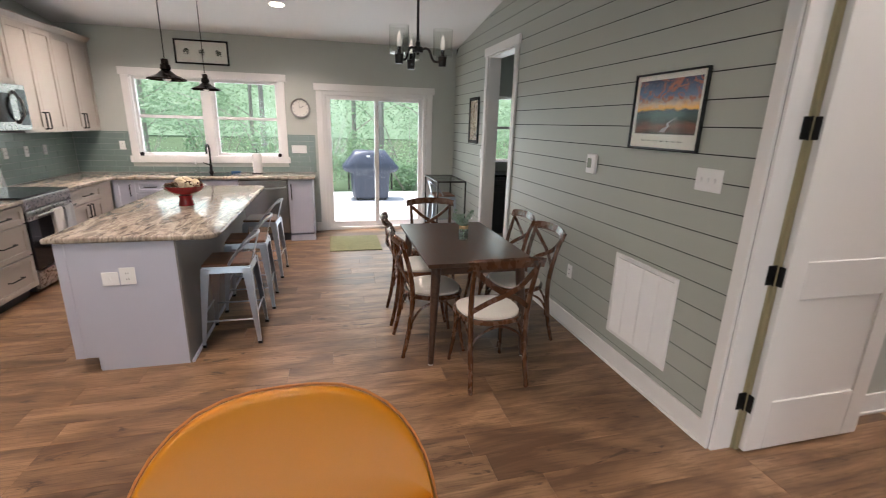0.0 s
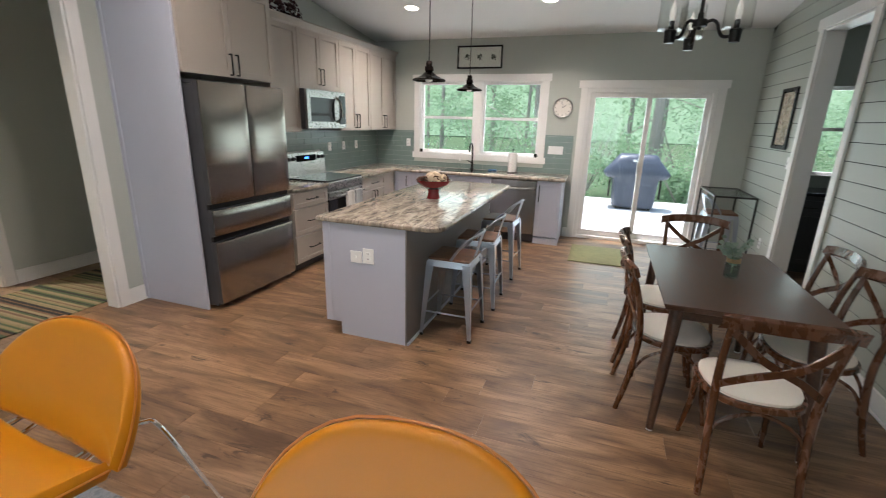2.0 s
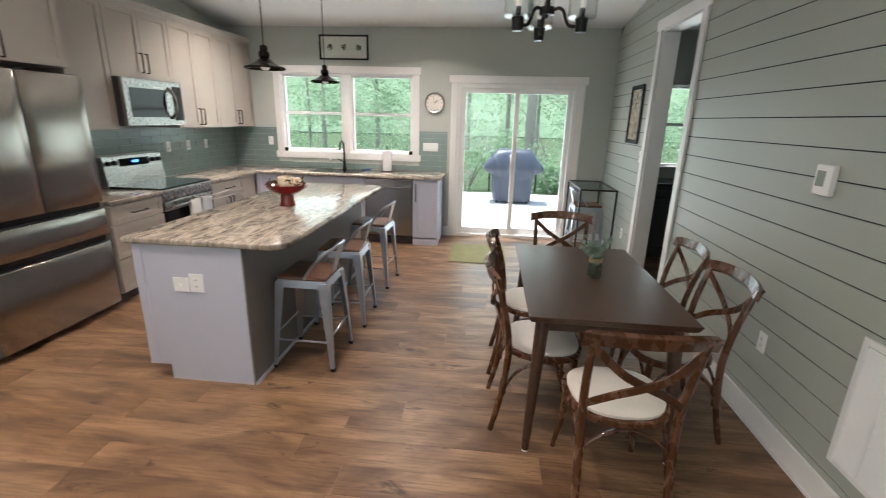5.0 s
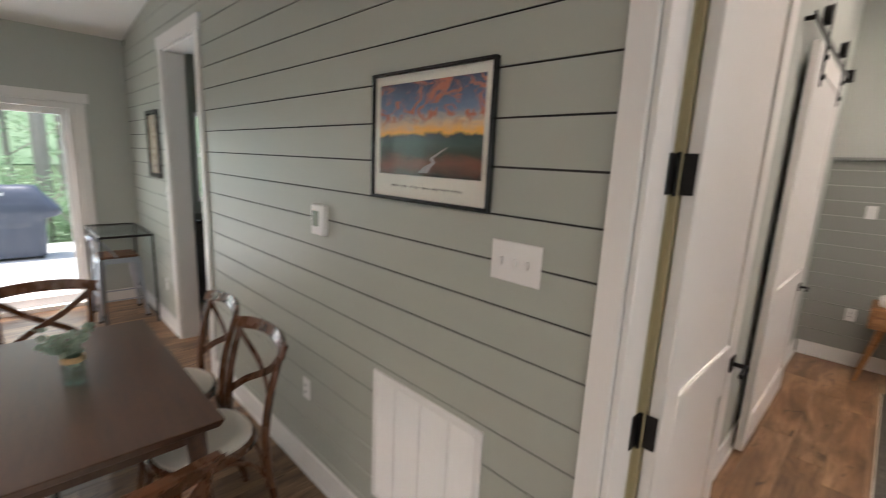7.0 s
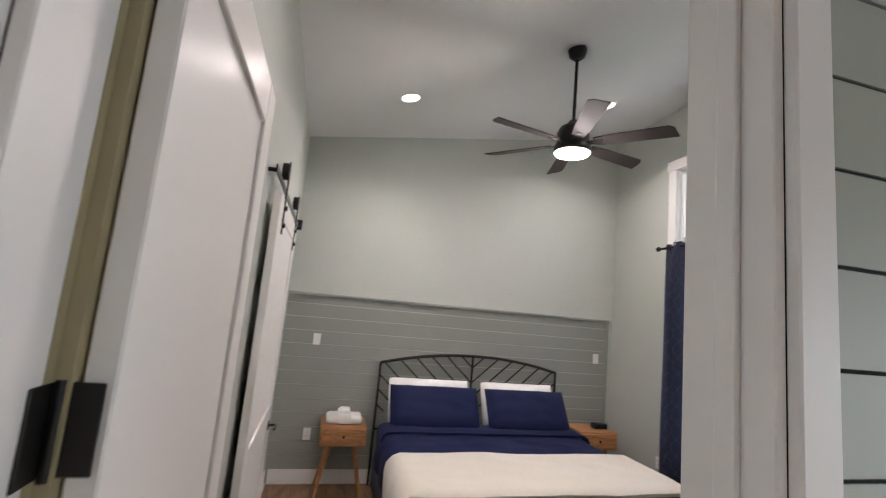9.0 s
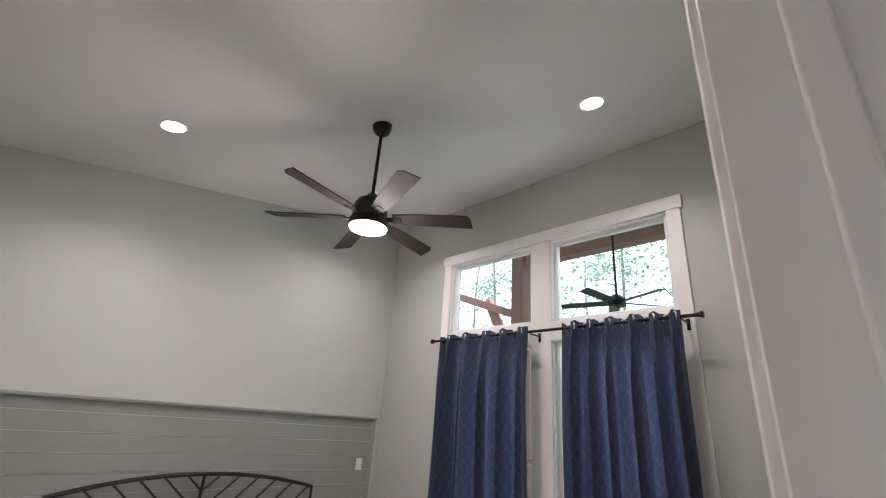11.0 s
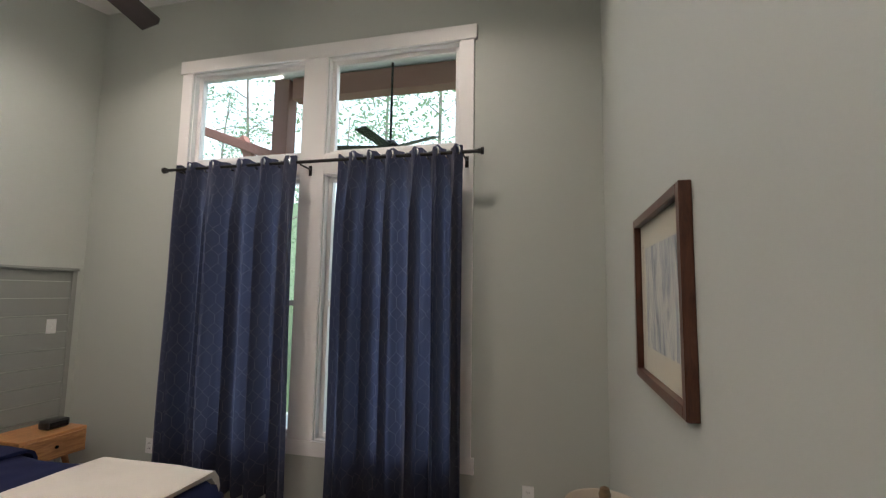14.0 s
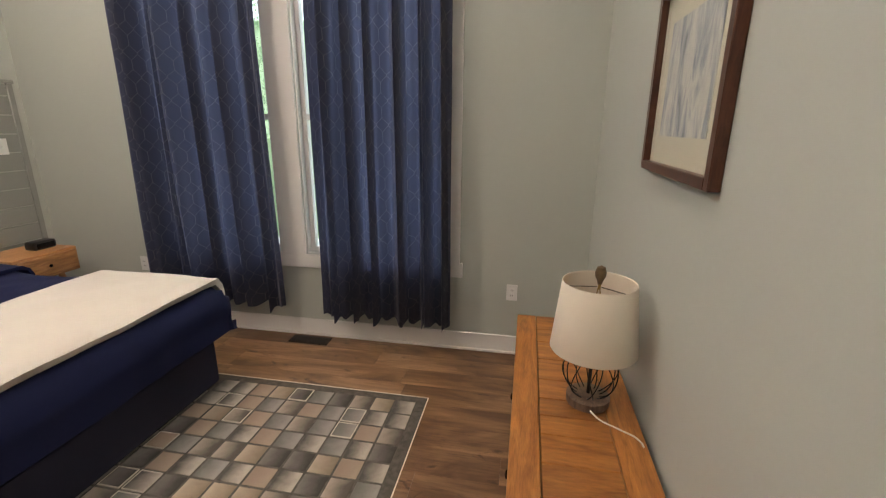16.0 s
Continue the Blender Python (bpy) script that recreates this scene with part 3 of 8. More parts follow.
def skirting(name, axis, at, out, runs, h=0.135, d=0.014):
    """White skirting with a small eased top and a shoe along the floor."""
    t = thing(name, label="white painted baseboard", category="baseboard", kind="structure")
    for a0, a1 in runs:
        for dd, hh, nm in ((d, h, "baseboard"), (d + 0.012, 0.018, "shoe_moulding")):
            lo, hi = sorted((at + (0 if nm == "baseboard" else out * d), at + out * dd))
            if axis == "x":
                boxpart(nm, t, TRIM, a0, a1, lo, hi, 0.0, hh, 0.004)
            else:
                boxpart(nm, t, TRIM, lo, hi, a0, a1, 0.0, hh, 0.004)


skirting("baseboard_boards", "y", SHIP_X, -1, [(FRONT_Y, DOOR[0] - 0.066), (DOOR[1] + 0.066, PANTRY[0] - 0.09), (PANTRY[1] + 0.09, BACK_Y - 0.02)])
skirting("baseboard_back", "x", BACK_Y, -1, [(-0.52, SLIDER[0] - 0.09), (SLIDER[1] + 0.09, SHIP_X - 0.03)])
skirting("baseboard_hall_wall", "y", HALL_X, 1, [(FRONT_Y, HALLWAY[0] - 0.09), (HALLWAY[1] + 0.09, 3.834)])
skirting("baseboard_hall_far", "y", HF, 1, [(3.62, 5.06), (1.75, 2.5)])
skirting("baseboard_hall_end", "x", 5.08, -1, [(HF + 0.03, -4.86), (-3.99, -3.97)])
skirting("baseboard_window_wall", "x", WIN_Y, 1, [(BED_X + 0.03, HEAD_X - 0.04)])
skirting("baseboard_headboard_wall", "y", HEAD_X - 0.014, -1, [(WIN_Y + 0.03, BARN_Y - 0.03)])
skirting("baseboard_barn_wall", "x", BARN_Y, -1, [(1.9, HEAD_X - 0.05)])
skirting("baseboard_dresser_wall", "y", BED_X + 0.013, 1, [(WIN_Y + 0.03, DOOR[0] - 0.08)])
t = thing("chair_rail", label="white chair rail on the hall wall", category="trim", kind="structure")
boxpart("rail_board", t, TRIM, HALL_X, HALL_X + 0.02, FRONT_Y, HALLWAY[0] - 0.1, 0.8, 0.87, 0.004)

# wainscot cap and end trim over the bed
t = thing("wainscot_cap", label="grey sage cap and end trim of the wainscot", category="trim", kind="structure")
boxpart("cap", t, WAINS, HEAD_X - 0.04, HEAD_X, WIN_Y + 0.06, BARN_Y, 1.87, 1.895, 0.003)
boxpart("end_trim", t, WAINS, HEAD_X - 0.02, HEAD_X, WIN_Y + 0.06, WIN_Y + 0.1, 0.0, 1.87, 0.003)


# ---- windows and doors ----
def sash_window(name, axis, at, out, a0, a1, z0, z1, rail=None, f=0.045, depth=0.1, label="white vinyl window"):
    """A framed pane set back in the wall, with a meeting rail when it is double hung."""
    t = thing(name, label=label, category="window", kind="structure")

    def b(nm, p0, p1, q0, q1, d0, d1, m):
        lo, hi = sorted((at + out * d0, at + out * d1))
        bm = rbox(p0, p1, lo, hi, q0, q1, 0.003, 1) if axis == "x" else rbox(lo, hi, p0, p1, q0, q1, 0.003, 1)
        return part(nm, bm, m, t)
    b("window_frame", a0, a0 + f, z0, z1, depth - 0.05, depth, TRIM)
    b("window_frame", a1 - f, a1, z0, z1, depth - 0.05, depth, TRIM)
    b("window_frame", a0 + f, a1 - f, z1 - f, z1, depth - 0.05, depth, TRIM)
    b("window_sill", a0 + f, a1 - f, z0, z0 + f, depth - 0.05, depth, TRIM)
    b("reveal", a0, a0 + 0.012, z0, z1, 0.0, depth - 0.05, TRIM)
    b("reveal", a1 - 0.012, a1, z0, z1, 0.0, depth - 0.05, TRIM)
    b("reveal", a0, a1, z1 - 0.012, z1, 0.0, depth - 0.051, TRIM)
    b("reveal", a0, a1, z0, z0 + 0.012, 0.0, depth - 0.051, TRIM)
    if rail:
        b("meeting_rail", a0 + f, a1 - f, rail - 0.02, rail + 0.02, depth - 0.045, depth - 0.005, TRIM)
    g = b("pane", a0 + f, a1 - f, z0 + f, z1 - f, depth - 0.028, depth - 0.022, GLASS)
    g.visible_shadow = False
    return t


sash_window("window_1", "x", BACK_Y, 1, SINKW[0], -1.95, SINKW[2], SINKW[3], 1.66)
sash_window("window_2", "x", BACK_Y, 1, -1.85, SINKW[1], SINKW[2], SINKW[3], 1.66)
t = thing("sink_window_post", label="white board between the two sink windows", category="trim", kind="structure")
boxpart("mullion_board", t, TRIM, -1.95, -1.85, BACK_Y - 0.018, BACK_Y + 0.1, SINKW[2], SINKW[3])
for k, (a, b) in enumerate(((2.76, 3.81), (4.015, 5.075))):
    sash_window("window_%d" % (3 + k), "x", WIN_Y, -1, a, b, 2.78, 3.56, None, label="fixed white transom window")
    sash_window("window_%d" % (5 + k), "x", WIN_Y, -1, a, b, 0.66, 2.62, 1.64, label="tall white double hung window")
sash_window("window_7", "x", BACK_Y, 1, 2.28, 3.1, 1.08, 2.12, 1.63, label="white pantry window")
# assumed window, never in view
sash_window("window_8", "x", FRONT_Y, -1, -2.8, 0.4, 0.2, 2.4, None, label="added wide front window, out of view")

t = thing("door_1", label="white vinyl sliding patio door with clear glass", category="patio door", kind="structure")
for nm, x0, x1, z0, z1 in (("door_frame", SLIDER[0], SLIDER[0] + 0.05, 0, 2.09), ("door_frame", SLIDER[1] - 0.05, SLIDER[1], 0, 2.09), ("door_head", SLIDER[0] + 0.05, SLIDER[1] - 0.05, 2.03, 2.09), ("threshold", SLIDER[0] + 0.05, SLIDER[1] - 0.05, 0.0, 0.045)):
    boxpart(nm, t, TRIM, x0, x1, BACK_Y + 0.0, BACK_Y + 0.13, z0, z1)
for x0, x1, y in ((SLIDER[0] + 0.05, 0.46, BACK_Y + 0.03), (0.40, SLIDER[1] - 0.05, BACK_Y + 0.075)):
    leaf = boxpart("sliding_panel", t, TRIM, x0, x0 + 0.06, y, y + 0.038, 0.045, 2.03)
    for a, b, z0, z1 in ((x1 - 0.06, x1, 0.045, 2.03), (x0 + 0.06, x1 - 0.06, 1.97, 2.03), (x0 + 0.06, x1 - 0.06, 0.045, 0.13)):
        boxpart("rail", leaf, TRIM, a, b, y, y + 0.038, z0, z1)
    g = boxpart("pane", leaf, GLASS, x0 + 0.06, x1 - 0.06, y + 0.016, y + 0.022, 0.13, 1.97, 0)
    g.visible_shadow = False
boxpart("door_handle", t, TRIM, 0.385, 0.40, BACK_Y - 0.01, BACK_Y + 0.03, 0.95, 1.15, 0.004)


def panel_door(name, w, h, th, label, rails, category="door", low=0.2):
    """A painted door, lower edge at the origin, hung along +x: stiles, rails and recessed panels."""
    t = thing(name, label=label, category=category)
    s = 0.115
    boxpart("stile", t, DOORP, 0, s, 0, th, 0, h)
    boxpart("stile", t, DOORP, w - s, w, 0, th, 0, h)
    zs = [(0, low)] + rails + [(h - 0.12, h)]
    for a, b in zs:
        boxpart("rail", t, DOORP, s, w - s, 0, th, a, b)
    for (a0, a1), (b0, b1) in zip(zs, zs[1:]):
        boxpart("panel", t, DOORP, s - 0.004, w - s + 0.004, 0.011, th - 0.011, a1, b0, 0)
    return t


def hinge(parent, x, y, z):
    h = part("hinge", rbox(x - 0.0105, x - 0.0072, y + 0.006, y + 0.056, z - 0.05, z + 0.05, 0.0014, 1), BLACKM, parent, "black butt hinge")
    part("leaf", rbox(x - 0.055, x - 0.008, y + 0.0525, y + 0.057, z - 0.05, z + 0.05, 0.0014, 1), BLACKM, h)
    k = bmesh.new()
    tube(k, [(x - 0.014, y + 0.047, z - 0.053), (x - 0.014, y + 0.047, z + 0.053)], 0.006, 10)
    part("knuckle", k, BLACKM, h, soft=True)


def lever(parent, x, y, z, out, way):
    bm = rbox(x - 0.028, x + 0.028, min(y, y + out * 0.008), max(y, y + out * 0.008), z - 0.03, z + 0.03, 0.003, 1)
    p = part("door_handle", bm, BLACKM, parent, "black lever handle")
    k = bmesh.new()
    tube(k, [(x, y, z), (x, y + out * 0.05, z), (x + way * 0.02, y + out * 0.055, z), (x + way * 0.11, y + out * 0.055, z)], 0.009, 8)
    part("lever", k, BLACKM, p, soft=True)


d = panel_door("bedroom_door", 0.79, 2.42, 0.035, "white two-panel bedroom door standing open, black hardware", [(0.86, 1.055)], low=0.288)
d.matrix_basis = pose(1.806, 2.338, 0.012, 0, 0, 0)
for z in (0.28, 0.98, 1.67, 2.33):
    hinge(d, 0.0, 0.0, z)
lever(d, 0.73, 0.0, 0.97, -1, -1)
lever(d, 0.73, 0.035, 0.97, 1, -1)

b = panel_door("barn_door", 1.25, 2.36, 0.04, "white two-panel sliding barn door hung on a black rail", [(0.88, 1.0)], "barn door")
b.matrix_basis = pose(3.68, 2.405, 0.03)
lever(b, 1.13, 0.0, 0.86, -1, -1)
t = thing("barn_door_rail", label="black steel barn door rail with rollers", category="door rail")
boxpart("rail", t, BLACKM, 3.55, 5.45, 2.43, 2.437, 2.46, 2.5, 0.002)
for x in (3.85, 4.75):
    s = boxpart("hanger_strap", t, BLACKM, x - 0.022, x + 0.022, 2.397, 2.403, 2.18, 2.6, 0.002)
    k = bmesh.new()
    tube(k, [(x, 2.40, 2.545), (x, 2.437, 2.545)], 0.05, 20)
    part("roller", k, BLACKM, t, soft=True)
    for z in (2.23, 2.33):
        k = bmesh.new()
        tube(k, [(x, 2.385, z), (x, 2.4, z)], 0.014, 6)
        part("bolt", k, BLACKM, s)
boxpart("end_stop", t, BLACKM, 5.4, 5.45, 2.395, 2.45, 2.44, 2.53)
for x in (3.6, 4.3, 5.3):
    k = bmesh.new()
    tube(k, [(x, 2.437, 2.48), (x, BARN_Y, 2.48)], 0.012, 8)
    part("standoff", k, BLACKM, t, soft=True)


# ---- kitchen ----
def shaker(parent, axis, at, out, a0, a1, z0, z1, material, name="door", s=0.055, handle=None):
    """A shaker front: four frame boards and a recessed panel. handle: (a, z, upright length) or None; a negative length lies flat."""
    g = 0.0015
    a0, a1, z0, z1 = a0 + g, a1 - g, z0 + g, z1 - g

    def b(nm, p0, p1, q0, q1, d0, d1, m, par, r=0.0015):
        lo, hi = sorted((at + out * d0, at + out * d1))
        bm = rbox(p0, p1, lo, hi, q0, q1, r, 1) if axis == "x" else rbox(lo, hi, p0, p1, q0, q1, r, 1)
        return part(nm, bm, m, par)
    bm = bmesh.new()
    for p0, p1, q0, q1 in ((a0, a0 + s, z0, z1), (a1 - s, a1, z0, z1), (a0 + s, a1 - s, z1 - s, z1), (a0 + s, a1 - s, z0, z0 + s)):
        lo, hi = sorted((at, at + out * 0.02))
        add(bm, rbox(p0, p1, lo, hi, q0, q1, 0.0015, 1) if axis == "x" else rbox(lo, hi, p0, p1, q0, q1, 0.0015, 1))
    d = part(name, bm, material, parent)
    b("panel", a0 + s, a1 - s, z0 + s, z1 - s, 0, 0.009, material, d, 0)
    if handle:
        a, z, ln = handle
        h = bmesh.new()

        def q(p, d_, zz):
            return (p, at + out * d_, zz) if axis == "x" else (at + out * d_, p, zz)
        ends = [(a, z - ln / 2), (a, z + ln / 2)] if ln > 0 else [(a + ln / 2, z), (a - ln / 2, z)]
        tube(h, [q(ends[0][0], 0.05, ends[0][1]), q(ends[1][0], 0.05, ends[1][1])], 0.0065, 8)
        for e in ends:
            tube(h, [q(e[0], 0.018, e[1]), q(e[0], 0.05, e[1])], 0.006, 6)
        part("handle", h, BLACKM, d, "black bar pull", soft=True)
    return d


UFX, LFX = LEFT_X + 0.335, LEFT_X + 0.60   # upper and lower fronts on the side wall


def side_cab(name, y0, y1, z0, z1, front, label, material=CAB, toe=False):
    t = thing(name, (0, 0, 0), label=label, category="cabinet", group="kitchen cabinets")
    boxpart("body", t, material, LEFT_X + 0.002, front - 0.001, y0 + 0.001, y1 - 0.001, z0 + (0.1 if toe else 0), z1, 0.001)
    if toe:
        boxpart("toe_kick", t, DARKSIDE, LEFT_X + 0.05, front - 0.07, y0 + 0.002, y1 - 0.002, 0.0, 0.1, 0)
    return t


# refrigerator enclosure, refrigerator, cabinet above
t = thing("refrigerator_surround", label="tall grey side panel of the refrigerator bay", category="cabinet panel")
boxpart("panel", t, ISLAND, HALL_X + 0.002, -3.1, 3.845, 3.865, 0, 2.63, 0.002)
boxpart("scribe", t, ISLAND, HALL_X + 0.002, HALL_X + 0.04, 3.835, 3.845, 0, 2.63, 0.002)
t = side_cab("upper_cabinet", 3.868, 4.885, 1.92, 2.63, -3.1, "greige two-door cabinet over the refrigerator")
shaker(t, "y", -3.1, 1, 3.868, 4.376, 1.92, 2.63, CAB, handle=(4.34, 2.02, 0.16))
shaker(t, "y", -3.1, 1, 4.376, 4.885, 1.92, 2.63, CAB, handle=(4.412, 2.02, 0.16))

t = thing("refrigerator", label="stainless french door refrigerator with two drawers", category="refrigerator")
boxpart("body", t, DARKSIDE, LEFT_X + 0.01, -3.03, 3.888, 4.85, 0.03, 1.84, 0.006)


def bowed_front(y0, y1, z0, z1, x, bow):
    """A steel skin that swells out a little across its width, with rolled edges."""
    bm = bmesh.new()
    n = 16
    prev = None
    for i in range(n + 1):
        u = i / n
        xx = x + bow * (1 - (2 * u - 1) ** 2) - 0.008 * abs(2 * u - 1) ** 14
        y = y0 + (y1 - y0) * u
        now = [bm.verts.new((x - 0.02, y, z0)), bm.verts.new((xx - 0.003, y, z0)), bm.verts.new((xx, y, z0 + 0.004)), bm.verts.new((xx, y, z1 - 0.004)), bm.verts.new((xx - 0.003, y, z1)), bm.verts.new((x - 0.02, y, z1))]
        if prev:
            for j in range(6):
                bm.faces.new((prev[j], prev[(j + 1) % 6], now[(j + 1) % 6], now[j]))
        else:
            bm.faces.new(now)
        prev = now
    bm.faces.new(prev[::-1])
    return bm


for nm, a, b_, z0, z1, bow in (("door", 3.885, 4.366, 0.92, 1.865, 0.007), ("door", 4.372, 4.853, 0.92, 1.865, 0.007), ("drawer", 3.885, 4.853, 0.655, 0.868, 0.005), ("drawer", 3.885, 4.853, 0.06, 0.598, 0.005)):
    dr = boxpart(nm, t, DARKSIDE, -3.028, -2.978, a, b_, z0, z1, 0.004)
    part("steel_front", bowed_front(a + 0.004, b_ - 0.002, z0 + 0.003, z1 - 0.002, -2.962, bow), STEEL, dr, "brushed steel front", soft=True)
for z in (0.87, 0.6):
    boxpart("drawer_grip", t, BLACKM, -3.028, -3.0, 3.89, 4.848, z + 0.002, z + 0.046, 0.003)
boxpart("hinge_cover", t, DARKSIDE, -3.15, -2.99, 3.9, 3.96, 1.845, 1.87, 0.004)
boxpart("hinge_cover", t, DARKSIDE, -3.15, -2.99, 4.78, 4.84, 1.845, 1.87, 0.004)

# drawer base, range, base and blind corner along the side wall
t = side_cab("base_cabinet", 4.9, 5.5, 0, 0.87, LFX, "greige three-drawer base cabinet", toe=True)
for z0, z1 in ((0.7, 0.86), (0.41, 0.69), (0.11, 0.4)):
    shaker(t, "y", LFX, 1, 4.9, 5.5, z0, z1, CAB, "drawer", 0.045, (5.2, (z0 + z1) / 2, -0.17))
t = side_cab("base_cabinet", 6.29, 6.95, 0, 0.87, LFX, "greige base cabinet with a drawer over doors", toe=True)
shaker(t, "y", LFX, 1, 6.29, 6.95, 0.7, 0.86, CAB, "drawer", 0.045, (6.62, 0.78, -0.17))
shaker(t, "y", LFX, 1, 6.29, 6.62, 0.11, 0.69, CAB, handle=(6.585, 0.6, 0.14))
shaker(t, "y", LFX, 1, 6.62, 6.95, 0.11, 0.69, CAB, handle=(6.655, 0.6, 0.14))
t = side_cab("corner_cabinet", 6.955, BACK_Y - 0.61, 0, 0.87, LFX, "greige corner base cabinet", toe=True)

t = thing("range", label="stainless electric range with black glass top", category="range")
boxpart("body", t, DARKSIDE, LEFT_X + 0.01, LFX - 0.02, 5.515, 6.275, 0.03, 0.9, 0.004)
boxpart("cooktop", t, BLACKG, LEFT_X + 0.08, LFX + 0.02, 5.51, 6.28, 0.9, 0.922, 0.006)
boxpart("front_trim", t, STEEL_H, LFX - 0.02, LFX + 0.03, 5.51, 6.28, 0.8, 0.905, 0.008)
dr = boxpart("oven_door", t, BLACKG, LFX - 0.02, LFX + 0.03, 5.52, 6.27, 0.24, 0.79, 0.008)
boxpart("door_top_band", dr, STEEL_H, LFX - 0.018, LFX + 0.034, 5.52, 6.27, 0.7, 0.792, 0.006)
h = bmesh.new()
tube(h, [(LFX + 0.085, 5.56, 0.745), (LFX + 0.085, 6.23, 0.745)], 0.012, 10)
for y in (5.6, 6.19):
    tube(h, [(LFX + 0.03, y, 0.745), (LFX + 0.085, y, 0.745)], 0.009, 8)
part("oven_handle", h, STEEL_H, dr, "stainless bar handle", soft=True)
boxpart("drawer", t, STEEL_H, LFX - 0.02, LFX + 0.03, 5.52, 6.27, 0.06, 0.225, 0.006)
bg = bmesh.new()
hexa(bg, [(LEFT_X + 0.01, 5.51, 0.922), (LEFT_X + 0.09, 5.51, 0.922), (LEFT_X + 0.09, 6.28, 0.922), (LEFT_X + 0.01, 6.28, 0.922), (LEFT_X + 0.01, 5.51, 1.19), (LEFT_X + 0.055, 5.51, 1.19), (LEFT_X + 0.055, 6.28, 1.19), (LEFT_X + 0.01, 6.28, 1.19)])
bk = part("backguard", bg, STEEL_H, t)
tilt = 0.045 / 0.268


def on_guard(z):
    return LEFT_X + 0.09 - (z - 0.922) * tilt * 0.78


boxpart("control_panel", bk, BLACKG, on_guard(1.13) - 0.01, on_guard(1.13) + 0.008, 5.7, 6.09, 1.09, 1.165, 0.003)
boxpart("display", bk, glow("blue_display", (0.05, 0.2, 1.0), 2.0), on_guard(1.13) + 0.004, on_guard(1.13) + 0.0095, 5.86, 5.94, 1.12, 1.145, 0)
for y in (5.56, 5.64, 6.15, 6.23):
    k = bmesh.new()
    tube(k, [(on_guard(1.13) - 0.01, y, 1.13), (on_guard(1.13) + 0.03, y, 1.13)], [0.026, 0.02], 14)
    part("knob", k, BLACKM, bk, soft=True)


def dish_towel(y, color, name):
    bm = bmesh.new()
    def f(u, v):
        w = (u - 0.5) * 0.15
        a = v * 0.74
        if a < 0.33:
            x, z = LFX + 0.1 + 0.004 * math.sin(u * 9), 0.757 - (0.33 - a) + 0.0
        elif a < 0.40:
            k = (a - 0.33) / 0.07 * math.pi
            x, z = LFX + 0.085 + 0.015 * math.cos(k), 0.757 + 0.015 * math.sin(k)
        else:
            x, z = LFX + 0.07, 0.757 - (a - 0.40)
        return (x + 0.003 * math.sin(u * 14 + v * 3), y + w * (1 + 0.04 * math.sin(v * 6)), z)
    sheet(bm, 10, 30, f)
    thicken(bm, 0.004)
    return tagged(part(name, bm, mat(name + "_cloth", color, 0.95, fine=300, bump=0.5), soft=True), "folded dish towel hung over the oven handle", "towel", "dish towels")


dish_towel(5.87, (0.62, 0.6, 0.56), "dish_towel")
dish_towel(6.06, (0.4, 0.41, 0.42), "dish_towel_grey")

# uppers
t = side_cab("upper_cabinet", 5.0, 5.455, 1.46, 2.52, UFX, "narrow greige upper cabinet beside the refrigerator")
shaker(t, "y", UFX, 1, 5.0, 5.455, 1.46, 2.52, CAB)
t = side_cab("upper_cabinet", 5.46, 6.26, 1.92, 2.52, UFX, "greige two-door cabinet above the microwave")
shaker(t, "y", UFX, 1, 5.46, 5.86, 1.92, 2.52, CAB, handle=(5.825, 2.06, 0.17))
shaker(t, "y", UFX, 1, 5.86, 6.26, 1.92, 2.52, CAB, handle=(5.895, 2.06, 0.17))
for y0, y1 in ((6.265, 7.04), (7.045, 7.86)):
    t = side_cab("upper_cabinet", y0, y1, 1.46, 2.52, UFX, "tall greige two-door upper cabinet")
    m_ = (y0 + y1) / 2
    shaker(t, "y", UFX, 1, y0, m_, 1.46, 2.52, CAB, handle=(m_ - 0.035, 1.58, 0.17))
    shaker(t, "y", UFX, 1, m_, y1, 1.46, 2.52, CAB, handle=(m_ + 0.035, 1.58, 0.17))


def crown(name, y0, y1, front, z):
    bm = bmesh.new()
    prof = [(0, 0), (0.012, 0), (0.02, 0.02), (0.05, 0.05), (0.06, 0.06), (0.06, 0.075), (0, 0.075)]
    last = None
    for y in (y0, y1):
        now = [bm.verts.new((front + a, y, z + b_)) for a, b_ in prof]
        if last:
            for i in range(len(prof)):
                j = (i + 1) % len(prof)
                bm.faces.new((last[i], last[j], now[j], now[i]))
        bm.faces.new(now)
        last = now
    box(bm, LEFT_X + 0.002, front, y0, y1, z, z + 0.02)
    tagged(part(name, bm, CAB), "greige crown moulding on the upper cabinets", "moulding")


crown("crown_moulding", 4.95, 7.87, UFX + 0.0, 2.52)
crown("crown_moulding_fridge", 3.85, 4.9, -3.08, 2.632)

t = thing("microwave", label="stainless over-the-range microwave with dark window", category="microwave")
boxpart("body", t, DARKSIDE, LEFT_X + 0.005, LEFT_X + 0.40, 5.465, 6.255, 1.49, 1.915, 0.004)
mwd = boxpart("door", t, STEEL_H, LEFT_X + 0.40, LEFT_X + 0.435, 5.465, 6.255, 1.49, 1.915, 0.006)
boxpart("window", mwd, BLACKG, LEFT_X + 0.43, LEFT_X + 0.438, 5.53, 6.0, 1.57, 1.83, 0.002)
boxpart("keypad", mwd, BLACKG, LEFT_X + 0.43, LEFT_X + 0.438, 6.1, 6.24, 1.54, 1.87, 0.002)
h = bmesh.new()
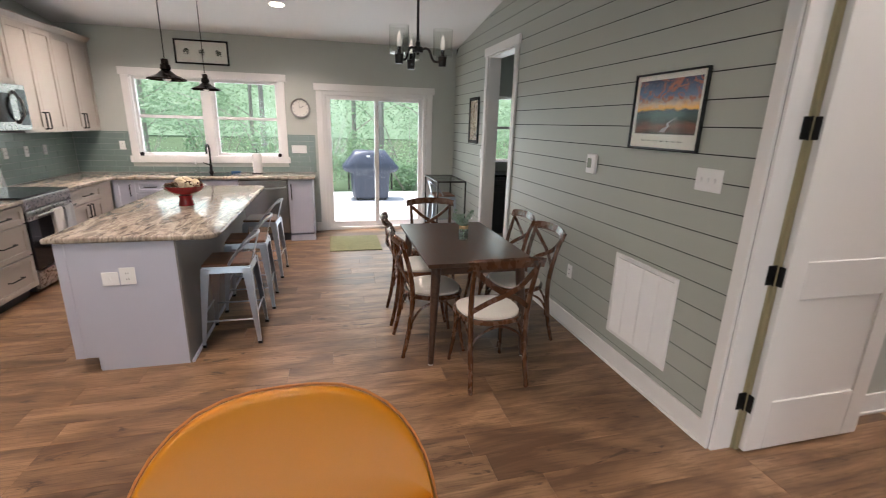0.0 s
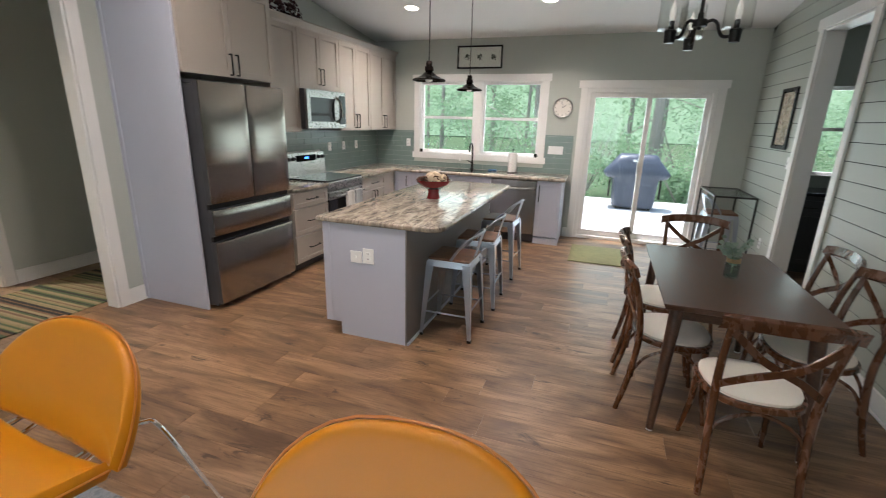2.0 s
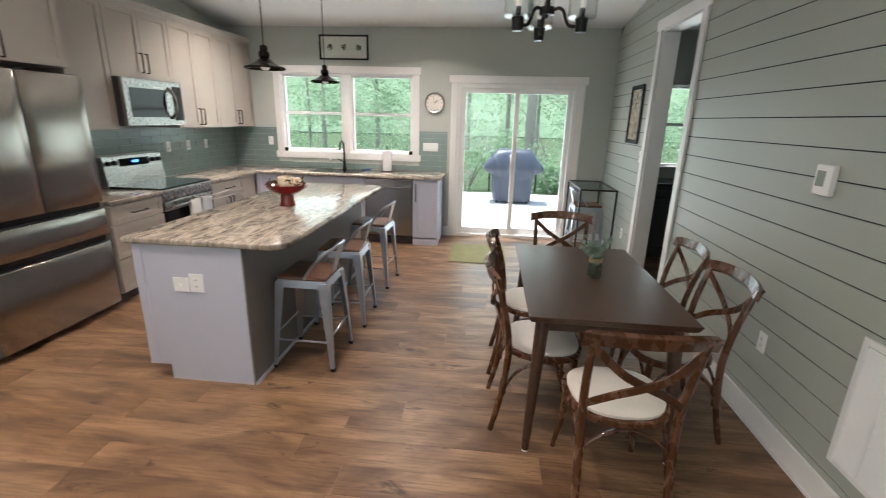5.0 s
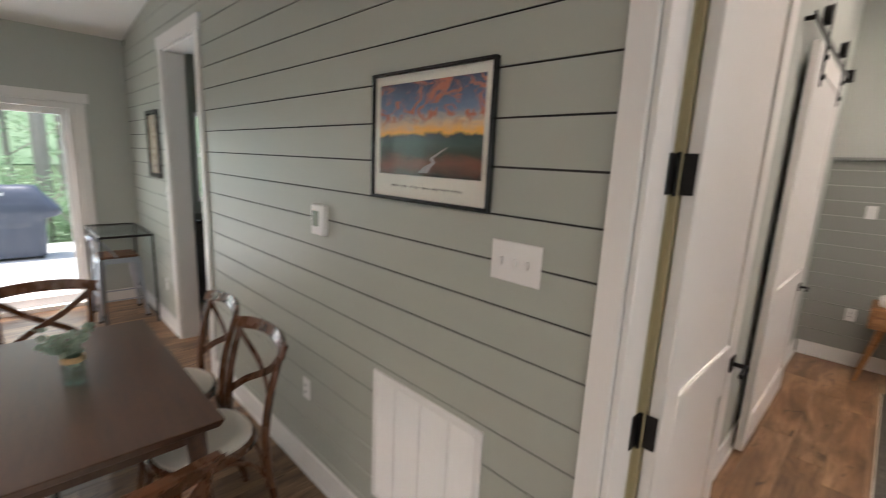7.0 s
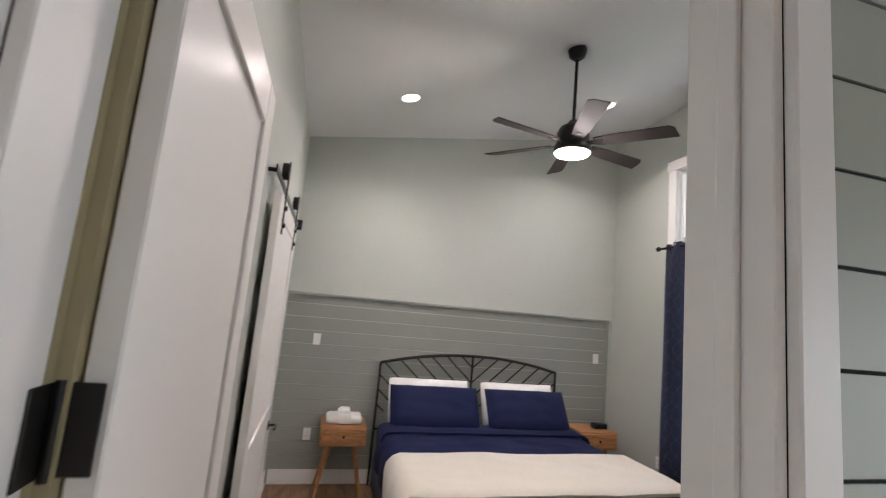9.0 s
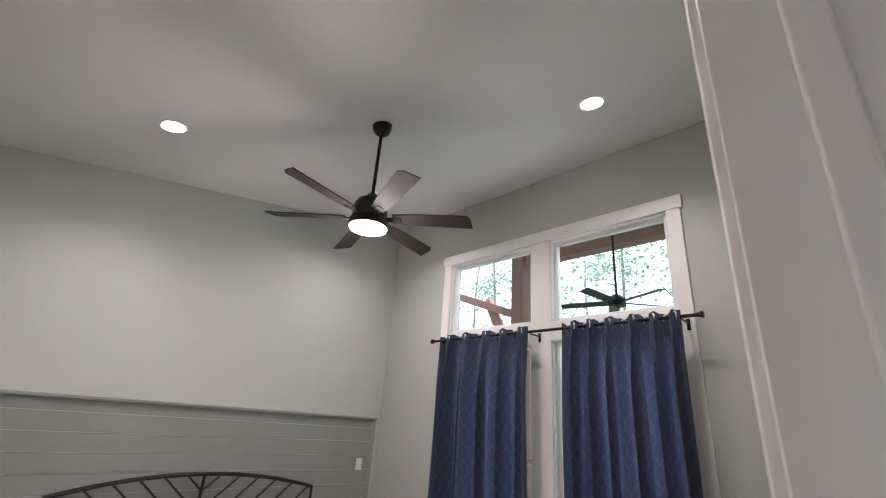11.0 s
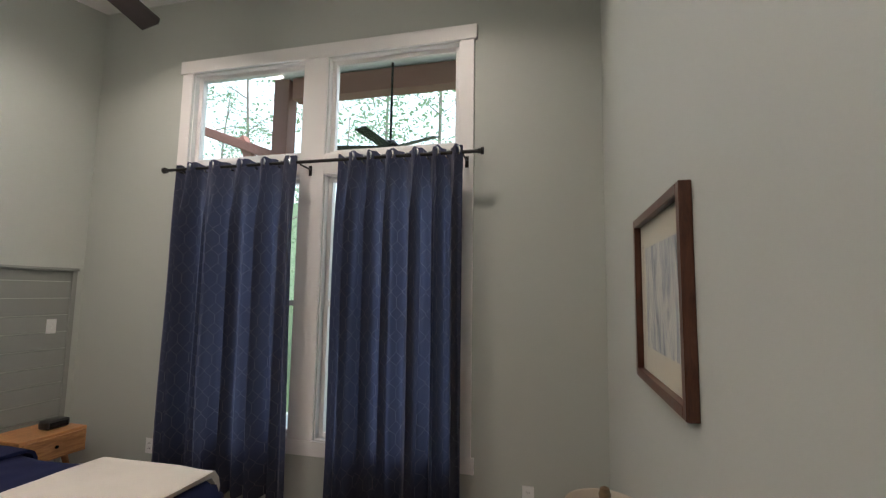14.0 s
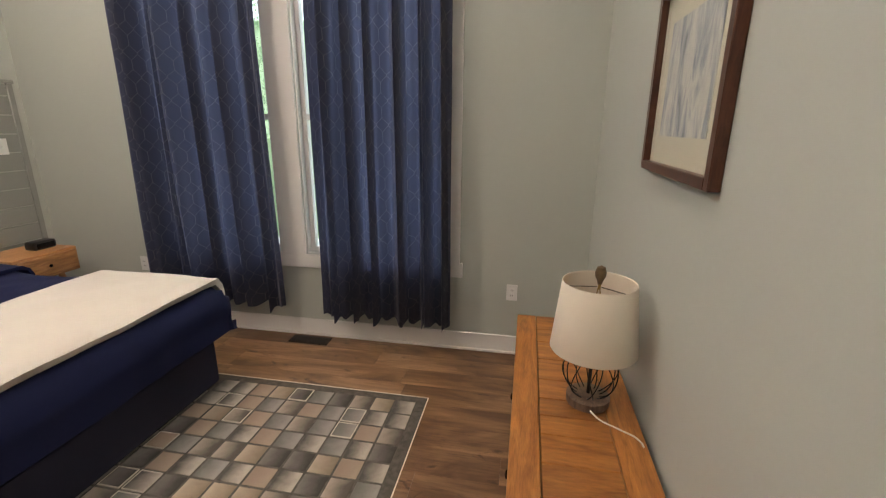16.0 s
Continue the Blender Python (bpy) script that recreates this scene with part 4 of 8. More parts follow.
tube(h, curve([(LEFT_X + 0.435, 6.05, 1.56), (LEFT_X + 0.485, 6.05, 1.62), (LEFT_X + 0.5, 6.05, 1.7), (LEFT_X + 0.485, 6.05, 1.78), (LEFT_X + 0.435, 6.05, 1.85)], 5), 0.014, 8)
part("handle", h, STEEL, mwd, "curved steel handle", soft=True)

# back run: corner, sink base, dishwasher, end cabinet
BFY = BACK_Y - 0.60


def back_cab(name, x0, x1, label):
    t = thing(name, label=label, category="cabinet", group="kitchen cabinets")
    boxpart("body", t, ISLAND, x0 + 0.001, x1 - 0.001, BFY + 0.001, BACK_Y - 0.002, 0.1, 0.87, 0.001)
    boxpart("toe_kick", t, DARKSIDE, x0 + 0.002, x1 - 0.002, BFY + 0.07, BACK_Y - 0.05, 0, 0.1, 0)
    return t


t = back_cab("corner_cabinet", LEFT_X + 0.61, -2.72, "grey corner base cabinet with one door")
shaker(t, "x", BFY, -1, LEFT_X + 0.63, -2.72, 0.11, 0.86, ISLAND, handle=(-2.77, 0.74, 0.14))
t = back_cab("drawer_cabinet", -2.72, -2.36, "grey base cabinet with a drawer and door")
shaker(t, "x", BFY, -1, -2.72, -2.36, 0.7, 0.86, ISLAND, "drawer", 0.045, (-2.54, 0.78, -0.14))
shaker(t, "x", BFY, -1, -2.72, -2.36, 0.11, 0.69, ISLAND, handle=(-2.41, 0.6, 0.14))
t = back_cab("sink_cabinet", -2.36, -1.5, "grey sink base cabinet with two doors")
shaker(t, "x", BFY, -1, -2.36, -1.5, 0.7, 0.86, ISLAND, "false_front", 0.045)
shaker(t, "x", BFY, -1, -2.36, -1.93, 0.11, 0.69, ISLAND, handle=(-1.97, 0.6, 0.14))
shaker(t, "x", BFY, -1, -1.93, -1.5, 0.11, 0.69, ISLAND, handle=(-1.89, 0.6, 0.14))
t = back_cab("end_cabinet", -0.86, -0.55, "narrow grey base cabinet beside the patio door")
shaker(t, "x", BFY, -1, -0.86, -0.55, 0.11, 0.86, ISLAND, handle=(-0.82, 0.7, 0.22))
boxpart("end_panel", t, ISLAND, -0.549, -0.535, BFY - 0.012, BACK_Y - 0.02, 0, 0.87, 0.002)
boxpart("foot_moulding", t, ISLAND, -0.86, -0.525, BFY - 0.016, BFY + 0.06, 0, 0.09, 0.004)
t = thing("dishwasher", label="stainless dishwasher with a bar handle", category="dishwasher")
boxpart("body", t, DARKSIDE, -1.495, -0.865, BFY + 0.02, BACK_Y - 0.03, 0.02, 0.865, 0.002)
dd = boxpart("door", t, STEEL, -1.492, -0.868, BFY - 0.025, BFY + 0.02, 0.12, 0.862, 0.008)
h = bmesh.new()
tube(h, curve([(-1.46, BFY - 0.03, 0.77), (-1.44, BFY - 0.068, 0.765), (-1.18, BFY - 0.075, 0.755), (-0.92, BFY - 0.068, 0.765), (-0.9, BFY - 0.03, 0.77)], 5), 0.012, 8)
part("handle", h, STEEL_H, dd, "bowed steel bar handle", soft=True)
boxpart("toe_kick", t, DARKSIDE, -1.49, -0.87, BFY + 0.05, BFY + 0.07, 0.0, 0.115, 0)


def slab(name, pts, z0, z1, label, r=0.008):
    """A stone slab with eased edges from its outline."""
    bm = bmesh.new()
    f = bm.faces.new([bm.verts.new((x, y, z0)) for x, y in pts])
    ex = bmesh.ops.extrude_face_region(bm, geom=[f])
    bmesh.ops.translate(bm, vec=(0, 0, z1 - z0), verts=[e for e in ex["geom"] if isinstance(e, bmesh.types.BMVert)])
    edges = [e for e in bm.edges if abs(e.verts[0].co.z - e.verts[1].co.z) < 1e-5]
    bmesh.ops.bevel(bm, geom=edges, offset=r, segments=3, profile=0.5, affect="EDGES")
    return tagged(part(name, bm, GRANITE, soft=True), label, "countertop")


def rounded(x0, x1, y0, y1, r, corners=(1, 1, 1, 1), n=6):
    out = []
    for (cx, cy, a), on in zip(((x1 - r, y1 - r, 0), (x0 + r, y1 - r, 90), (x0 + r, y0 + r, 180), (x1 - r, y0 + r, 270)), corners):
        if on:
            out += [(cx + r * math.cos(radians(a + 90 * k / n)), cy + r * math.sin(radians(a + 90 * k / n))) for k in range(n + 1)]
        else:
            out.append((cx + r * (1 if a in (0, 270) else -1), cy + r * (1 if a in (0, 90) else -1)))
    return out


slab("countertop", [(LEFT_X + 0.002, 4.895), (LFX + 0.035, 4.895), (LFX + 0.035, 5.505), (LEFT_X + 0.002, 5.505)], 0.872, 0.908, "brown veined granite counter between refrigerator and range")
slab("countertop", [(LEFT_X + 0.002, 6.285), (LFX + 0.035, 6.285), (LFX + 0.035, BFY - 0.035), (-0.5, BFY - 0.035), (-0.5, BFY + 0.08), (-0.5, BACK_Y - 0.002), (LEFT_X + 0.002, BACK_Y - 0.002)], 0.872, 0.908, "brown veined granite kitchen counter in an L")

t = thing("sink", label="black undermount double sink rim in the counter", category="sink")
boxpart("basin", t, BLACKG, -2.3, -1.6, BFY + 0.1, BACK_Y - 0.13, 0.905, 0.911, 0.002)
t = thing("kitchen_faucet", (-1.93, BACK_Y - 0.085, 0.908), label="matte black gooseneck kitchen faucet", category="faucet")
k = bmesh.new()
lathe(k, [(0.03, 0), (0.03, 0.01), (0.02, 0.03), (0.018, 0.12), (0.0, 0.12)], 16)
part("base", k, BLACKM, t, soft=True)
k = bmesh.new()
tube(k, curve([(0, 0, 0.1), (0, 0, 0.3), (0.0, -0.03, 0.37), (0, -0.1, 0.39), (0, -0.16, 0.35), (0, -0.17, 0.27)], 6), 0.013, 10)
part("spout", k, BLACKM, t, soft=True)
k = bmesh.new()
tube(k, [(0, 0, 0.1), (-0.09, -0.01, 0.14)], [0.009, 0.006], 8)
part("lever", k, BLACKM, t, soft=True)
t = thing("soap_bottle", (-2.12, BACK_Y - 0.11, 0.908), label="clear soap dispenser bottle by the sink", category="bottle")
k = bmesh.new()
lathe(k, [(0.001, 0), (0.034, 0), (0.036, 0.02), (0.036, 0.09), (0.02, 0.115), (0.014, 0.125)], 16)
part("bottle", k, CLEAR, t, soft=True)
k = bmesh.new()
lathe(k, [(0.014, 0.12), (0.014, 0.14), (0.005, 0.145), (0.005, 0.165), (0.001, 0.165)], 10)
tube(k, [(0, 0, 0.162), (0, -0.04, 0.16)], 0.005, 6)
part("pump", k, PLASTIC, t, soft=True)
t = thing("paper_towel_roll", (-1.3, BACK_Y - 0.15, 0.908), label="white paper towel roll on a black stand", category="paper towel")
k = bmesh.new()
lathe(k, [(0.02, 0.01), (0.062, 0.01), (0.064, 0.02), (0.064, 0.28), (0.02, 0.285), (0.02, 0.01)], 20)
part("roll", k, WHITEC, t, soft=True)
k = bmesh.new()
lathe(k, [(0.001, 0.0), (0.08, 0), (0.08, 0.008), (0.006, 0.01), (0.006, 0.32), (0.012, 0.33), (0.001, 0.345)], 16)
part("stand", k, BLACKM, t, soft=True)
t = thing("dish_sponge_tray", (-1.6, BACK_Y - 0.12, 0.908), label="blue sponge on the counter beside the sink", category="sponge")
part("sponge", rbox(-0.06, 0.06, -0.035, 0.035, 0.0, 0.025, 0.006), mat("blue_sponge", (0.04, 0.12, 0.25), 0.9), t)
for x in (SINKW[0] + 0.03, SINKW[1] - 0.03):
    t = thing("sill_pot", (x, BACK_Y - 0.0, SINKW[2]), label="small dark trinket pot on the window sill", category="ornament", group="sill pots")
    k = bmesh.new()
    lathe(k, [(0.001, 0.0), (0.022, 0), (0.028, 0.03), (0.02, 0.05), (0.001, 0.05)], 12)
    part("pot", k, BRONZE, t, soft=True)


# island
t = thing("kitchen_island", label="cool grey kitchen island cabinet with panelled end", category="kitchen island")
IX0, IX1, IY0, IY1 = -1.95, -1.285, 3.93, 6.33
k = bmesh.new()
box(k, IX0 + 0.115, IX1, IY0 + 0.002, IY1 - 0.01, 0, 0.1)
box(k, IX0 + 0.002, IX1, IY0 + 0.002, IY1, 0.1, 0.884)
part("body", k, ISLAND, t)
k = bmesh.new()
box(k, IX0 + 0.13, IX1 - 0.0, IY0 - 0.018, IY0 + 0.001, 0, 0.1)
box(k, IX0, IX1 - 0.0, IY0 - 0.018, IY0 + 0.001, 0.1, 0.884)
part("end_panel", k, ISLAND, t)
boxpart("corner_strip", t, ISLAND, IX0 - 0.002, IX0 + 0.055, IY0 - 0.023, IY0 - 0.018, 0.1, 0.884, 0.0015)
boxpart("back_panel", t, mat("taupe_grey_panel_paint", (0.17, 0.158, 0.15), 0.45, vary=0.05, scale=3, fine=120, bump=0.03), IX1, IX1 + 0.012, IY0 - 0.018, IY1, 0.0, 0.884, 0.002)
boxpart("shoe_moulding", t, ISLAND, IX1 + 0.012, IX1 + 0.03, IY0 - 0.018, IY1, 0, 0.02, 0.004)
for k_, (y0, y1) in enumerate(((3.95, 4.74), (4.74, 5.53), (5.53, 6.32))):
    shaker(t, "y", IX0, -1, y0, y1, 0.69, 0.875, ISLAND, "drawer", 0.045, ((y0 + y1) / 2, 0.78, -0.17))
    shaker(t, "y", IX0, -1, y0, (y0 + y1) / 2, 0.11, 0.68, ISLAND, handle=((y0 + y1) / 2 - 0.035, 0.58, 0.14))
    shaker(t, "y", IX0, -1, (y0 + y1) / 2, y1, 0.11, 0.68, ISLAND, handle=((y0 + y1) / 2 + 0.035, 0.58, 0.14))
slab("island_countertop", rounded(-2.0, -1.02, 3.895, 6.3, 0.1, (1, 0, 0, 1)), 0.886, 0.924, "polished brown veined granite island top with rounded corners", 0.012)


def plate(name, axis, at, out, a, z, w, h, label, toggles=0, sockets=0, group="wall plates", parent_mat=PLASTIC):
    """A wall plate with rocker switches or sockets."""
    t = thing(name, label=label, category="wall plate", group=group)

    def b(nm, p0, p1, q0, q1, d0, d1, m):
        lo, hi = sorted((at + out * d0, at + out * d1))
        bm = rbox(p0, p1, lo, hi, q0, q1, 0.0025, 1) if axis == "x" else rbox(lo, hi, p0, p1, q0, q1, 0.0025, 1)
        return part(nm, bm, m, t)
    b("cover", a - w / 2, a + w / 2, z - h / 2, z + h / 2, 0, 0.006, parent_mat)
    for i in range(toggles):
        c_ = a + (i - (toggles - 1) / 2) * 0.046
        b("switch", c_ - 0.005, c_ + 0.005, z - 0.012, z + 0.012, 0.006, 0.015, parent_mat)
    for i in range(sockets):
        zz = z + (i - (sockets - 1) / 2) * 0.038
        b("socket", a - 0.016, a + 0.016, zz - 0.014, zz + 0.014, 0.006, 0.0085, parent_mat)
        for s_ in (-0.006, 0.006):
            b("slot", a + s_ - 0.001, a + s_ + 0.001, zz - 0.004, zz + 0.005, 0.0083, 0.0088, DARKSIDE)
    return t


plate("light_switch", "y", SHIP_X, -1, 2.736, 1.41, 0.175, 0.12, "white three-gang switch plate on the boards", 3)
plate("outlet", "y", SHIP_X, -1, 3.995, 0.49, 0.07, 0.115, "white outlet on the boards", 0, 2)
plate("outlet", "y", SHIP_X, -1, 6.75, 0.42, 0.07, 0.115, "white outlet behind the glass table", 0, 2)
plate("outlet", "x", BACK_Y - 0.008, -1, -3.02, 1.27, 0.07, 0.115, "white outlet on the tiled backsplash", 0, 2)
plate("light_switch", "x", BACK_Y - 0.008, -1, -0.72, 1.245, 0.21, 0.115, "white four-gang switch plate on the tiles", 4)
for y in (6.5, 6.85, 7.2):
    plate("outlet", "y", LEFT_X + 0.008, 1, y, 1.24, 0.07, 0.115, "white outlet on the tiled backsplash", 0, 2)
plate("island_outlet", "x", IY0 - 0.018, -1, -1.575, 0.66, 0.09, 0.115, "white outlet on the island end", 0, 2)
plate("island_outlet_box", "x", IY0 - 0.018, -1, -1.675, 0.645, 0.095, 0.09, "white cover plate on the island end", 1)
plate("hall_switch", "y", SHIP_X, -1, 6.48, 1.3, 0.07, 0.115, "white switch beside the pantry door", 1)


def pendant(x, y, z):
    t = thing("pendant_light", (x, y, z), label="dark bronze barn pendant lamp over the island", category="pendant lamp", group="island pendants")
    k = bmesh.new()
    prof = [(0.02, 0.155), (0.024, 0.15), (0.024, 0.12), (0.034, 0.115), (0.036, 0.085), (0.028, 0.08), (0.06, 0.05), (0.1, 0.032), (0.13, 0.02), (0.132, 0.012)]
    lathe(k, prof + [(r - 0.004, zz - 0.003) for r, zz in reversed(prof[5:])], 28)
    part("shade", k, BRONZE, t, soft=True)
    k = bmesh.new()
    lathe(k, [(0.001, 0.0), (0.02, 0.004), (0.03, 0.02), (0.028, 0.04), (0.014, 0.065), (0.014, 0.08)], 16)
    part("bulb", k, BULB, t, soft=True)
    k = bmesh.new()
    tube(k, [(0, 0, 0.15), (0, 0, roof(y) - z)], 0.004, 6)
    part("cord", k, BLACKM, t)
    k = bmesh.new()
    lathe(k, [(0.001, roof(y) - z - 0.03), (0.05, roof(y) - z - 0.028), (0.06, roof(y) - z)], 20)
    part("canopy", k, BRONZE, t, soft=True)


pendant(-1.42, 4.66, 1.905)
pendant(-1.42, 5.78, 1.905)


def can_light(x, y, top, slope, name="recessed_light", watts=55, group="recessed lights"):
    z = top(y)
    t = thing(name, (x, y, z), label="lit white recessed ceiling light", category="ceiling light", group=group)
    tilt_ = math.degrees(math.atan(slope))
    k = bmesh.new()
    lathe(k, [(0.075, -0.001), (0.098, -0.004), (0.1, -0.001), (0.1, 0.004)], 28)
    part("trim_ring", k, TRIM, t, soft=True, m=pose(0, 0, 0, -tilt_))
    k = bmesh.new()
    lathe(k, [(0.001, -0.002), (0.076, -0.002)], 28)
    part("diffuser", k, LIGHTON, t, m=pose(0, 0, 0, -tilt_))
    lamp = new("recessed_lamp", bpy.data.lights.new("recessed_lamp", "AREA"))
    lamp.data.shape, lamp.data.size = "DISK", 0.14
    lamp.data.energy, lamp.data.color, lamp.data.spread = watts, (1.0, 0.87, 0.72), radians(135)
    lamp.matrix_world = look((x, y, z - 0.012), (x, y, 0))


# only the pair at 6.67 is known; the rows at 3.3 and 0.2 are assumed
for x in (-2.45, -0.8):
    for y, watts in ((6.67, 15), (3.3, 12), (0.2, 12)):
        can_light(x, y, roof, 0.125, watts=watts)

# bowl on the island
t = thing("fruit_bowl", (-1.5, 5.02, 0.925), label="red footed bowl of dried flower balls on the island", category="bowl")
k = bmesh.new()
prof = [(0.001, 0), (0.062, 0), (0.06, 0.01), (0.05, 0.05), (0.055, 0.085), (0.1, 0.105), (0.15, 0.14), (0.165, 0.172), (0.158, 0.172), (0.14, 0.148), (0.09, 0.118), (0.001, 0.108)]
lathe(k, prof, 32)
part("bowl", k, mat("red_lacquer", (0.22, 0.012, 0.014), 0.16, vary=0.2, coat=0.4, bump=0), t, soft=True)
rnd = random.Random(4)
for i in range(9):
    a, r = rnd.uniform(0, 6.28), rnd.uniform(0.02, 0.085)
    s_ = rnd.uniform(0.028, 0.04)
    k = bmesh.new()
    bmesh.ops.create_icosphere(k, subdivisions=3, radius=s_)
    for v in k.verts:
        v.co *= 1 + 0.13 * noise.noise(v.co * 55 + Vector((i, 0, 0)))
        v.co += Vector((r * math.cos(a), r * math.sin(a), 0.175 + 0.05 * (1 - r / 0.09) + rnd.uniform(0, 0.002)))
    part("flower_ball", k, mat("dried_flower_cream", (0.68, 0.56, 0.4), 0.9, fine=120, bump=0.6) if i == 0 else bpy.data.materials["dried_flower_cream"], t, soft=True)
k = bmesh.new()
for i in range(60):
    a, r = rnd.uniform(0, 6.28), rnd.uniform(0.07, 0.15)
    p = Vector((r * math.cos(a), r * math.sin(a), rnd.uniform(0.15, 0.2)))
    q = p + Vector((rnd.uniform(-0.05, 0.05), rnd.uniform(-0.05, 0.05), rnd.uniform(-0.01, 0.03)))
    tube(k, [p, (p + q) / 2 + Vector((0, 0, 0.008)), q], [0.005, 0.008, 0.001], 5)
part("dried_pods", k, mat("dried_pods", (0.1, 0.05, 0.025), 0.8), t, soft=True)

# dried plant on the cabinets
t = thing("dried_arrangement", (LEFT_X + 0.22, 5.4, 2.56), label="dark purple dried hydrangea bunch on the cabinets", category="plant")
k = bmesh.new()
for i in range(420):
    a, b_ = rnd.uniform(0, 6.28), math.acos(rnd.uniform(0.0, 1))
    d_ = Vector((0.15 * math.sin(b_) * math.cos(a), 0.28 * math.sin(b_) * math.sin(a), 0.04 + 0.25 * math.cos(b_))) * rnd.uniform(0.8, 1.06)
    n_ = d_.normalized()
    u_ = n_.orthogonal().normalized() * 0.018
    w_ = n_.cross(u_)
    k.faces.new([k.verts.new(d_ + q) for q in (u_, w_, -u_ + n_ * 0.01, -w_)])
part("flower_heads", k, foliage_mat("dried_purple", (0.03, 0.012, 0.014), (0.13, 0.05, 0.055)), t)
k = bmesh.new()
lathe(k, [(0.001, 0.0), (0.1, 0.0), (0.14, 0.06), (0.13, 0.07), (0.001, 0.03)], 20)
part("basket", k, BRONZE, t, soft=True)
t = thing("wall_clock", (-0.675, BACK_Y, 1.83), label="round wall clock with a silver rim", category="clock")
k = bmesh.new()
lathe(k, [(0.13, 0.0), (0.138, 0.02), (0.132, 0.035), (0.118, 0.03), (0.116, 0.012)], 40)
part("rim", k, mat("brushed_nickel", (0.4, 0.39, 0.37), 0.35, 1.0), t, soft=True, m=pose(0, 0, 0, 90))
k = bmesh.new()
lathe(k, [(0.001, 0.012), (0.118, 0.012)], 40)
face = part("dial", k, mat("clock_face", (0.75, 0.72, 0.66), 0.5), t, m=pose(0, 0, 0, 90))
k = bmesh.new()
for h_ in range(12):
    a = radians(30 * h_)
    c_, s_ = math.cos(a), math.sin(a)
    box(k, 0.1 * s_ - 0.004, 0.1 * s_ + 0.004, 0.1 * c_ - 0.007, 0.1 * c_ + 0.007, 0.0125, 0.0135)
tube(k, [(0, 0, 0.016), (0.045, 0.035, 0.016)], 0.003, 5)
tube(k, [(0, 0, 0.018), (-0.02, 0.085, 0.018)], 0.0022, 5)
part("numerals_and_pointers", k, BLACKM, face)


def picture(name, axis, at, out, a0, a1, z0, z1, fw, frame_m, mat_m, art, margin, label, depth=0.022, low=None):
    """A framed picture: moulded frame, mount, print, pane."""
    t = thing(name, label=label, category="picture")

    def b(nm, p0, p1, q0, q1, d0, d1, m, r=0.002):
        lo, hi = sorted((at + out * d0, at + out * d1))
        bm = rbox(p0, p1, lo, hi, q0, q1, r, 1) if axis == "x" else rbox(lo, hi, p0, p1, q0, q1, r, 1)
        return part(nm, bm, m, t)
    for p0, p1, q0, q1 in ((a0, a0 + fw, z0, z1), (a1 - fw, a1, z0, z1), (a0 + fw, a1 - fw, z1 - fw, z1), (a0 + fw, a1 - fw, z0, z0 + fw)):
        b("frame", p0, p1, q0, q1, 0, depth, frame_m)
    b("mount", a0 + fw, a1 - fw, z0 + fw, z1 - fw, 0.002, 0.008, mat_m, 0)
    ml = margin if low is None else low
    b("print", a0 + fw + margin, a1 - fw - margin, z0 + fw + ml, z1 - fw - margin, 0.008, 0.0095, art, 0)
    g = b("pane", a0 + fw, a1 - fw, z0 + fw, z1 - fw, 0.013, 0.0145, PICGLASS, 0)
    g.visible_shadow = False
    return t


def art_mat(name, stops, scale, stretch, distort=1.5):
    m, nt, b_ = blank(name)
    n = _noise(nt, scale, 6, stretch, 0.6, distort)
    nt.links.new(_ramp(nt, n, stops), b_.inputs["Base Color"])
    b_.inputs["Roughness"].default_value = 0.6
    return m


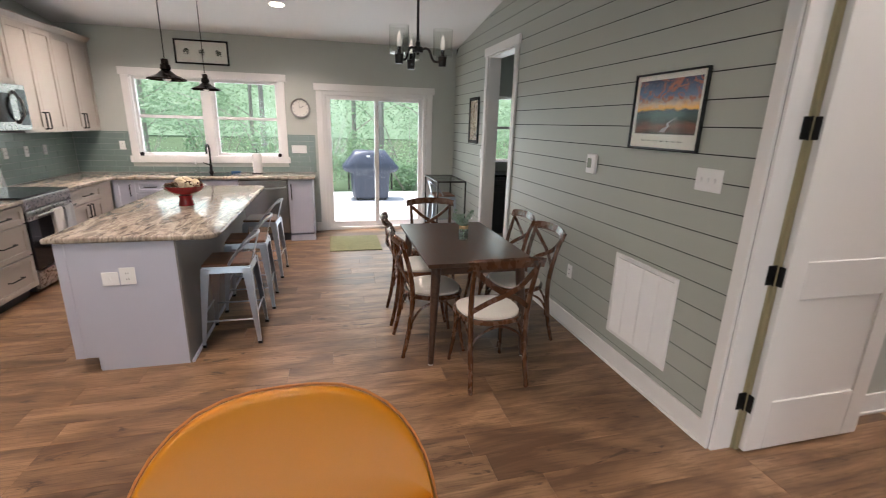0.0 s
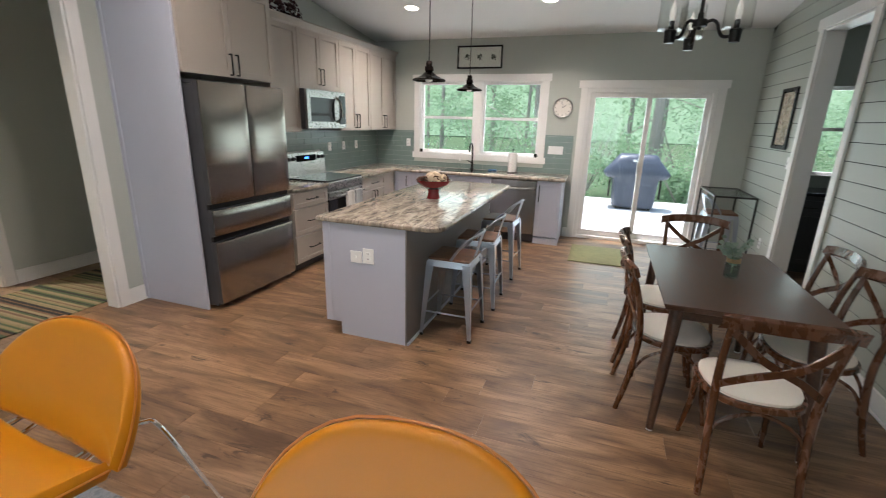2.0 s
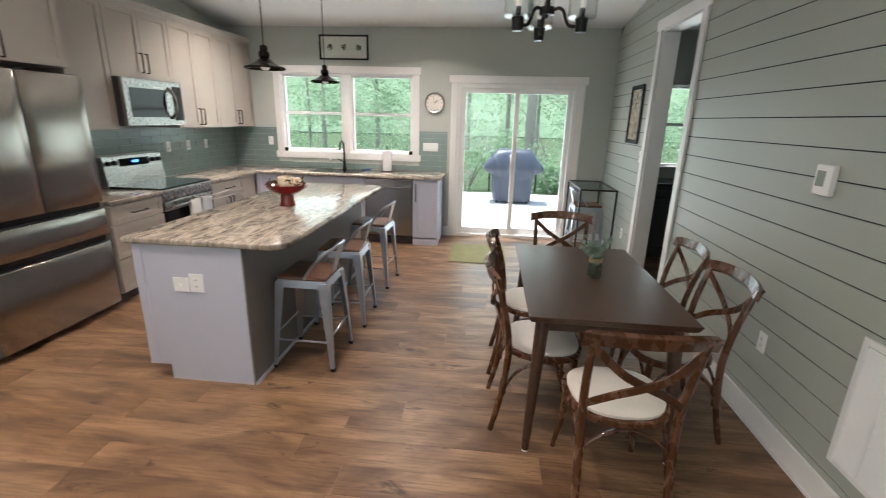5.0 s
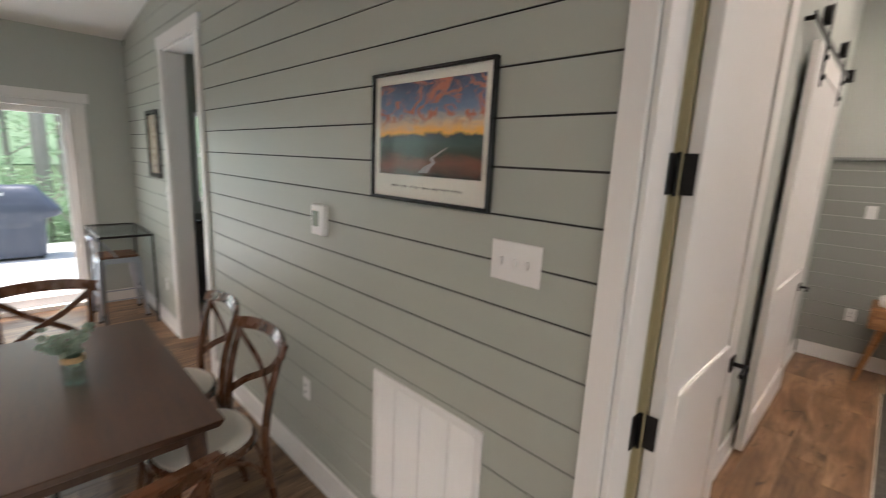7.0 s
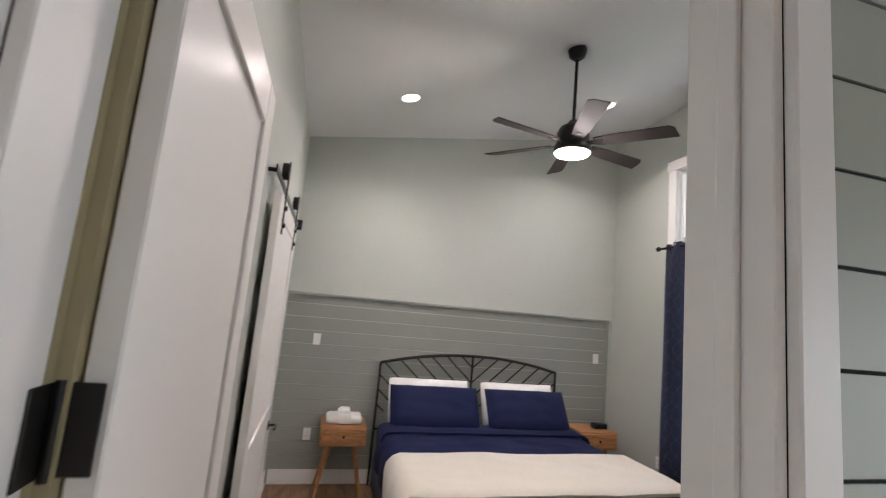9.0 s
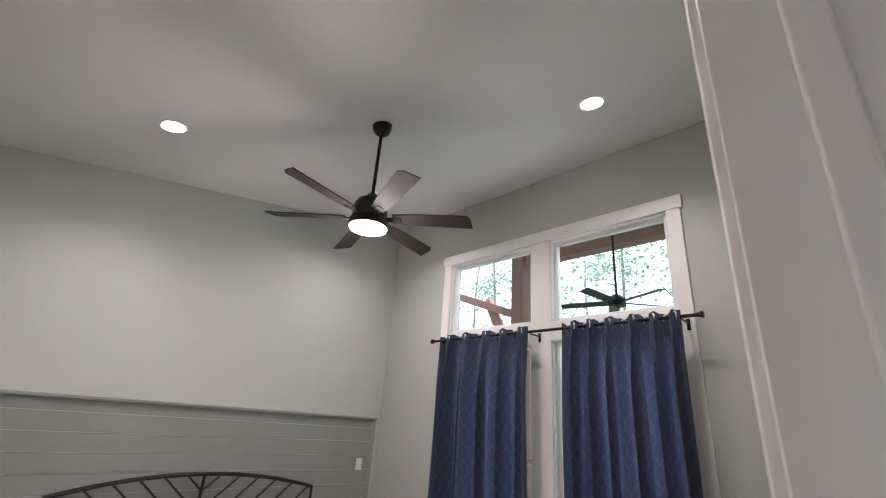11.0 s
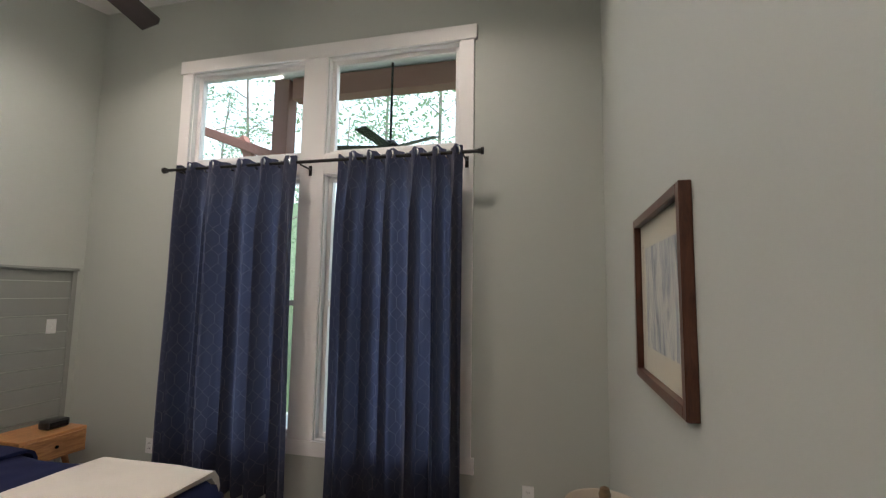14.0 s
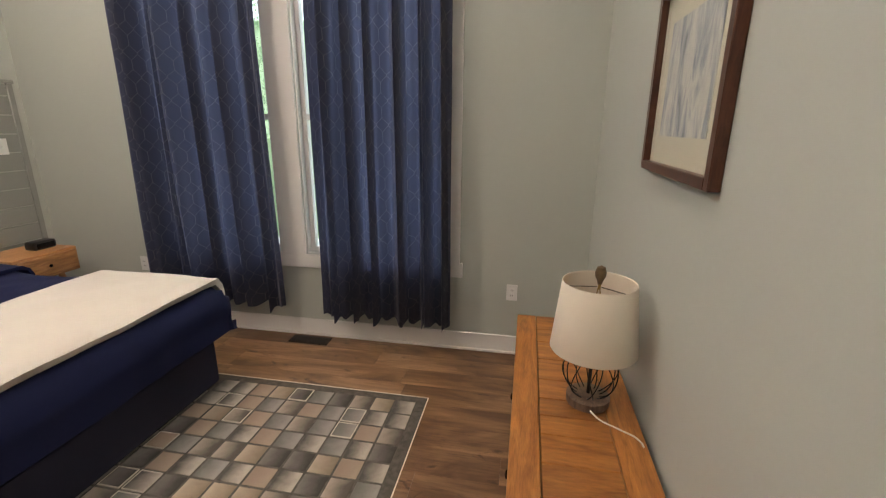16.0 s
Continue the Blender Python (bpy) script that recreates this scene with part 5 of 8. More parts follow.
def sunset_mat(z0, z1, yv):
    """Print of a sunset over a river valley: bands by height, broken by noise."""
    m, nt, b_ = blank("sunset_print")
    co = nt.nodes.new("ShaderNodeTexCoord")
    sp = nt.nodes.new("ShaderNodeSeparateXYZ")
    nt.links.new(co.outputs["Object"], sp.inputs[0])
    mr = nt.nodes.new("ShaderNodeMapRange")
    mr.inputs["From Min"].default_value, mr.inputs["From Max"].default_value = z0, z1
    nt.links.new(sp.outputs["Z"], mr.inputs["Value"])
    n = _noise(nt, 9, 5, (1, 1, 1.8), 0.6, 1.0)
    ad = nt.nodes.new("ShaderNodeMath")
    ad.operation = "MULTIPLY_ADD"
    ad.inputs[1].default_value = 0.22
    nt.links.new(n, ad.inputs[0])
    su = nt.nodes.new("ShaderNodeMath")
    su.operation = "SUBTRACT"
    su.inputs[1].default_value = 0.11
    nt.links.new(mr.outputs[0], ad.inputs[2])
    nt.links.new(ad.outputs[0], su.inputs[0])
    land = _ramp(nt, su.outputs[0], [(0.0, (0.02, 0.025, 0.02)), (0.14, (0.2, 0.07, 0.04)), (0.24, (0.02, 0.035, 0.025)), (0.36, (0.04, 0.085, 0.08)), (0.42, (0.02, 0.045, 0.06)), (0.45, (0.95, 0.5, 0.1)), (0.53, (0.75, 0.55, 0.35)), (0.66, (0.16, 0.24, 0.4)), (1.0, (0.02, 0.025, 0.07))])
    cl = _noise(nt, 7, 6, (1, 1.6, 2.6), 0.65, 1.6)
    mk = nt.nodes.new("ShaderNodeMapRange")
    mk.inputs["From Min"].default_value, mk.inputs["From Max"].default_value = 0.5, 0.57
    nt.links.new(cl, mk.inputs["Value"])
    up = nt.nodes.new("ShaderNodeMapRange")
    up.inputs["From Min"].default_value, up.inputs["From Max"].default_value = 0.5, 0.6
    nt.links.new(mr.outputs[0], up.inputs["Value"])
    mu = nt.nodes.new("ShaderNodeMath")
    mu.operation = "MULTIPLY"
    nt.links.new(mk.outputs[0], mu.inputs[0])
    nt.links.new(up.outputs[0], mu.inputs[1])
    col = _mix(nt, mu.outputs[0], land, (0.5, 0.17, 0.11))
    nt.links.new(col, b_.inputs["Base Color"])
    b_.inputs["Roughness"].default_value = 0.5
    return m


WHITEM = mat("white_mount_board", (0.76, 0.74, 0.69), 0.7, vary=0.02)
BLACKF = mat("black_gloss_frame", (0.012, 0.012, 0.013), 0.22, bump=0)
picture("botanical_picture", "x", BACK_Y, -1, -2.24, -1.57, 2.35, 2.66, 0.022, BLACKF, WHITEM, WHITEM, 0.05, "three small botanical sketches in a black frame")
t = thing("botanical_sketches", label="three small leaf sketches on white paper", category="drawing")
for i, x in enumerate((-2.1, -1.905, -1.7)):
    k = bmesh.new()
    rr_ = random.Random(i)
    for j in range(26):
        a = rr_.uniform(0, 6.28)
        p = Vector((x + rr_.uniform(-0.03, 0.03), BACK_Y - 0.0108, 2.5 + rr_.uniform(-0.035, 0.04)))
        d_ = Vector((math.cos(a), 0, math.sin(a))) * rr_.uniform(0.012, 0.022)
        w_ = Vector((-d_.z, 0, d_.x)) * 0.35
        k.faces.new([k.verts.new(q) for q in (p - d_, p + w_, p + d_, p - w_)])
    part("leaf_sketch", k, mat("ink_grey", (0.07, 0.075, 0.06), 0.8) if i == 0 else bpy.data.materials["ink_grey"], t)

picture("sunset_poster", "y", SHIP_X, -1, 2.84, 3.425, 1.543, 1.985, 0.011, BLACKF, WHITEM, sunset_mat(1.63, 1.96, 0), 0.03, "sunset landscape poster in a thin black frame", low=0.08)
t = thing("poster_caption", label="line of dark script under the poster picture", category="lettering")
k = bmesh.new()
rr_ = random.Random(9)
y = 3.31
while y > 2.97:
    w_ = rr_.uniform(0.03, 0.06)
    last = None
    tube(k, [(SHIP_X - 0.0098, y - w_ * i / 8, 1.594 + 0.005 * math.sin(i * 2.4 + y * 50) * rr_.uniform(0.6, 1.3)) for i in range(9)], 0.0011, 4)
    y -= w_ + 0.014
part("script_line", k, BLACKF, t)
t = thing("river_in_print", label="pale winding river of the poster picture", category="print")
k = bmesh.new()
riv = [(3.14, 1.645, 0.05), (3.12, 1.665, 0.036), (3.09, 1.68, 0.02), (3.10, 1.695, 0.018), (3.06, 1.715, 0.014), (3.03, 1.73, 0.006)]
prev = None
for y, z, w_ in riv:
    now = [k.verts.new((SHIP_X - 0.0099, y - w_ / 2, z)), k.verts.new((SHIP_X - 0.0099, y + w_ / 2, z))]
    if prev:
        k.faces.new((prev[0], prev[1], now[1], now[0]))
    prev = now
part("river", k, mat("print_river", (0.42, 0.36, 0.38), 0.6), t)

picture("collage_picture", "y", SHIP_X, -1, 6.62, 7.02, 1.42, 2.02, 0.03, BLACKF, BLACKF, art_mat("collage_print", [(0.38, (0.03, 0.025, 0.02)), (0.46, (0.45, 0.32, 0.2)), (0.54, (0.7, 0.62, 0.5)), (0.6, (0.3, 0.1, 0.06)), (0.66, (0.05, 0.05, 0.05))], 14, (1, 1, 1), 0.2), 0.012, "dark framed patchwork collage picture on the boards")

# thermostat, return grille
t = thing("thermostat", label="white wall thermostat with a grey screen", category="thermostat")
boxpart("case", t, PLASTIC, SHIP_X - 0.028, SHIP_X, 3.775, 3.885, 1.33, 1.47, 0.006)
boxpart("screen", t, mat("lcd_grey_green", (0.28, 0.33, 0.27), 0.25), SHIP_X - 0.0295, SHIP_X - 0.027, 3.815, 3.87, 1.37, 1.44, 0.001)
t = thing("return_air_grille", label="large white louvred return air grille on the boards", category="vent grille")
gy0, gy1, gz0, gz1 = 2.808, 3.4, 0.24, 0.832
for a0, a1, z0, z1 in ((gy0, gy0 + 0.03, gz0, gz1), (gy1 - 0.03, gy1, gz0, gz1), (gy0 + 0.03, gy1 - 0.03, gz1 - 0.03, gz1), (gy0 + 0.03, gy1 - 0.03, gz0, gz0 + 0.03)):
    boxpart("frame", t, PLASTIC, SHIP_X - 0.014, SHIP_X, a0, a1, z0, z1, 0.003)
# grey sheet whose colour is the shade between the slats
boxpart("shade_backing", t, mat("grille_shadow", (0.3, 0.3, 0.3), 0.8), SHIP_X - 0.003, SHIP_X - 0.001, gy0 + 0.02, gy1 - 0.02, gz0 + 0.02, gz1 - 0.02, 0)
k0 = bmesh.new()
hexa(k0, [(-0.012, gy0 + 0.03, -0.006), (-0.0105, gy0 + 0.03, -0.0075), (-0.0105, gy1 - 0.03, -0.0075), (-0.012, gy1 - 0.03, -0.006), (-0.004, gy0 + 0.03, 0.0065), (-0.0025, gy0 + 0.03, 0.005), (-0.0025, gy1 - 0.03, 0.005), (-0.004, gy1 - 0.03, 0.0065)])
sl = part("slat", k0, PLASTIC, t, m=pose(SHIP_X, 0, gz0 + 0.037))
for i in range(1, 42):
    s2 = sl.copy()
    scene.collection.objects.link(s2)
    s2.matrix_basis = pose(SHIP_X, 0, gz0 + 0.037 + i * 0.0125)
for y in (2.956, 3.104, 3.252):
    boxpart("bar", t, PLASTIC, SHIP_X - 0.0128, SHIP_X - 0.004, y - 0.007, y + 0.007, gz0 + 0.03, gz1 - 0.03, 0)


# ---- dining ----
t = thing("dining_table", (0.71, 4.165, 0), label="dark walnut stained rectangular dining table", category="dining table")
bm = bmesh.new()
hexa(bm, [(-0.375, -0.615, 0.722), (0.375, -0.615, 0.722), (0.375, 0.615, 0.722), (-0.375, 0.615, 0.722), (-0.39, -0.635, 0.758), (0.39, -0.635, 0.758), (0.39, 0.635, 0.758), (-0.39, 0.635, 0.758)])
bmesh.ops.bevel(bm, geom=bm.edges[:], offset=0.005, segments=2, profile=0.5, affect="EDGES")
part("tabletop", bm, WALNUT, t)
bm = bmesh.new()
for x0, x1, y0, y1 in ((-0.3, 0.3, -0.54, -0.52), (-0.3, 0.3, 0.52, 0.54), (-0.31, -0.29, -0.52, 0.52), (0.29, 0.31, -0.52, 0.52)):
    box(bm, x0, x1, y0, y1, 0.65, 0.722)
part("apron", bm, WALNUT, t)
for sx in (-1, 1):
    for sy in (-1, 1):
        bm = bmesh.new()
        tube(bm, [(sx * 0.35, sy * 0.605, 0.01), (sx * 0.31, sy * 0.54, 0.70), (sx * 0.308, sy * 0.537, 0.722)], [0.021, 0.036, 0.036], 10)
        lg = part("leg", bm, WALNUT, t, soft=True)
        bm = bmesh.new()
        lathe(bm, [(0.001, 0), (0.017, 0), (0.017, 0.011), (0.001, 0.011)], 12, (sx * 0.35, sy * 0.605, 0))
        part("foot", bm, PLASTIC, lg, "pale plastic glide")

t = thing("bud_vase", (0.745, 4.15, 0.7585), label="glass jar of eucalyptus sprigs on the table", category="vase")
bm = bmesh.new()
lathe(bm, [(0.001, 0.0), (0.036, 0), (0.04, 0.01), (0.04, 0.08), (0.03, 0.1), (0.03, 0.125), (0.033, 0.128), (0.027, 0.128), (0.027, 0.1), (0.036, 0.078), (0.036, 0.012), (0.001, 0.008)], 24)
part("jar", bm, glass_mat("jar_glass", (0.86, 0.93, 0.9), 0.0, 1.0), t, soft=True)
bm = bmesh.new()
lathe(bm, [(0.001, 0.01), (0.034, 0.011), (0.035, 0.02), (0.035, 0.055), (0.001, 0.055)], 24)
part("water", bm, glass_mat("jar_water", (0.93, 0.96, 0.94)), t, soft=True)
bm = bmesh.new()
for i in range(3):
    tube(bm, [(0.034 * math.cos(a / 12 * 6.283), 0.034 * math.sin(a / 12 * 6.283), 0.098 + 0.008 * i) for a in range(13)], 0.005, 6)
part("twine", bm, mat("jute_twine", (0.42, 0.3, 0.16), 0.95, fine=300, bump=0.6), t, soft=True)
rnd = random.Random(7)
stems, leaves = bmesh.new(), bmesh.new()
for i in range(8):
    a = rnd.uniform(0, 6.28)
    tip = Vector((0.09 * math.cos(a) * rnd.uniform(0.4, 1), 0.09 * math.sin(a) * rnd.uniform(0.4, 1), rnd.uniform(0.17, 0.25)))
    pts = curve([(0, 0, 0.02), (0.012 * math.cos(a), 0.012 * math.sin(a), 0.12), tip], 5)
    tube(stems, pts, 0.0016, 5)
    for p in pts[4:]:
        for s in (-1, 1):
            n = Vector((rnd.uniform(-1, 1), rnd.uniform(-1, 1), rnd.uniform(0.1, 1))).normalized()
            u = n.orthogonal().normalized()
            w = n.cross(u)
            c = p + s * u * 0.016
            leaves.faces.new([leaves.verts.new(c + 0.016 * (math.cos(k * 1.047) * u + 0.8 * math.sin(k * 1.047) * w)) for k in range(6)])
part("stems", stems, mat("green_stem", (0.12, 0.16, 0.07), 0.7), t)
part("leaves", leaves, foliage_mat("eucalyptus", (0.24, 0.34, 0.27), (0.45, 0.55, 0.45)), t)


def dining_chair():
    """Bentwood cross-back chair, facing +y."""
    t = thing("dining_chair", label="chestnut bentwood cross-back dining chair with cream seat", category="chair", group="chairs round the table")
    bm = bmesh.new()
    n = 28
    def outline(k, grow=0.0):
        a = 2 * math.pi * k / n
        c, s = math.cos(a), math.sin(a)
        r = (abs(c) ** 2.6 + abs(s) ** 2.6) ** (-1 / 2.6)
        return Vector((r * c * (0.215 + grow) * (1.0 + 0.06 * s), r * s * (0.205 + grow), 0))
    rows = []
    for z, g in ((0.435, 0.0), (0.44, 0.006), (0.462, 0.006), (0.468, 0.0)):
        rows.append([bm.verts.new(outline(k, g) + Vector((0, 0, z))) for k in range(n)])
    for a, b in zip(rows, rows[1:]):
        for k in range(n):
            bm.faces.new((a[k], a[(k + 1) % n], b[(k + 1) % n], b[k]))
    bm.faces.new(rows[0][::-1])
    bm.faces.new(rows[-1])
    part("seat_frame", bm, BENT, t, soft=True)
    bm = bmesh.new()
    rows = []
    for z, g in ((0.468, -0.014), (0.482, -0.012), (0.492, -0.03), (0.497, -0.07), (0.499, -0.14)):
        rows.append([bm.verts.new(outline(k, g) + Vector((0, 0, z))) for k in range(n)])
    for a, b in zip(rows, rows[1:]):
        for k in range(n):
            bm.faces.new((a[k], a[(k + 1) % n], b[(k + 1) % n], b[k]))
    bm.faces.new(rows[-1])
    part("seat", bm, CREAM, t, "cream padded seat", soft=True)
    for s in (-1, 1):
        bm = bmesh.new()
        tube(bm, curve([(s * 0.195, -0.265, 0), (s * 0.188, -0.222, 0.2), (s * 0.19, -0.195, 0.45), (s * 0.198, -0.215, 0.65), (s * 0.205, -0.275, 0.87)], 6), [0.0145 + 0.004 * math.sin(math.pi * i / 24) for i in range(25)], 10)
        part("back_post", bm, BENT, t, soft=True)
        bm = bmesh.new()
        tube(bm, curve([(s * 0.2, 0.2, 0), (s * 0.178, 0.165, 0.22), (s * 0.172, 0.15, 0.436)], 6), [0.012 + 0.006 * i / 12 for i in range(13)], 10)
        part("leg", bm, BENT, t, soft=True)
        bm = bmesh.new()
        tube(bm, curve([(s * 0.186, -0.21, 0.24), (s * 0.184, -0.14, 0.36), (s * 0.182, 0.0, 0.42), (s * 0.178, 0.1, 0.36), (s * 0.18, 0.16, 0.24)], 5), 0.0085, 8)
        part("side_hoop", bm, BENT, t, soft=True)
        # one strap of the cross, from a post's top to the far post's foot
        bm = bmesh.new()
        pts = curve([(s * 0.2, -0.268, 0.83), (s * 0.09, -0.285 - 0.006 * s, 0.73), (0, -0.275 - 0.008 * s, 0.675), (-s * 0.1, -0.25 - 0.006 * s, 0.62), (-s * 0.192, -0.208, 0.545)], 5)
        prev = None
        for i, p in enumerate(pts):
            d = (pts[min(i + 1, len(pts) - 1)] - pts[max(i - 1, 0)]).normalized()
            w = d.cross(Vector((0, -1, 0))).normalized() * 0.016
            th = Vector((0, 0.005, 0))
            now = [bm.verts.new(p + q) for q in (w + th, -w + th, -w - th, w - th)]
            if prev:
                for k in range(4):
                    bm.faces.new((prev[k], prev[(k + 1) % 4], now[(k + 1) % 4], now[k]))
            else:
                bm.faces.new(now)
            prev = now
        bm.faces.new(prev[::-1])
        part("cross_strap", bm, BENT, t, soft=True)
    for y in (-0.2, 0.165):
        bm = bmesh.new()
        x = 0.182 if y < 0 else 0.176
        tube(bm, curve([(-x, y, 0.22), (-x * 0.85, y * 0.98, 0.35), (0, y * 0.95, 0.42), (x * 0.85, y * 0.98, 0.35), (x, y, 0.22)], 6), 0.0085, 8)
        part("hoop", bm, BENT, t, soft=True)
    bm = bmesh.new()
    def rail(u, v):
        x = (u - 0.5) * 0.49
        bow = 0.06 * (1 - (2 * u - 1) ** 2)
        z = 0.845 + 0.05 * v + 0.012 * (1 - (2 * u - 1) ** 2) - 0.01 * abs(2 * u - 1) ** 6
        return (x, -0.262 - bow - 0.018 * v + 0.0, z)
    sheet(bm, 20, 3, rail)
    thicken(bm, 0.024)
    bmesh.ops.bevel(bm, geom=[e for e in bm.edges if e.calc_face_angle(0) > 0.9], offset=0.007, segments=2, profile=0.5, affect="EDGES")
    part("top_rail", bm, BENT, t, soft=True)
    return t


proto = dining_chair()
proto.matrix_basis = pose(0.715, 3.42, 0, 0, 0, 2)
for x, y, rz in ((0.44, 3.9, -88), (0.44, 4.44, -92), (1.12, 3.93, 93), (1.13, 4.47, 88), (0.70, 5.02, 176)):
    copy_thing(proto, pose(x, y, 0, 0, 0, rz))


def counter_stool():
    """Stamped steel stool with a wood seat and a low bent back on its +x side."""
    t = thing("counter_stool", label="galvanised metal counter stool with wood seat and low back", category="stool", group="stools at the island")
    bm = rbox(-0.165, 0.165, -0.165, 0.165, 0.612, 0.636, 0.012, 3)
    part("seat", bm, STOOLW, t, "dark wood seat")
    bm = bmesh.new()
    n = 4
    outer = [(0.16, 0.16), (-0.16, 0.16), (-0.16, -0.16), (0.16, -0.16)]
    a = [bm.verts.new((x, y, 0.612)) for x, y in outer]
    b = [bm.verts.new((x * 1.07, y * 1.07, 0.565)) for x, y in outer]
    for k in range(4):
        bm.faces.new((a[k], a[(k + 1) % 4], b[(k + 1) % 4], b[k]))
    bm.faces.new(a)
    thicken(bm, 0.003)
    part("apron", bm, GALV, t)
    for sx in (-1, 1):
        for sy in (-1, 1):
            bm = bmesh.new()
            def sec(z, k, w, d):
                c = Vector((sx * k, sy * k, z))
                return [c, c - Vector((sx * w, 0, 0)), c - Vector((sx * w * 0.8, sy * d, 0)), c - Vector((sx * d, sy * w * 0.8, 0)), c - Vector((0, sy * w, 0))]
            prev = None
            for z, k, w, d in ((0.0, 0.207, 0.024, 0.012), (0.05, 0.204, 0.026, 0.012), (0.3, 0.19, 0.042, 0.014), (0.56, 0.174, 0.06, 0.016), (0.6, 0.17, 0.062, 0.016)):
                now = [bm.verts.new(p) for p in sec(z, k, w, d)]
                if prev:
                    for i in range(5):
                        bm.faces.new((prev[i], prev[(i + 1) % 5], now[(i + 1) % 5], now[i]))
                else:
                    bm.faces.new(now)
                prev = now
            bm.faces.new(prev[::-1])
            lg = part("leg", bm, GALV, t)
            part("foot", rbox(sx * 0.196 - 0.016, sx * 0.196 + 0.016, sy * 0.196 - 0.016, sy * 0.196 + 0.016, 0, 0.02, 0.004), BLACKM, lg, "black rubber foot")
    for z, k in ((0.2, 0.185),):
        for p, q in (((-k, -k, z), (k, -k, z)), ((-k, k, z), (k, k, z)), ((-k, -k, z + 0.04), (-k, k, z + 0.04)), ((k, -k, z + 0.04), (k, k, z + 0.04))):
            bm = bmesh.new()
            tube(bm, [p, q], 0.007, 6)
            part("stretcher", bm, GALV, t, soft=True)
    bm = bmesh.new()
    tube(bm, curve([(0.02, -0.165, 0.625), (0.07, -0.168, 0.7), (0.15, -0.16, 0.79), (0.2, -0.1, 0.82), (0.215, 0.0, 0.826), (0.2, 0.1, 0.82), (0.15, 0.16, 0.79), (0.07, 0.168, 0.7), (0.02, 0.165, 0.625)], 6), 0.01, 8)
    part("back_frame", bm, GALV, t, soft=True)
    bm = bmesh.new()
    sheet(bm, 4, 6, lambda u, v: (0.158 + 0.052 * v, (u - 0.5) * (0.085 + 0.03 * v), 0.625 + 0.19 * v))
    thicken(bm, 0.003)
    part("backrest", bm, GALV, t, soft=True)
    return t


proto = counter_stool()
proto.matrix_basis = pose(-1.05, 4.33, 0, 0, 0, 0)
for x, y, rz in ((-1.03, 4.99, 2), (-1.02, 5.86, -3)):
    copy_thing(proto, pose(x, y, 0, 0, 0, rz))
copy_thing(proto, pose(1.36, 7.38, 0, 0, 0, 180))


# chandelier over the table
CX, CY, CZ = 0.347, 4.12, 2.045
drop = roof(CY) - CZ
t = thing("chandelier", (CX, CY, CZ), label="black three-arm chandelier with clear glass cylinder shades", category="chandelier")
bm = bmesh.new()
lathe(bm, [(0.001, 0.075), (0.008, 0.077), (0.012, 0.09), (0.036, 0.092), (0.038, 0.097), (0.038, 0.122), (0.034, 0.127), (0.016, 0.13), (0.014, 0.16), (0.001, 0.165)], 24)
part("hub", bm, BLACKM, t, soft=True)
bm = bmesh.new()
tube(bm, [(0, 0, 0.15), (0, 0, drop)], 0.0095, 10)
part("rod", bm, BLACKM, t, soft=True)
bm = bmesh.new()
lathe(bm, [(0.001, drop - 0.045), (0.02, drop - 0.04), (0.06, drop - 0.03), (0.065, drop + 0.005)], 24)
part("canopy", bm, BLACKM, t, soft=True)
for i in range(3):
    a = radians(120 * i + 95)
    c, s = math.cos(a), math.sin(a)
    bm = bmesh.new()
    tube(bm, curve([(r_ * c, r_ * s, z_) for r_, z_ in ((0.03, 0.11), (0.06, 0.118), (0.085, 0.1), (0.1, 0.06), (0.12, 0.034), (0.155, 0.03))], 6), 0.0085, 8)
    arm = part("arm", bm, BLACKM, t, soft=True)
    o = (0.178 * c, 0.178 * s, 0.0)
    bm = bmesh.new()
    lathe(bm, [(0.001, 0.0), (0.025, 0.0), (0.0265, 0.004), (0.029, 0.052), (0.031, 0.054), (0.031, 0.06), (0.016, 0.066), (0.001, 0.068)], 22, o)
    part("cup", bm, BLACKM, arm, soft=True)
    bm = bmesh.new()
    lathe(bm, [(0.02, 0.06), (0.064, 0.062), (0.067, 0.068), (0.067, 0.235), (0.0645, 0.235), (0.0645, 0.07), (0.02, 0.065)], 30, o)
    part("shade", bm, CLEAR, arm, "clear glass cylinder", soft=True)
    bm = bmesh.new()
    lathe(bm, [(0.013, 0.066), (0.013, 0.105), (0.011, 0.108)], 14, o)
    part("socket", bm, BLACKM, arm, soft=True)
    bm = bmesh.new()
    lathe(bm, [(0.011, 0.106), (0.015, 0.122), (0.0165, 0.145), (0.012, 0.175), (0.004, 0.2), (0.001, 0.206)], 16, o)
    part("bulb", bm, BULB, arm, "frosted candle bulb", soft=True)

# mat by the patio door, glass console
solid("door_mat", rbox(-0.33, 0.36, 6.62, 7.42, 0.0, 0.012, 0.005), OLIVE, "olive green mat in front of the patio door", "mat", kind="thing")
t = thing("console_table", (1.39, 7.36, 0), label="black metal console table with a glass top", category="console table")
X, Y, Z = 0.205, 0.42, 0.88
for sx in (-1, 1):
    for sy in (-1, 1):
        boxpart("leg", t, BLACKM, sx * X - 0.01, sx * X + 0.01, sy * Y - 0.01, sy * Y + 0.01, 0, Z - 0.02, 0.002)
    boxpart("rail", t, BLACKM, sx * X - 0.01, sx * X + 0.01, -Y + 0.01, Y - 0.01, 0.05, 0.07, 0.002)
    boxpart("top_rail", t, BLACKM, sx * X - 0.01, sx * X + 0.01, -Y - 0.01, Y + 0.01, Z - 0.02, Z, 0.002)
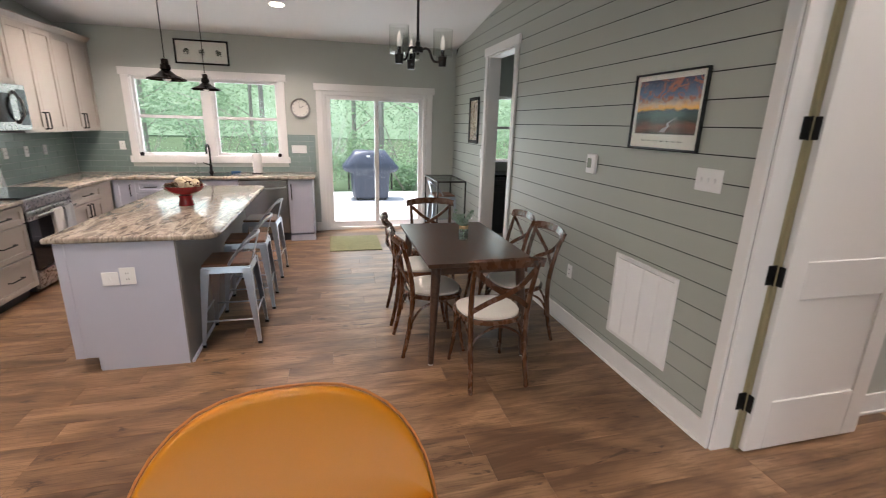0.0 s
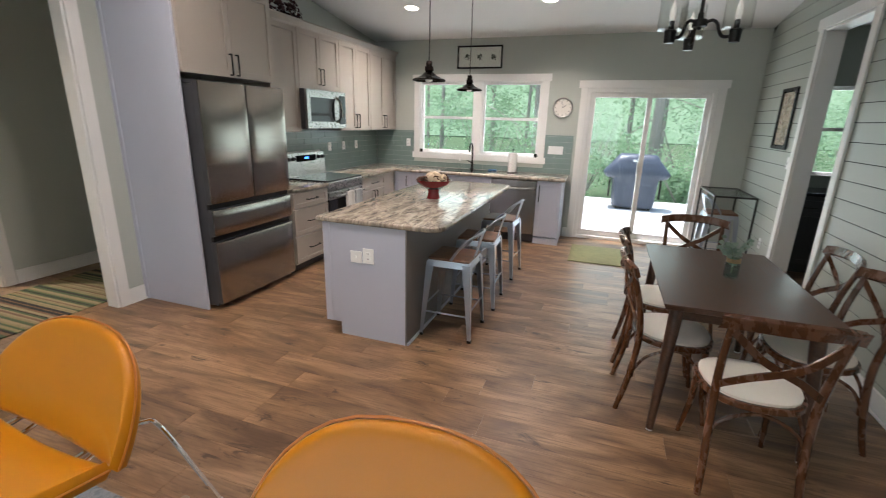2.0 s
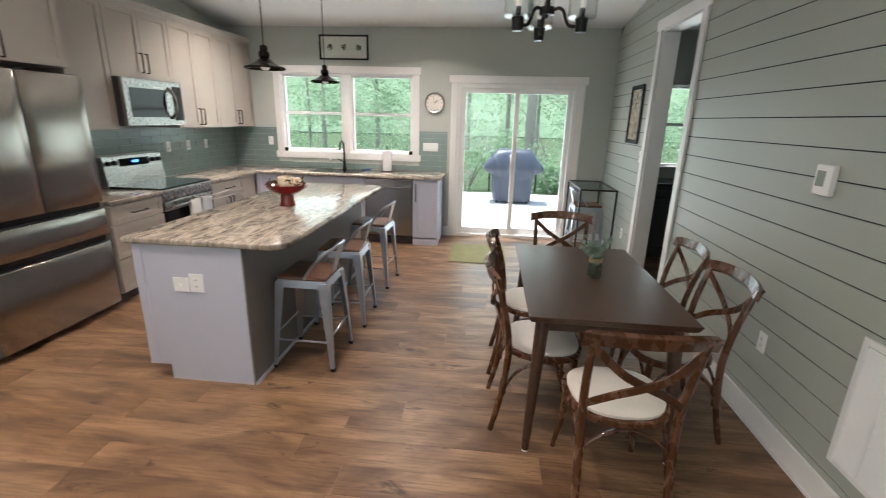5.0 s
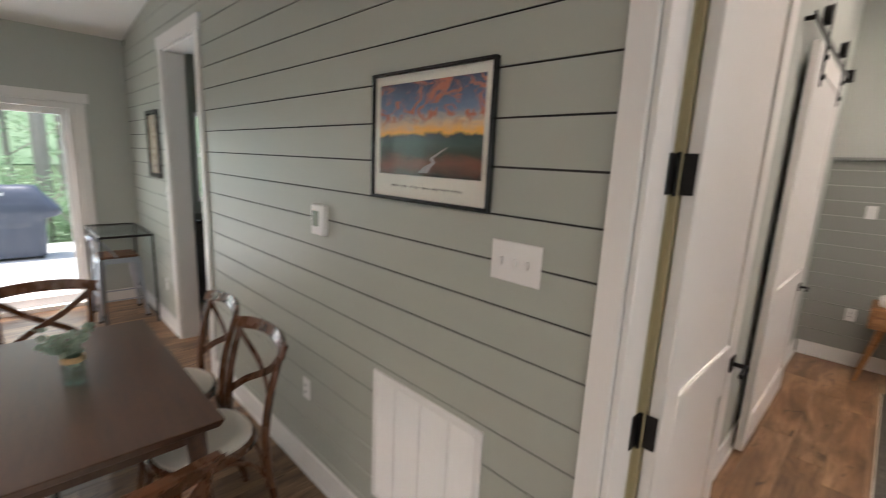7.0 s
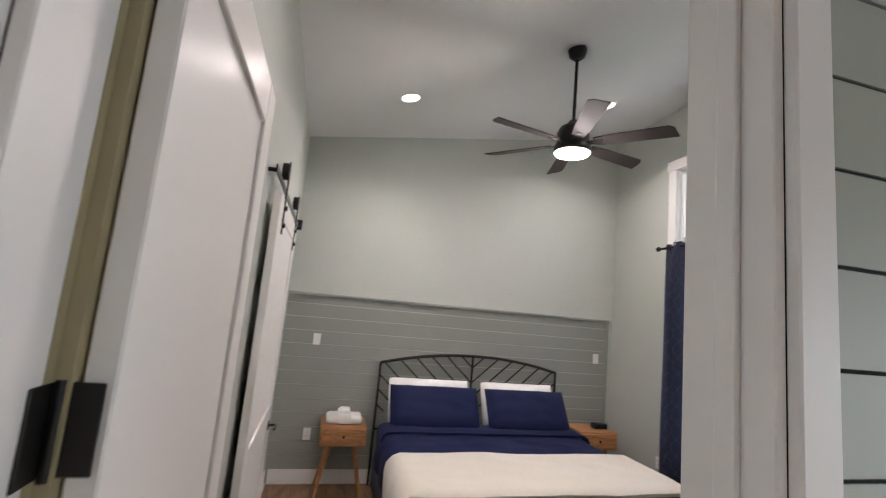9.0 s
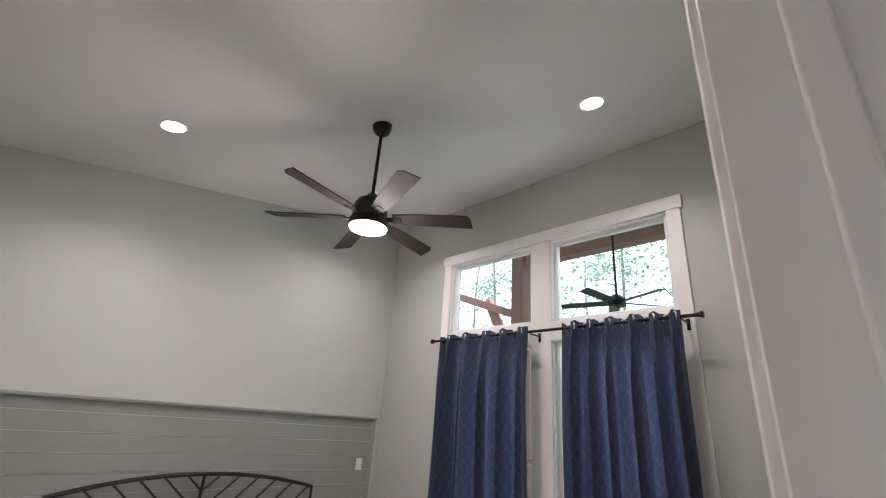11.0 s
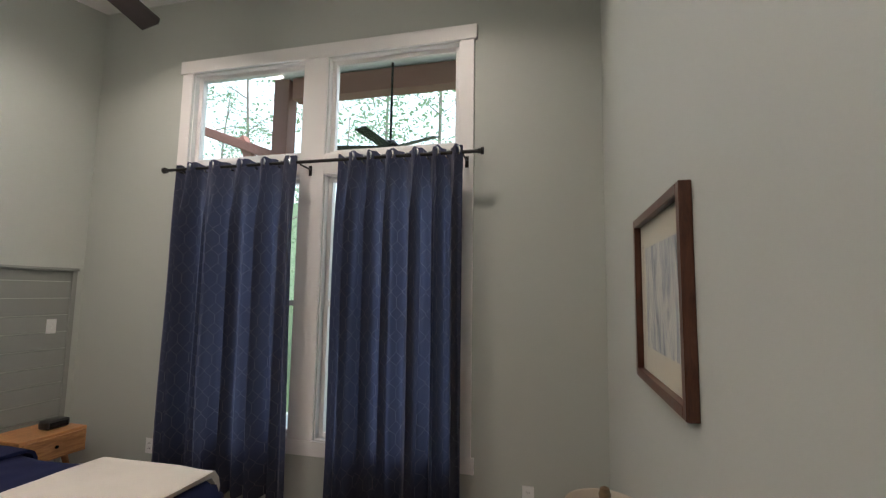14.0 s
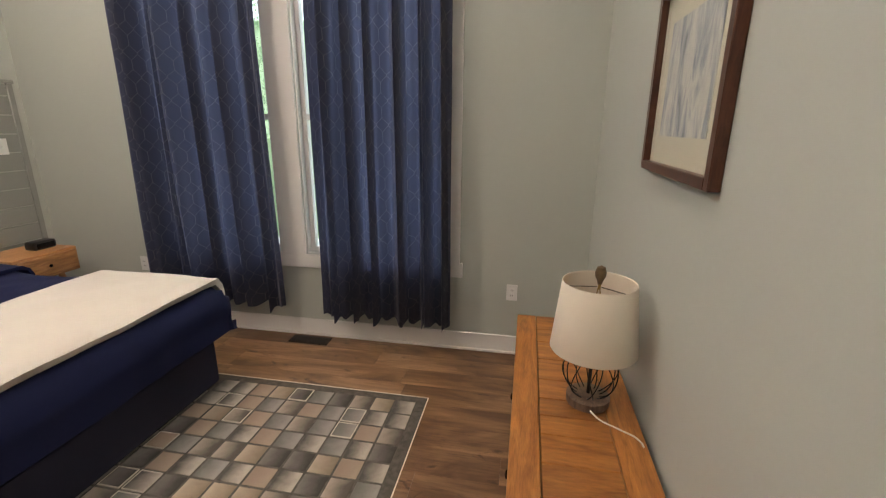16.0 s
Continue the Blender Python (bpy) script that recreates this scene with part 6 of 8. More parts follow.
for sy in (-1, 1):
    boxpart("top_rail", t, BLACKM, -X + 0.01, X - 0.01, sy * Y - 0.01, sy * Y + 0.01, Z - 0.02, Z, 0.002)
boxpart("glass_top", t, glass_mat("grey_glass", (0.82, 0.88, 0.87)), -X + 0.01, X - 0.01, -Y + 0.01, Y - 0.01, Z - 0.012, Z - 0.004, 0)


# ---- seating area ----
def slice_chair():
    """Lounge chair of two leather slices on a chrome frame, facing -y; seat and back meet along x."""
    t = thing("lounge_chair", label="orange tan leather lounge chair of two curved slices", category="lounge chair", group="orange lounge chairs")

    def cushion(name, W, L, rise, lift, thick):
        bm = bmesh.new()
        # half-ellipse from the hinge line, saddle curved
        def place(x, s, up):
            p = s / L
            bend = lift * p * p
            side = rise * (x / W) ** 2
            return Vector((x, s, side + bend + up))
        cols, rows = 24, 12
        def grid(off, shrink):
            g = []
            for i in range(cols + 1):
                x = W * shrink * math.sin(math.pi / 2 * math.sin(math.pi / 2 * (2 * i / cols - 1)))
                h = L * shrink * max(0.0, 1 - abs(x / (W * shrink)) ** 2.7) ** 0.5
                edge = abs(x / (W * shrink))
                g.append([place(x, h * j / rows + (1 - shrink) * 0.05, off * (1 - 0.25 * max(edge, j / rows) ** 5) * (0.55 + 0.45 * min(1, 3 * j / rows))) for j in range(rows + 1)])
            return g
        gt, gb = grid(thick / 2, 0.965), grid(-thick / 2, 0.965)
        V = lambda g: [[bm.verts.new(p) for p in r] for r in g]
        vt, vb = V(gt), V(gb)
        for i in range(cols):
            for j in range(rows):
                bm.faces.new((vt[i][j], vt[i + 1][j], vt[i + 1][j + 1], vt[i][j + 1]))
                bm.faces.new((vb[i][j + 1], vb[i + 1][j + 1], vb[i + 1][j], vb[i][j]))
        gm = grid(0.0, 1.0)
        rim_t = [vt[i][rows] for i in range(cols + 1)] + [vt[i][0] for i in range(cols, -1, -1)]
        rim_b = [vb[i][rows] for i in range(cols + 1)] + [vb[i][0] for i in range(cols, -1, -1)]
        rim_m = [bm.verts.new(gm[i][rows]) for i in range(cols + 1)] + [bm.verts.new(gm[i][0] - Vector((0, 0.012, 0))) for i in range(cols, -1, -1)]
        n = len(rim_t)
        for k in range(n):
            for a, b in ((rim_t, rim_m), (rim_m, rim_b)):
                try:
                    bm.faces.new((a[k], a[(k + 1) % n], b[(k + 1) % n], b[k]))
                except ValueError:
                    pass
        bmesh.ops.remove_doubles(bm, verts=bm.verts[:], dist=0.0006)
        line = [v.co.copy() for v in rim_m if v.is_valid]
        return bm, line

    def rounded_off(ob):
        ob.data.set_sharp_from_angle(angle=radians(180))
        sub = ob.modifiers.new("soft_edges", "SUBSURF")
        sub.levels = sub.render_levels = 2

    bm, line = cushion("back", 0.46, 0.428, 0.05, 0.03, 0.085)
    m = pose(0, 0.035, 0.43, 58)
    rounded_off(part("backrest", bm, ORANGE, t, soft=True, m=m))
    k = bmesh.new()
    tube(k, line[:25], 0.005, 6)
    part("piping", k, SEAM, t, soft=True, m=m)
    bm, line = cushion("seat", 0.45, 0.43, 0.05, -0.08, 0.09)
    m = pose(0, -0.035, 0.42, 8, 0, 180)
    rounded_off(part("seat", bm, ORANGE, t, soft=True, m=m))
    k = bmesh.new()
    tube(k, line[:25], 0.005, 6)
    part("piping", k, SEAM, t, soft=True, m=m)
    for s in (-1, 1):
        k = bmesh.new()
        tube(k, curve([(s * 0.2, 0.14, 0.4), (s * 0.24, 0.22, 0.42), (s * 0.3, 0.25, 0.38), (s * 0.46, 0.34, 0.012)], 6), 0.0095, 8)
        part("leg", k, CHROME, t, "chrome tube leg", soft=True)
        k = bmesh.new()
        tube(k, curve([(s * 0.2, 0.14, 0.4), (s * 0.2, -0.1, 0.34), (s * 0.24, -0.32, 0.26), (s * 0.4, -0.42, 0.012)], 6), 0.0095, 8)
        part("leg", k, CHROME, t, "chrome tube leg", soft=True)
        for p in ((s * 0.46, 0.34, 0.012), (s * 0.4, -0.42, 0.012)):
            k = bmesh.new()
            bmesh.ops.create_uvsphere(k, u_segments=10, v_segments=6, radius=0.0135)
            part("foot", k, CHROME, t, soft=True, m=Matrix.Translation(p))
        k = bmesh.new()
        tube(k, [(s * 0.22, 0.06, 0.43), (s * 0.22, -0.07, 0.415)], 0.011, 8)
        part("hinge_bar", k, CHROME, t, soft=True)
    k = bmesh.new()
    tube(k, [(-0.2, 0.14, 0.4), (0.2, 0.14, 0.4)], 0.0095, 8)
    part("cross_bar", k, CHROME, t, soft=True)
    return t


proto = slice_chair()
proto.matrix_basis = pose(-1.93, 2.03, 0, 0, 0, -4)
copy_thing(proto, pose(-0.44, 1.93, 0, 0, 0, 3))

t = thing("side_table", (-1.17, 1.80, 0), label="round side table topped with sliced wood discs", category="side table")
bm = bmesh.new()
lathe(bm, [(0.001, 0.0), (0.17, 0.0), (0.23, 0.12), (0.245, 0.25), (0.24, 0.385), (0.001, 0.386)], 36)
part("drum", bm, mat("dark_wicker", (0.05, 0.04, 0.032), 0.8, fine=60, bump=0.8), t, soft=True)
disc = mat("pale_wood_disc", (0.25, 0.205, 0.145), 0.45, vary=0.3, scale=18, fine=120)
me = None
for i in range(-8, 9):
    for j in range(-9, 10):
        x, y = (i + 0.5 * (j % 2)) * 0.036, j * 0.0312
        if math.hypot(x, y) < 0.235:
            if me is None:
                k = bmesh.new()
                lathe(k, [(0.001, 0.0), (0.0145, 0.0), (0.016, 0.006), (0.016, 0.014), (0.0145, 0.017), (0.001, 0.0165)], 12)
                first = part("wood_disc", k, disc, t, soft=True, m=pose(x, y, 0.386))
                me = first.data
            else:
                ob = new("wood_disc", me)
                ob.parent = t
                ob.matrix_basis = pose(x, y, 0.386)

t = thing("ottoman", (-3.2, 2.12, 0), label="round dark grey pouf with a taupe top", category="ottoman")
bm = bmesh.new()
lathe(bm, [(0.001, 0.0), (0.27, 0.0), (0.3, 0.03), (0.315, 0.15), (0.31, 0.33), (0.3, 0.36)], 40)
part("body", bm, carpet_mat("grey_felt", [(0.3, (0.07, 0.066, 0.06)), (0.7, (0.15, 0.14, 0.13))], 7), t, soft=True)
bm = bmesh.new()
lathe(bm, [(0.3, 0.36), (0.305, 0.375), (0.295, 0.395), (0.2, 0.41), (0.001, 0.413)], 40)
part("top", bm, carpet_mat("taupe_fabric", [(0.3, (0.3, 0.26, 0.215)), (0.7, (0.42, 0.37, 0.31))], 6), t, "taupe fabric top", soft=True)
solid("living_rug", rbox(-3.4, -0.9, -0.9, 2.2, 0.0, 0.012, 0.004), carpet_mat("grey_woven_rug", [(0.35, (0.13, 0.15, 0.18)), (0.5, (0.32, 0.33, 0.35)), (0.62, (0.2, 0.22, 0.25))], 26), "grey blue woven rug under the lounge chairs", "rug", kind="thing")

# hall runner: woven stripes, and the bathroom beyond
t = thing("hall_runner", label="striped woven hall rug in green, tan and black", category="rug")
cols = [(0.022, 0.02, 0.017), (0.3, 0.23, 0.13), (0.07, 0.1, 0.045), (0.17, 0.1, 0.055), (0.24, 0.2, 0.1)]
ms = [mat("runner_stripe", c, 0.95, vary=0.3, scale=20, fine=300, bump=0.6) for c in cols]
rnd = random.Random(3)
y = 2.62
i = 0
while y < 4.3:
    w = rnd.choice((0.012, 0.016, 0.022, 0.03))
    boxpart("stripe", t, ms[(i * 2 + rnd.randint(0, 1)) % 5], -5.0, -4.05, y, y + w - 0.001, 0.0, 0.009, 0.002)
    y += w
    i += 1
t = thing("bathroom_vanity", label="white bathroom vanity with granite top and black pulls", category="vanity")
WV = mat("white_vanity_paint", (0.74, 0.72, 0.62), 0.4, vary=0.03)
boxpart("body", t, WV, -6.9, -5.6, 3.64, 4.23, 0.1, 0.83, 0.002)
slabv = part("vanity_top", rbox(-6.95, -5.55, 3.6, 4.235, 0.832, 0.865, 0.006), GRANITE, t)
for k_ in range(2):
    x0 = -6.9 + 0.44 * k_
    shaker(t, "x", 3.64, -1, x0, x0 + 0.44, 0.12, 0.81, WV, handle=(x0 + (0.4 if k_ == 0 else 0.04), 0.62, 0.12))
for z0, z1 in ((0.12, 0.36), (0.37, 0.59), (0.6, 0.81)):
    shaker(t, "x", 3.64, -1, -6.02, -5.6, z0, z1, WV, "drawer", 0.04, (-5.81, (z0 + z1) / 2, -0.1))
t = thing("bath_towels", (-6.15, 3.86, 0.866), label="folded white towels on the vanity", category="towel")
for z in (0.0, 0.055):
    part("towel", rbox(-0.14, 0.14, -0.1, 0.1, z, z + 0.053, 0.02, 3), WHITEC, t, soft=True)
t = thing("shower_curtain", label="white shower curtain on a dark rod", category="shower curtain")
k = bmesh.new()
sheet(k, 60, 6, lambda u, v: (-7.0 + 0.03 * math.sin(u * 60), 2.7 + u * 1.25, 0.15 + 1.95 * v))
thicken(k, 0.003)
part("curtain", k, WHITEC, t, soft=True)
k = bmesh.new()
tube(k, [(-7.0, 1.63, 2.13), (-7.0, 4.23, 2.13)], 0.012, 8)
part("rod", k, BLACKM, t, soft=True)
# added fill that brightens the bathroom; no fixture is known there
lamp = new("bathroom_fill", bpy.data.lights.new("bathroom_fill", "AREA"))
lamp.data.shape, lamp.data.size, lamp.data.energy, lamp.data.color = "DISK", 0.3, 40, (1.0, 0.88, 0.7)
lamp.matrix_world = look((-6.3, 2.9, 2.72), (-6.3, 2.9, 0))

# pantry counter seen through the second doorway
t = thing("pantry_cabinet", label="dark base cabinet under the pantry window", category="cabinet")
boxpart("body", t, DARKSIDE, BED_X + 0.1, 3.9, 7.3, BACK_Y - 0.01, 0, 0.9, 0.003)
shaker(t, "x", 7.3, -1, BED_X + 0.1, 2.5, 0.68, 0.85, DARKSIDE, "drawer", 0.04, (2.2, 0.77, -0.14))
shaker(t, "x", 7.3, -1, BED_X + 0.1, 2.5, 0.1, 0.67, DARKSIDE, handle=(2.45, 0.55, 0.14))
boxpart("counter", t, BLACKG, BED_X + 0.06, 3.95, 7.26, BACK_Y - 0.005, 0.902, 0.94, 0.005)


# ---- bedroom ----
t = thing("bed_frame", (0, 0, 0), label="black metal bed frame with an arched headboard", category="bed frame")
HBX, HY0, HY1 = 6.04, -0.60, 1.46
mid = (HY0 + HY1) / 2
half = (HY1 - HY0) / 2


def arch(y):
    return 1.225 + 0.13 * (1 - ((y - mid) / half) ** 2)


for y in (HY0, HY1, mid):
    k = bmesh.new()
    tube(k, [(HBX, y, 0.0 if y != mid else 0.5), (HBX, y, arch(y))], 0.013, 8)
    part("post", k, BLACKM, t, soft=True)
k = bmesh.new()
tube(k, [(HBX, HY0 + (HY1 - HY0) * i / 30, arch(HY0 + (HY1 - HY0) * i / 30)) for i in range(31)], 0.016, 8)
part("top_bar", k, BLACKM, t, soft=True)
for z in (0.55,):
    k = bmesh.new()
    tube(k, [(HBX, HY0, z), (HBX, HY1, z)], 0.01, 8)
    part("cross_bar", k, BLACKM, t, soft=True)
for s in (-1, 1):
    for i in range(9):
        # slanting bars that fan from the middle post out to the arch
        y1 = mid + s * (0.14 + 0.17 * i)
        z0 = 0.62 - 0.0 * i
        rise_ = 0.9
        ys = mid + s * max(0.0, (0.14 + 0.17 * i) - 0.55)
        zs = arch(min(max(y1, HY0), HY1)) - ((y1 - ys) * s) * rise_
        if abs(y1 - mid) > half:
            over = abs(y1 - mid) - half
            y1 = mid + s * half
            z1 = arch(y1) - over * rise_
        else:
            z1 = arch(y1)
        if z1 - 0.56 < 0.05:
            continue
        if zs < 0.56:
            ys += s * (0.56 - zs) / rise_
            zs = 0.56
        k = bmesh.new()
        tube(k, [(HBX, ys, zs), (HBX, y1, z1)], 0.0085, 6)
        part("slant_bar", k, BLACKM, t, soft=True)
for y in (HY0 + 0.08, HY1 - 0.08):
    boxpart("side_rail", t, BLACKM, 4.2, HBX, y - 0.015, y + 0.015, 0.16, 0.2)
    for x in (4.25, 5.2):
        boxpart("leg", t, BLACKM, x - 0.015, x + 0.015, y - 0.015, y + 0.015, 0.0, 0.16)

BX0, BX1, BY0, BY1 = 4.06, 5.99, -0.62, 1.46
t = thing("box_spring", label="box spring in a fitted navy skirt", category="box spring")
part("cover", rbox(BX0 + 0.01, BX1, BY0 + 0.02, BY1 - 0.02, 0.13, 0.36, 0.025, 3), NAVYD, t, soft=True)
part("skirt", rbox(BX0, BX1 - 0.01, BY0 + 0.01, BY1 - 0.01, 0.03, 0.3, 0.012, 2), NAVYD, t, soft=True)
t = thing("mattress", label="white mattress with fitted sheet", category="mattress")
part("body", rbox(BX0 + 0.03, BX1 + 0.01, BY0 + 0.05, BY1 - 0.05, 0.36, 0.63, 0.05, 4), WHITEC, t, soft=True)


def draped(name, x0, x1, y0, y1, top, drop, material, label, category, foot=True, seed=1, wrinkle=0.012, th=0.02, fdrop=None, r=0.06):
    """A bed cover: flat over the top, rounded over sides and foot, hanging with soft folds."""
    bm = bmesh.new()
    rn = random.Random(seed)
    nx, ny = 44, 64
    wy = (y1 - y0)
    lx = (x1 - x0)
    tot_y = wy + 2 * drop
    fd = drop if fdrop is None else fdrop
    tot_x = lx + (fd if foot else 0)
    def bend(d):
        """From run past the edge to (out, down)."""
        if d <= 0:
            return 0.0, 0.0
        if d < r * 1.57:
            a = d / r
            return r * math.sin(a), r * (1 - math.cos(a))
        return r, r + d - r * 1.57
    def f(u, v):
        sx = u * tot_x - (fd if foot else 0)
        sy = v * tot_y - drop
        dx, dy = max(-sx, 0), max(-sy, sy - wy, 0)
        ox, dzx = bend(-sx) if foot else (0, 0)
        oy, dzy = (bend(-sy) if sy < 0 else bend(sy - wy) if sy > wy else (0, 0))
        flare = 0.08 * min(dx, dy)
        ox, oy = ox + flare, oy + flare
        x = x0 + max(sx, 0) - ox
        y = y0 + min(max(sy, 0), wy) + (-oy if sy < 0 else oy)
        z = top - max(dzx, dzy)
        n1 = noise.noise(Vector((sx * 2.3, sy * 2.1, seed)))
        n2 = noise.noise(Vector((sx * 7, sy * 6, seed + 9)))
        w = wrinkle * (n1 + 0.4 * n2)
        hang = max(dzx, dzy)
        if hang > 0.05:
            fold = 0.012 * math.sin((sx if dzy > dzx else sy) * 17 + 4 * n1) * min(1, hang * 4)
            if dzy >= dzx:
                y += (-1 if sy < 0 else 1) * (fold + abs(w) * 0.5)
            else:
                crease = noise.noise(Vector((sx * 13, sy * 1.7 + 0.6 * n1, seed + 4)))
                x -= fold * 0.5 + abs(w) * 0.5 + (0.016 * crease if th < 0.03 else 0.0)
        else:
            z += w
        return (x, y, z)
    sheet(bm, nx, ny, f)
    thicken(bm, -th)
    return tagged(part(name, bm, material, soft=True), label, category)


draped("duvet", 4.08, 5.52, -0.53, 1.37, 0.66, 0.34, NAVY, "navy blue duvet spread over the bed", "duvet", True, 2, 0.02, r=0.1)
draped("duvet_fold", 5.36, 5.66, -0.57, 1.40, 0.69, 0.2, NAVY, "turned back fold of the navy duvet", "duvet", False, 5, 0.01)
draped("fleece_throw", 4.06, 4.74, -0.56, 1.40, 0.69, 0.4, FLEECE, "cream fleece throw laid across the bed's foot", "blanket", True, 3, 0.012, 0.04, 0.055, 0.09)


def pillow(name, w, h, th, material, place, tilt, rz, label, flange=0.0, seed=0):
    bm = bmesh.new()
    n = 22
    def f(s):
        def g(u, v):
            a, b = 2 * u - 1, 2 * v - 1
            e = max(0.0, (1 - abs(a) ** 3.2)) ** 0.55 * max(0.0, (1 - abs(b) ** 3.2)) ** 0.55
            p = 1 - 0.07 * (abs(a) ** 2) * (1 - abs(b)) - 0.0
            q = 1 - 0.09 * (abs(b) ** 2) * (1 - abs(a))
            wr = 0.012 * noise.noise(Vector((u * 5, v * 5, seed)))
            return (a * w / 2 * q, b * h / 2 * p, s * (th / 2 * e + 0.004) + wr * e)
        return g
    sheet(bm, n, n, f(1))
    sheet(bm, n, n, f(-1))
    bmesh.ops.remove_doubles(bm, verts=bm.verts[:], dist=0.009)
    ob = part(name, bm, material, soft=True)
    ob.matrix_basis = Matrix.Translation(place) @ Euler((0, 0, radians(rz))).to_matrix().to_4x4() @ Matrix.Rotation(radians(tilt), 4, "X") 
    return tagged(ob, label, "pillow", "pillows on the bed")


for y, s in ((0.93, 1), (-0.08, 2)):
    pillow("white_pillow", 0.86, 0.48, 0.18, WHITEC, (5.88, y, 0.87), 68, -90, "white bed pillow leaning on the headboard", seed=s)
    pillow("navy_pillow", 0.92, 0.46, 0.19, NAVY, (5.68, y - 0.02, 0.855), 58, -90, "navy blue pillow leaning on the white one", seed=s + 5)


def nightstand(y0, y1, name="nightstand"):
    t = thing(name, (5.86, (y0 + y1) / 2, 0), label="mango wood nightstand with one drawer and splayed legs", category="nightstand", group="nightstands")
    w = (y1 - y0) / 2
    boxpart("body", t, MANGO, -0.19, 0.185, -w, w, 0.48, 0.665, 0.006)
    d = boxpart("drawer", t, MANGO, -0.204, -0.19, -w + 0.02, w - 0.02, 0.5, 0.645, 0.004)
    k = bmesh.new()
    lathe(k, [(0.001, 0.018), (0.011, 0.016), (0.012, 0.008), (0.006, 0.0)], 12)
    part("knob", k, BRONZE, d, m=pose(-0.204, 0, 0.572, 0, -90), soft=True)
    for sx in (-1, 1):
        for sy in (-1, 1):
            k = bmesh.new()
            tube(k, [(sx * 0.17, sy * (w - 0.0), 0), (sx * 0.11, sy * (w - 0.1), 0.48)], [0.012, 0.022], 10)
            part("leg", k, MANGO, t, soft=True)
    return t


nightstand(1.57, 2.0)
nightstand(-1.2, -0.74)
t = thing("towel_stack", (5.84, 1.79, 0.666), label="folded white towels on the nightstand", category="towel")
part("towel", rbox(-0.12, 0.12, -0.17, 0.17, 0.0, 0.075, 0.03, 4), WHITEC, t, soft=True)
part("hand_towel", rbox(-0.135, 0.1, -0.06, 0.065, 0.075, 0.105, 0.014, 3), WHITEC, t, soft=True)
part("towel_drape", rbox(-0.138, -0.122, -0.06, 0.065, 0.01, 0.09, 0.006, 2), WHITEC, t, soft=True)
part("washcloth", rbox(-0.08, 0.05, -0.05, 0.05, 0.105, 0.135, 0.014, 3), WHITEC, t, soft=True)
t = thing("clock_radio", (5.83, -1.07, 0.666), label="small black clock radio on the nightstand", category="clock radio")
k = rbox(-0.05, 0.05, -0.085, 0.085, 0, 0.065, 0.018, 3)
part("case", k, mat("black_plastic", (0.012, 0.012, 0.013), 0.35), t, soft=True)
part("screen", rbox(-0.052, -0.048, -0.065, 0.065, 0.012, 0.05, 0.001, 1), BLACKG, t)
for y, z, nm, s in ((2.14, 1.42, "light_switch", 1), (-1.158, 1.415, "light_switch", 1)):
    plate(nm, "y", HEAD_X - 0.012, -1, y, z, 0.075, 0.118, "white switch plate on the wainscot", 1)
plate("outlet", "y", HEAD_X - 0.012, -1, 2.123, 0.475, 0.075, 0.118, "white outlet beside the nightstand", 0, 2)
plate("outlet", "x", WIN_Y, 1, 2.286, 0.465, 0.075, 0.118, "white outlet on the window wall", 0, 2)
plate("outlet", "x", WIN_Y, 1, 5.25, 0.49, 0.075, 0.118, "white outlet by the curtain", 0, 2)

# rug of woven squares
t = thing("bedroom_rug", label="grey and beige rug patterned with small squares", category="rug")
RX0, RX1, RY0, RY1 = 2.74, 5.55, -0.71, 1.82
boxpart("ground", t, carpet_mat("rug_charcoal", [(0.3, (0.045, 0.042, 0.036)), (0.7, (0.13, 0.12, 0.1))], 30), RX0, RX1, RY0, RY1, 0.0, 0.008, 0.003)
for x0, x1, y0, y1 in ((RX0 - 0.006, RX0, RY0, RY1), (RX0 - 0.006, RX1, RY0 - 0.006, RY0), (RX0 - 0.006, RX1, RY1, RY1 + 0.006)):
    boxpart("binding", t, LINEN, x0, x1, y0, y1, 0.0, 0.008, 0.002)


def rug_square(name, dark, light, way):
    """Tufted square that fades from dark to light across its width."""
    m, nt, b = blank("rug_square_" + name)
    co = nt.nodes.new("ShaderNodeTexCoord")
    sp = nt.nodes.new("ShaderNodeSeparateXYZ")
    nt.links.new(co.outputs["Object"], sp.inputs[0])
    mr = nt.nodes.new("ShaderNodeMapRange")
    lo, hi = (0.0, 0.12) if way > 0 else (0.12, 0.0)
    mr.inputs["From Min"].default_value, mr.inputs["From Max"].default_value = lo, hi
    nt.links.new(sp.outputs["X"], mr.inputs["Value"])
    ad = nt.nodes.new("ShaderNodeMath")
    ad.operation = "MULTIPLY_ADD"
    ad.inputs[1].default_value = 0.7
    nt.links.new(_noise(nt, 14, 4, None, 0.6, 0.4, True), ad.inputs[0])
    sb = nt.nodes.new("ShaderNodeMath")
    sb.operation = "SUBTRACT"
    sb.inputs[1].default_value = 0.35
    nt.links.new(mr.outputs[0], ad.inputs[2])
    nt.links.new(ad.outputs[0], sb.inputs[0])
    nt.links.new(_ramp(nt, sb.outputs[0], [(0.1, dark), (0.55, tuple((p + q) / 2 for p, q in zip(dark, light))), (0.95, light)]), b.inputs["Base Color"])
    b.inputs["Roughness"].default_value = 0.95
    _bump(nt, b, _noise(nt, 350, 2), 0.5, 0.003)
    return m


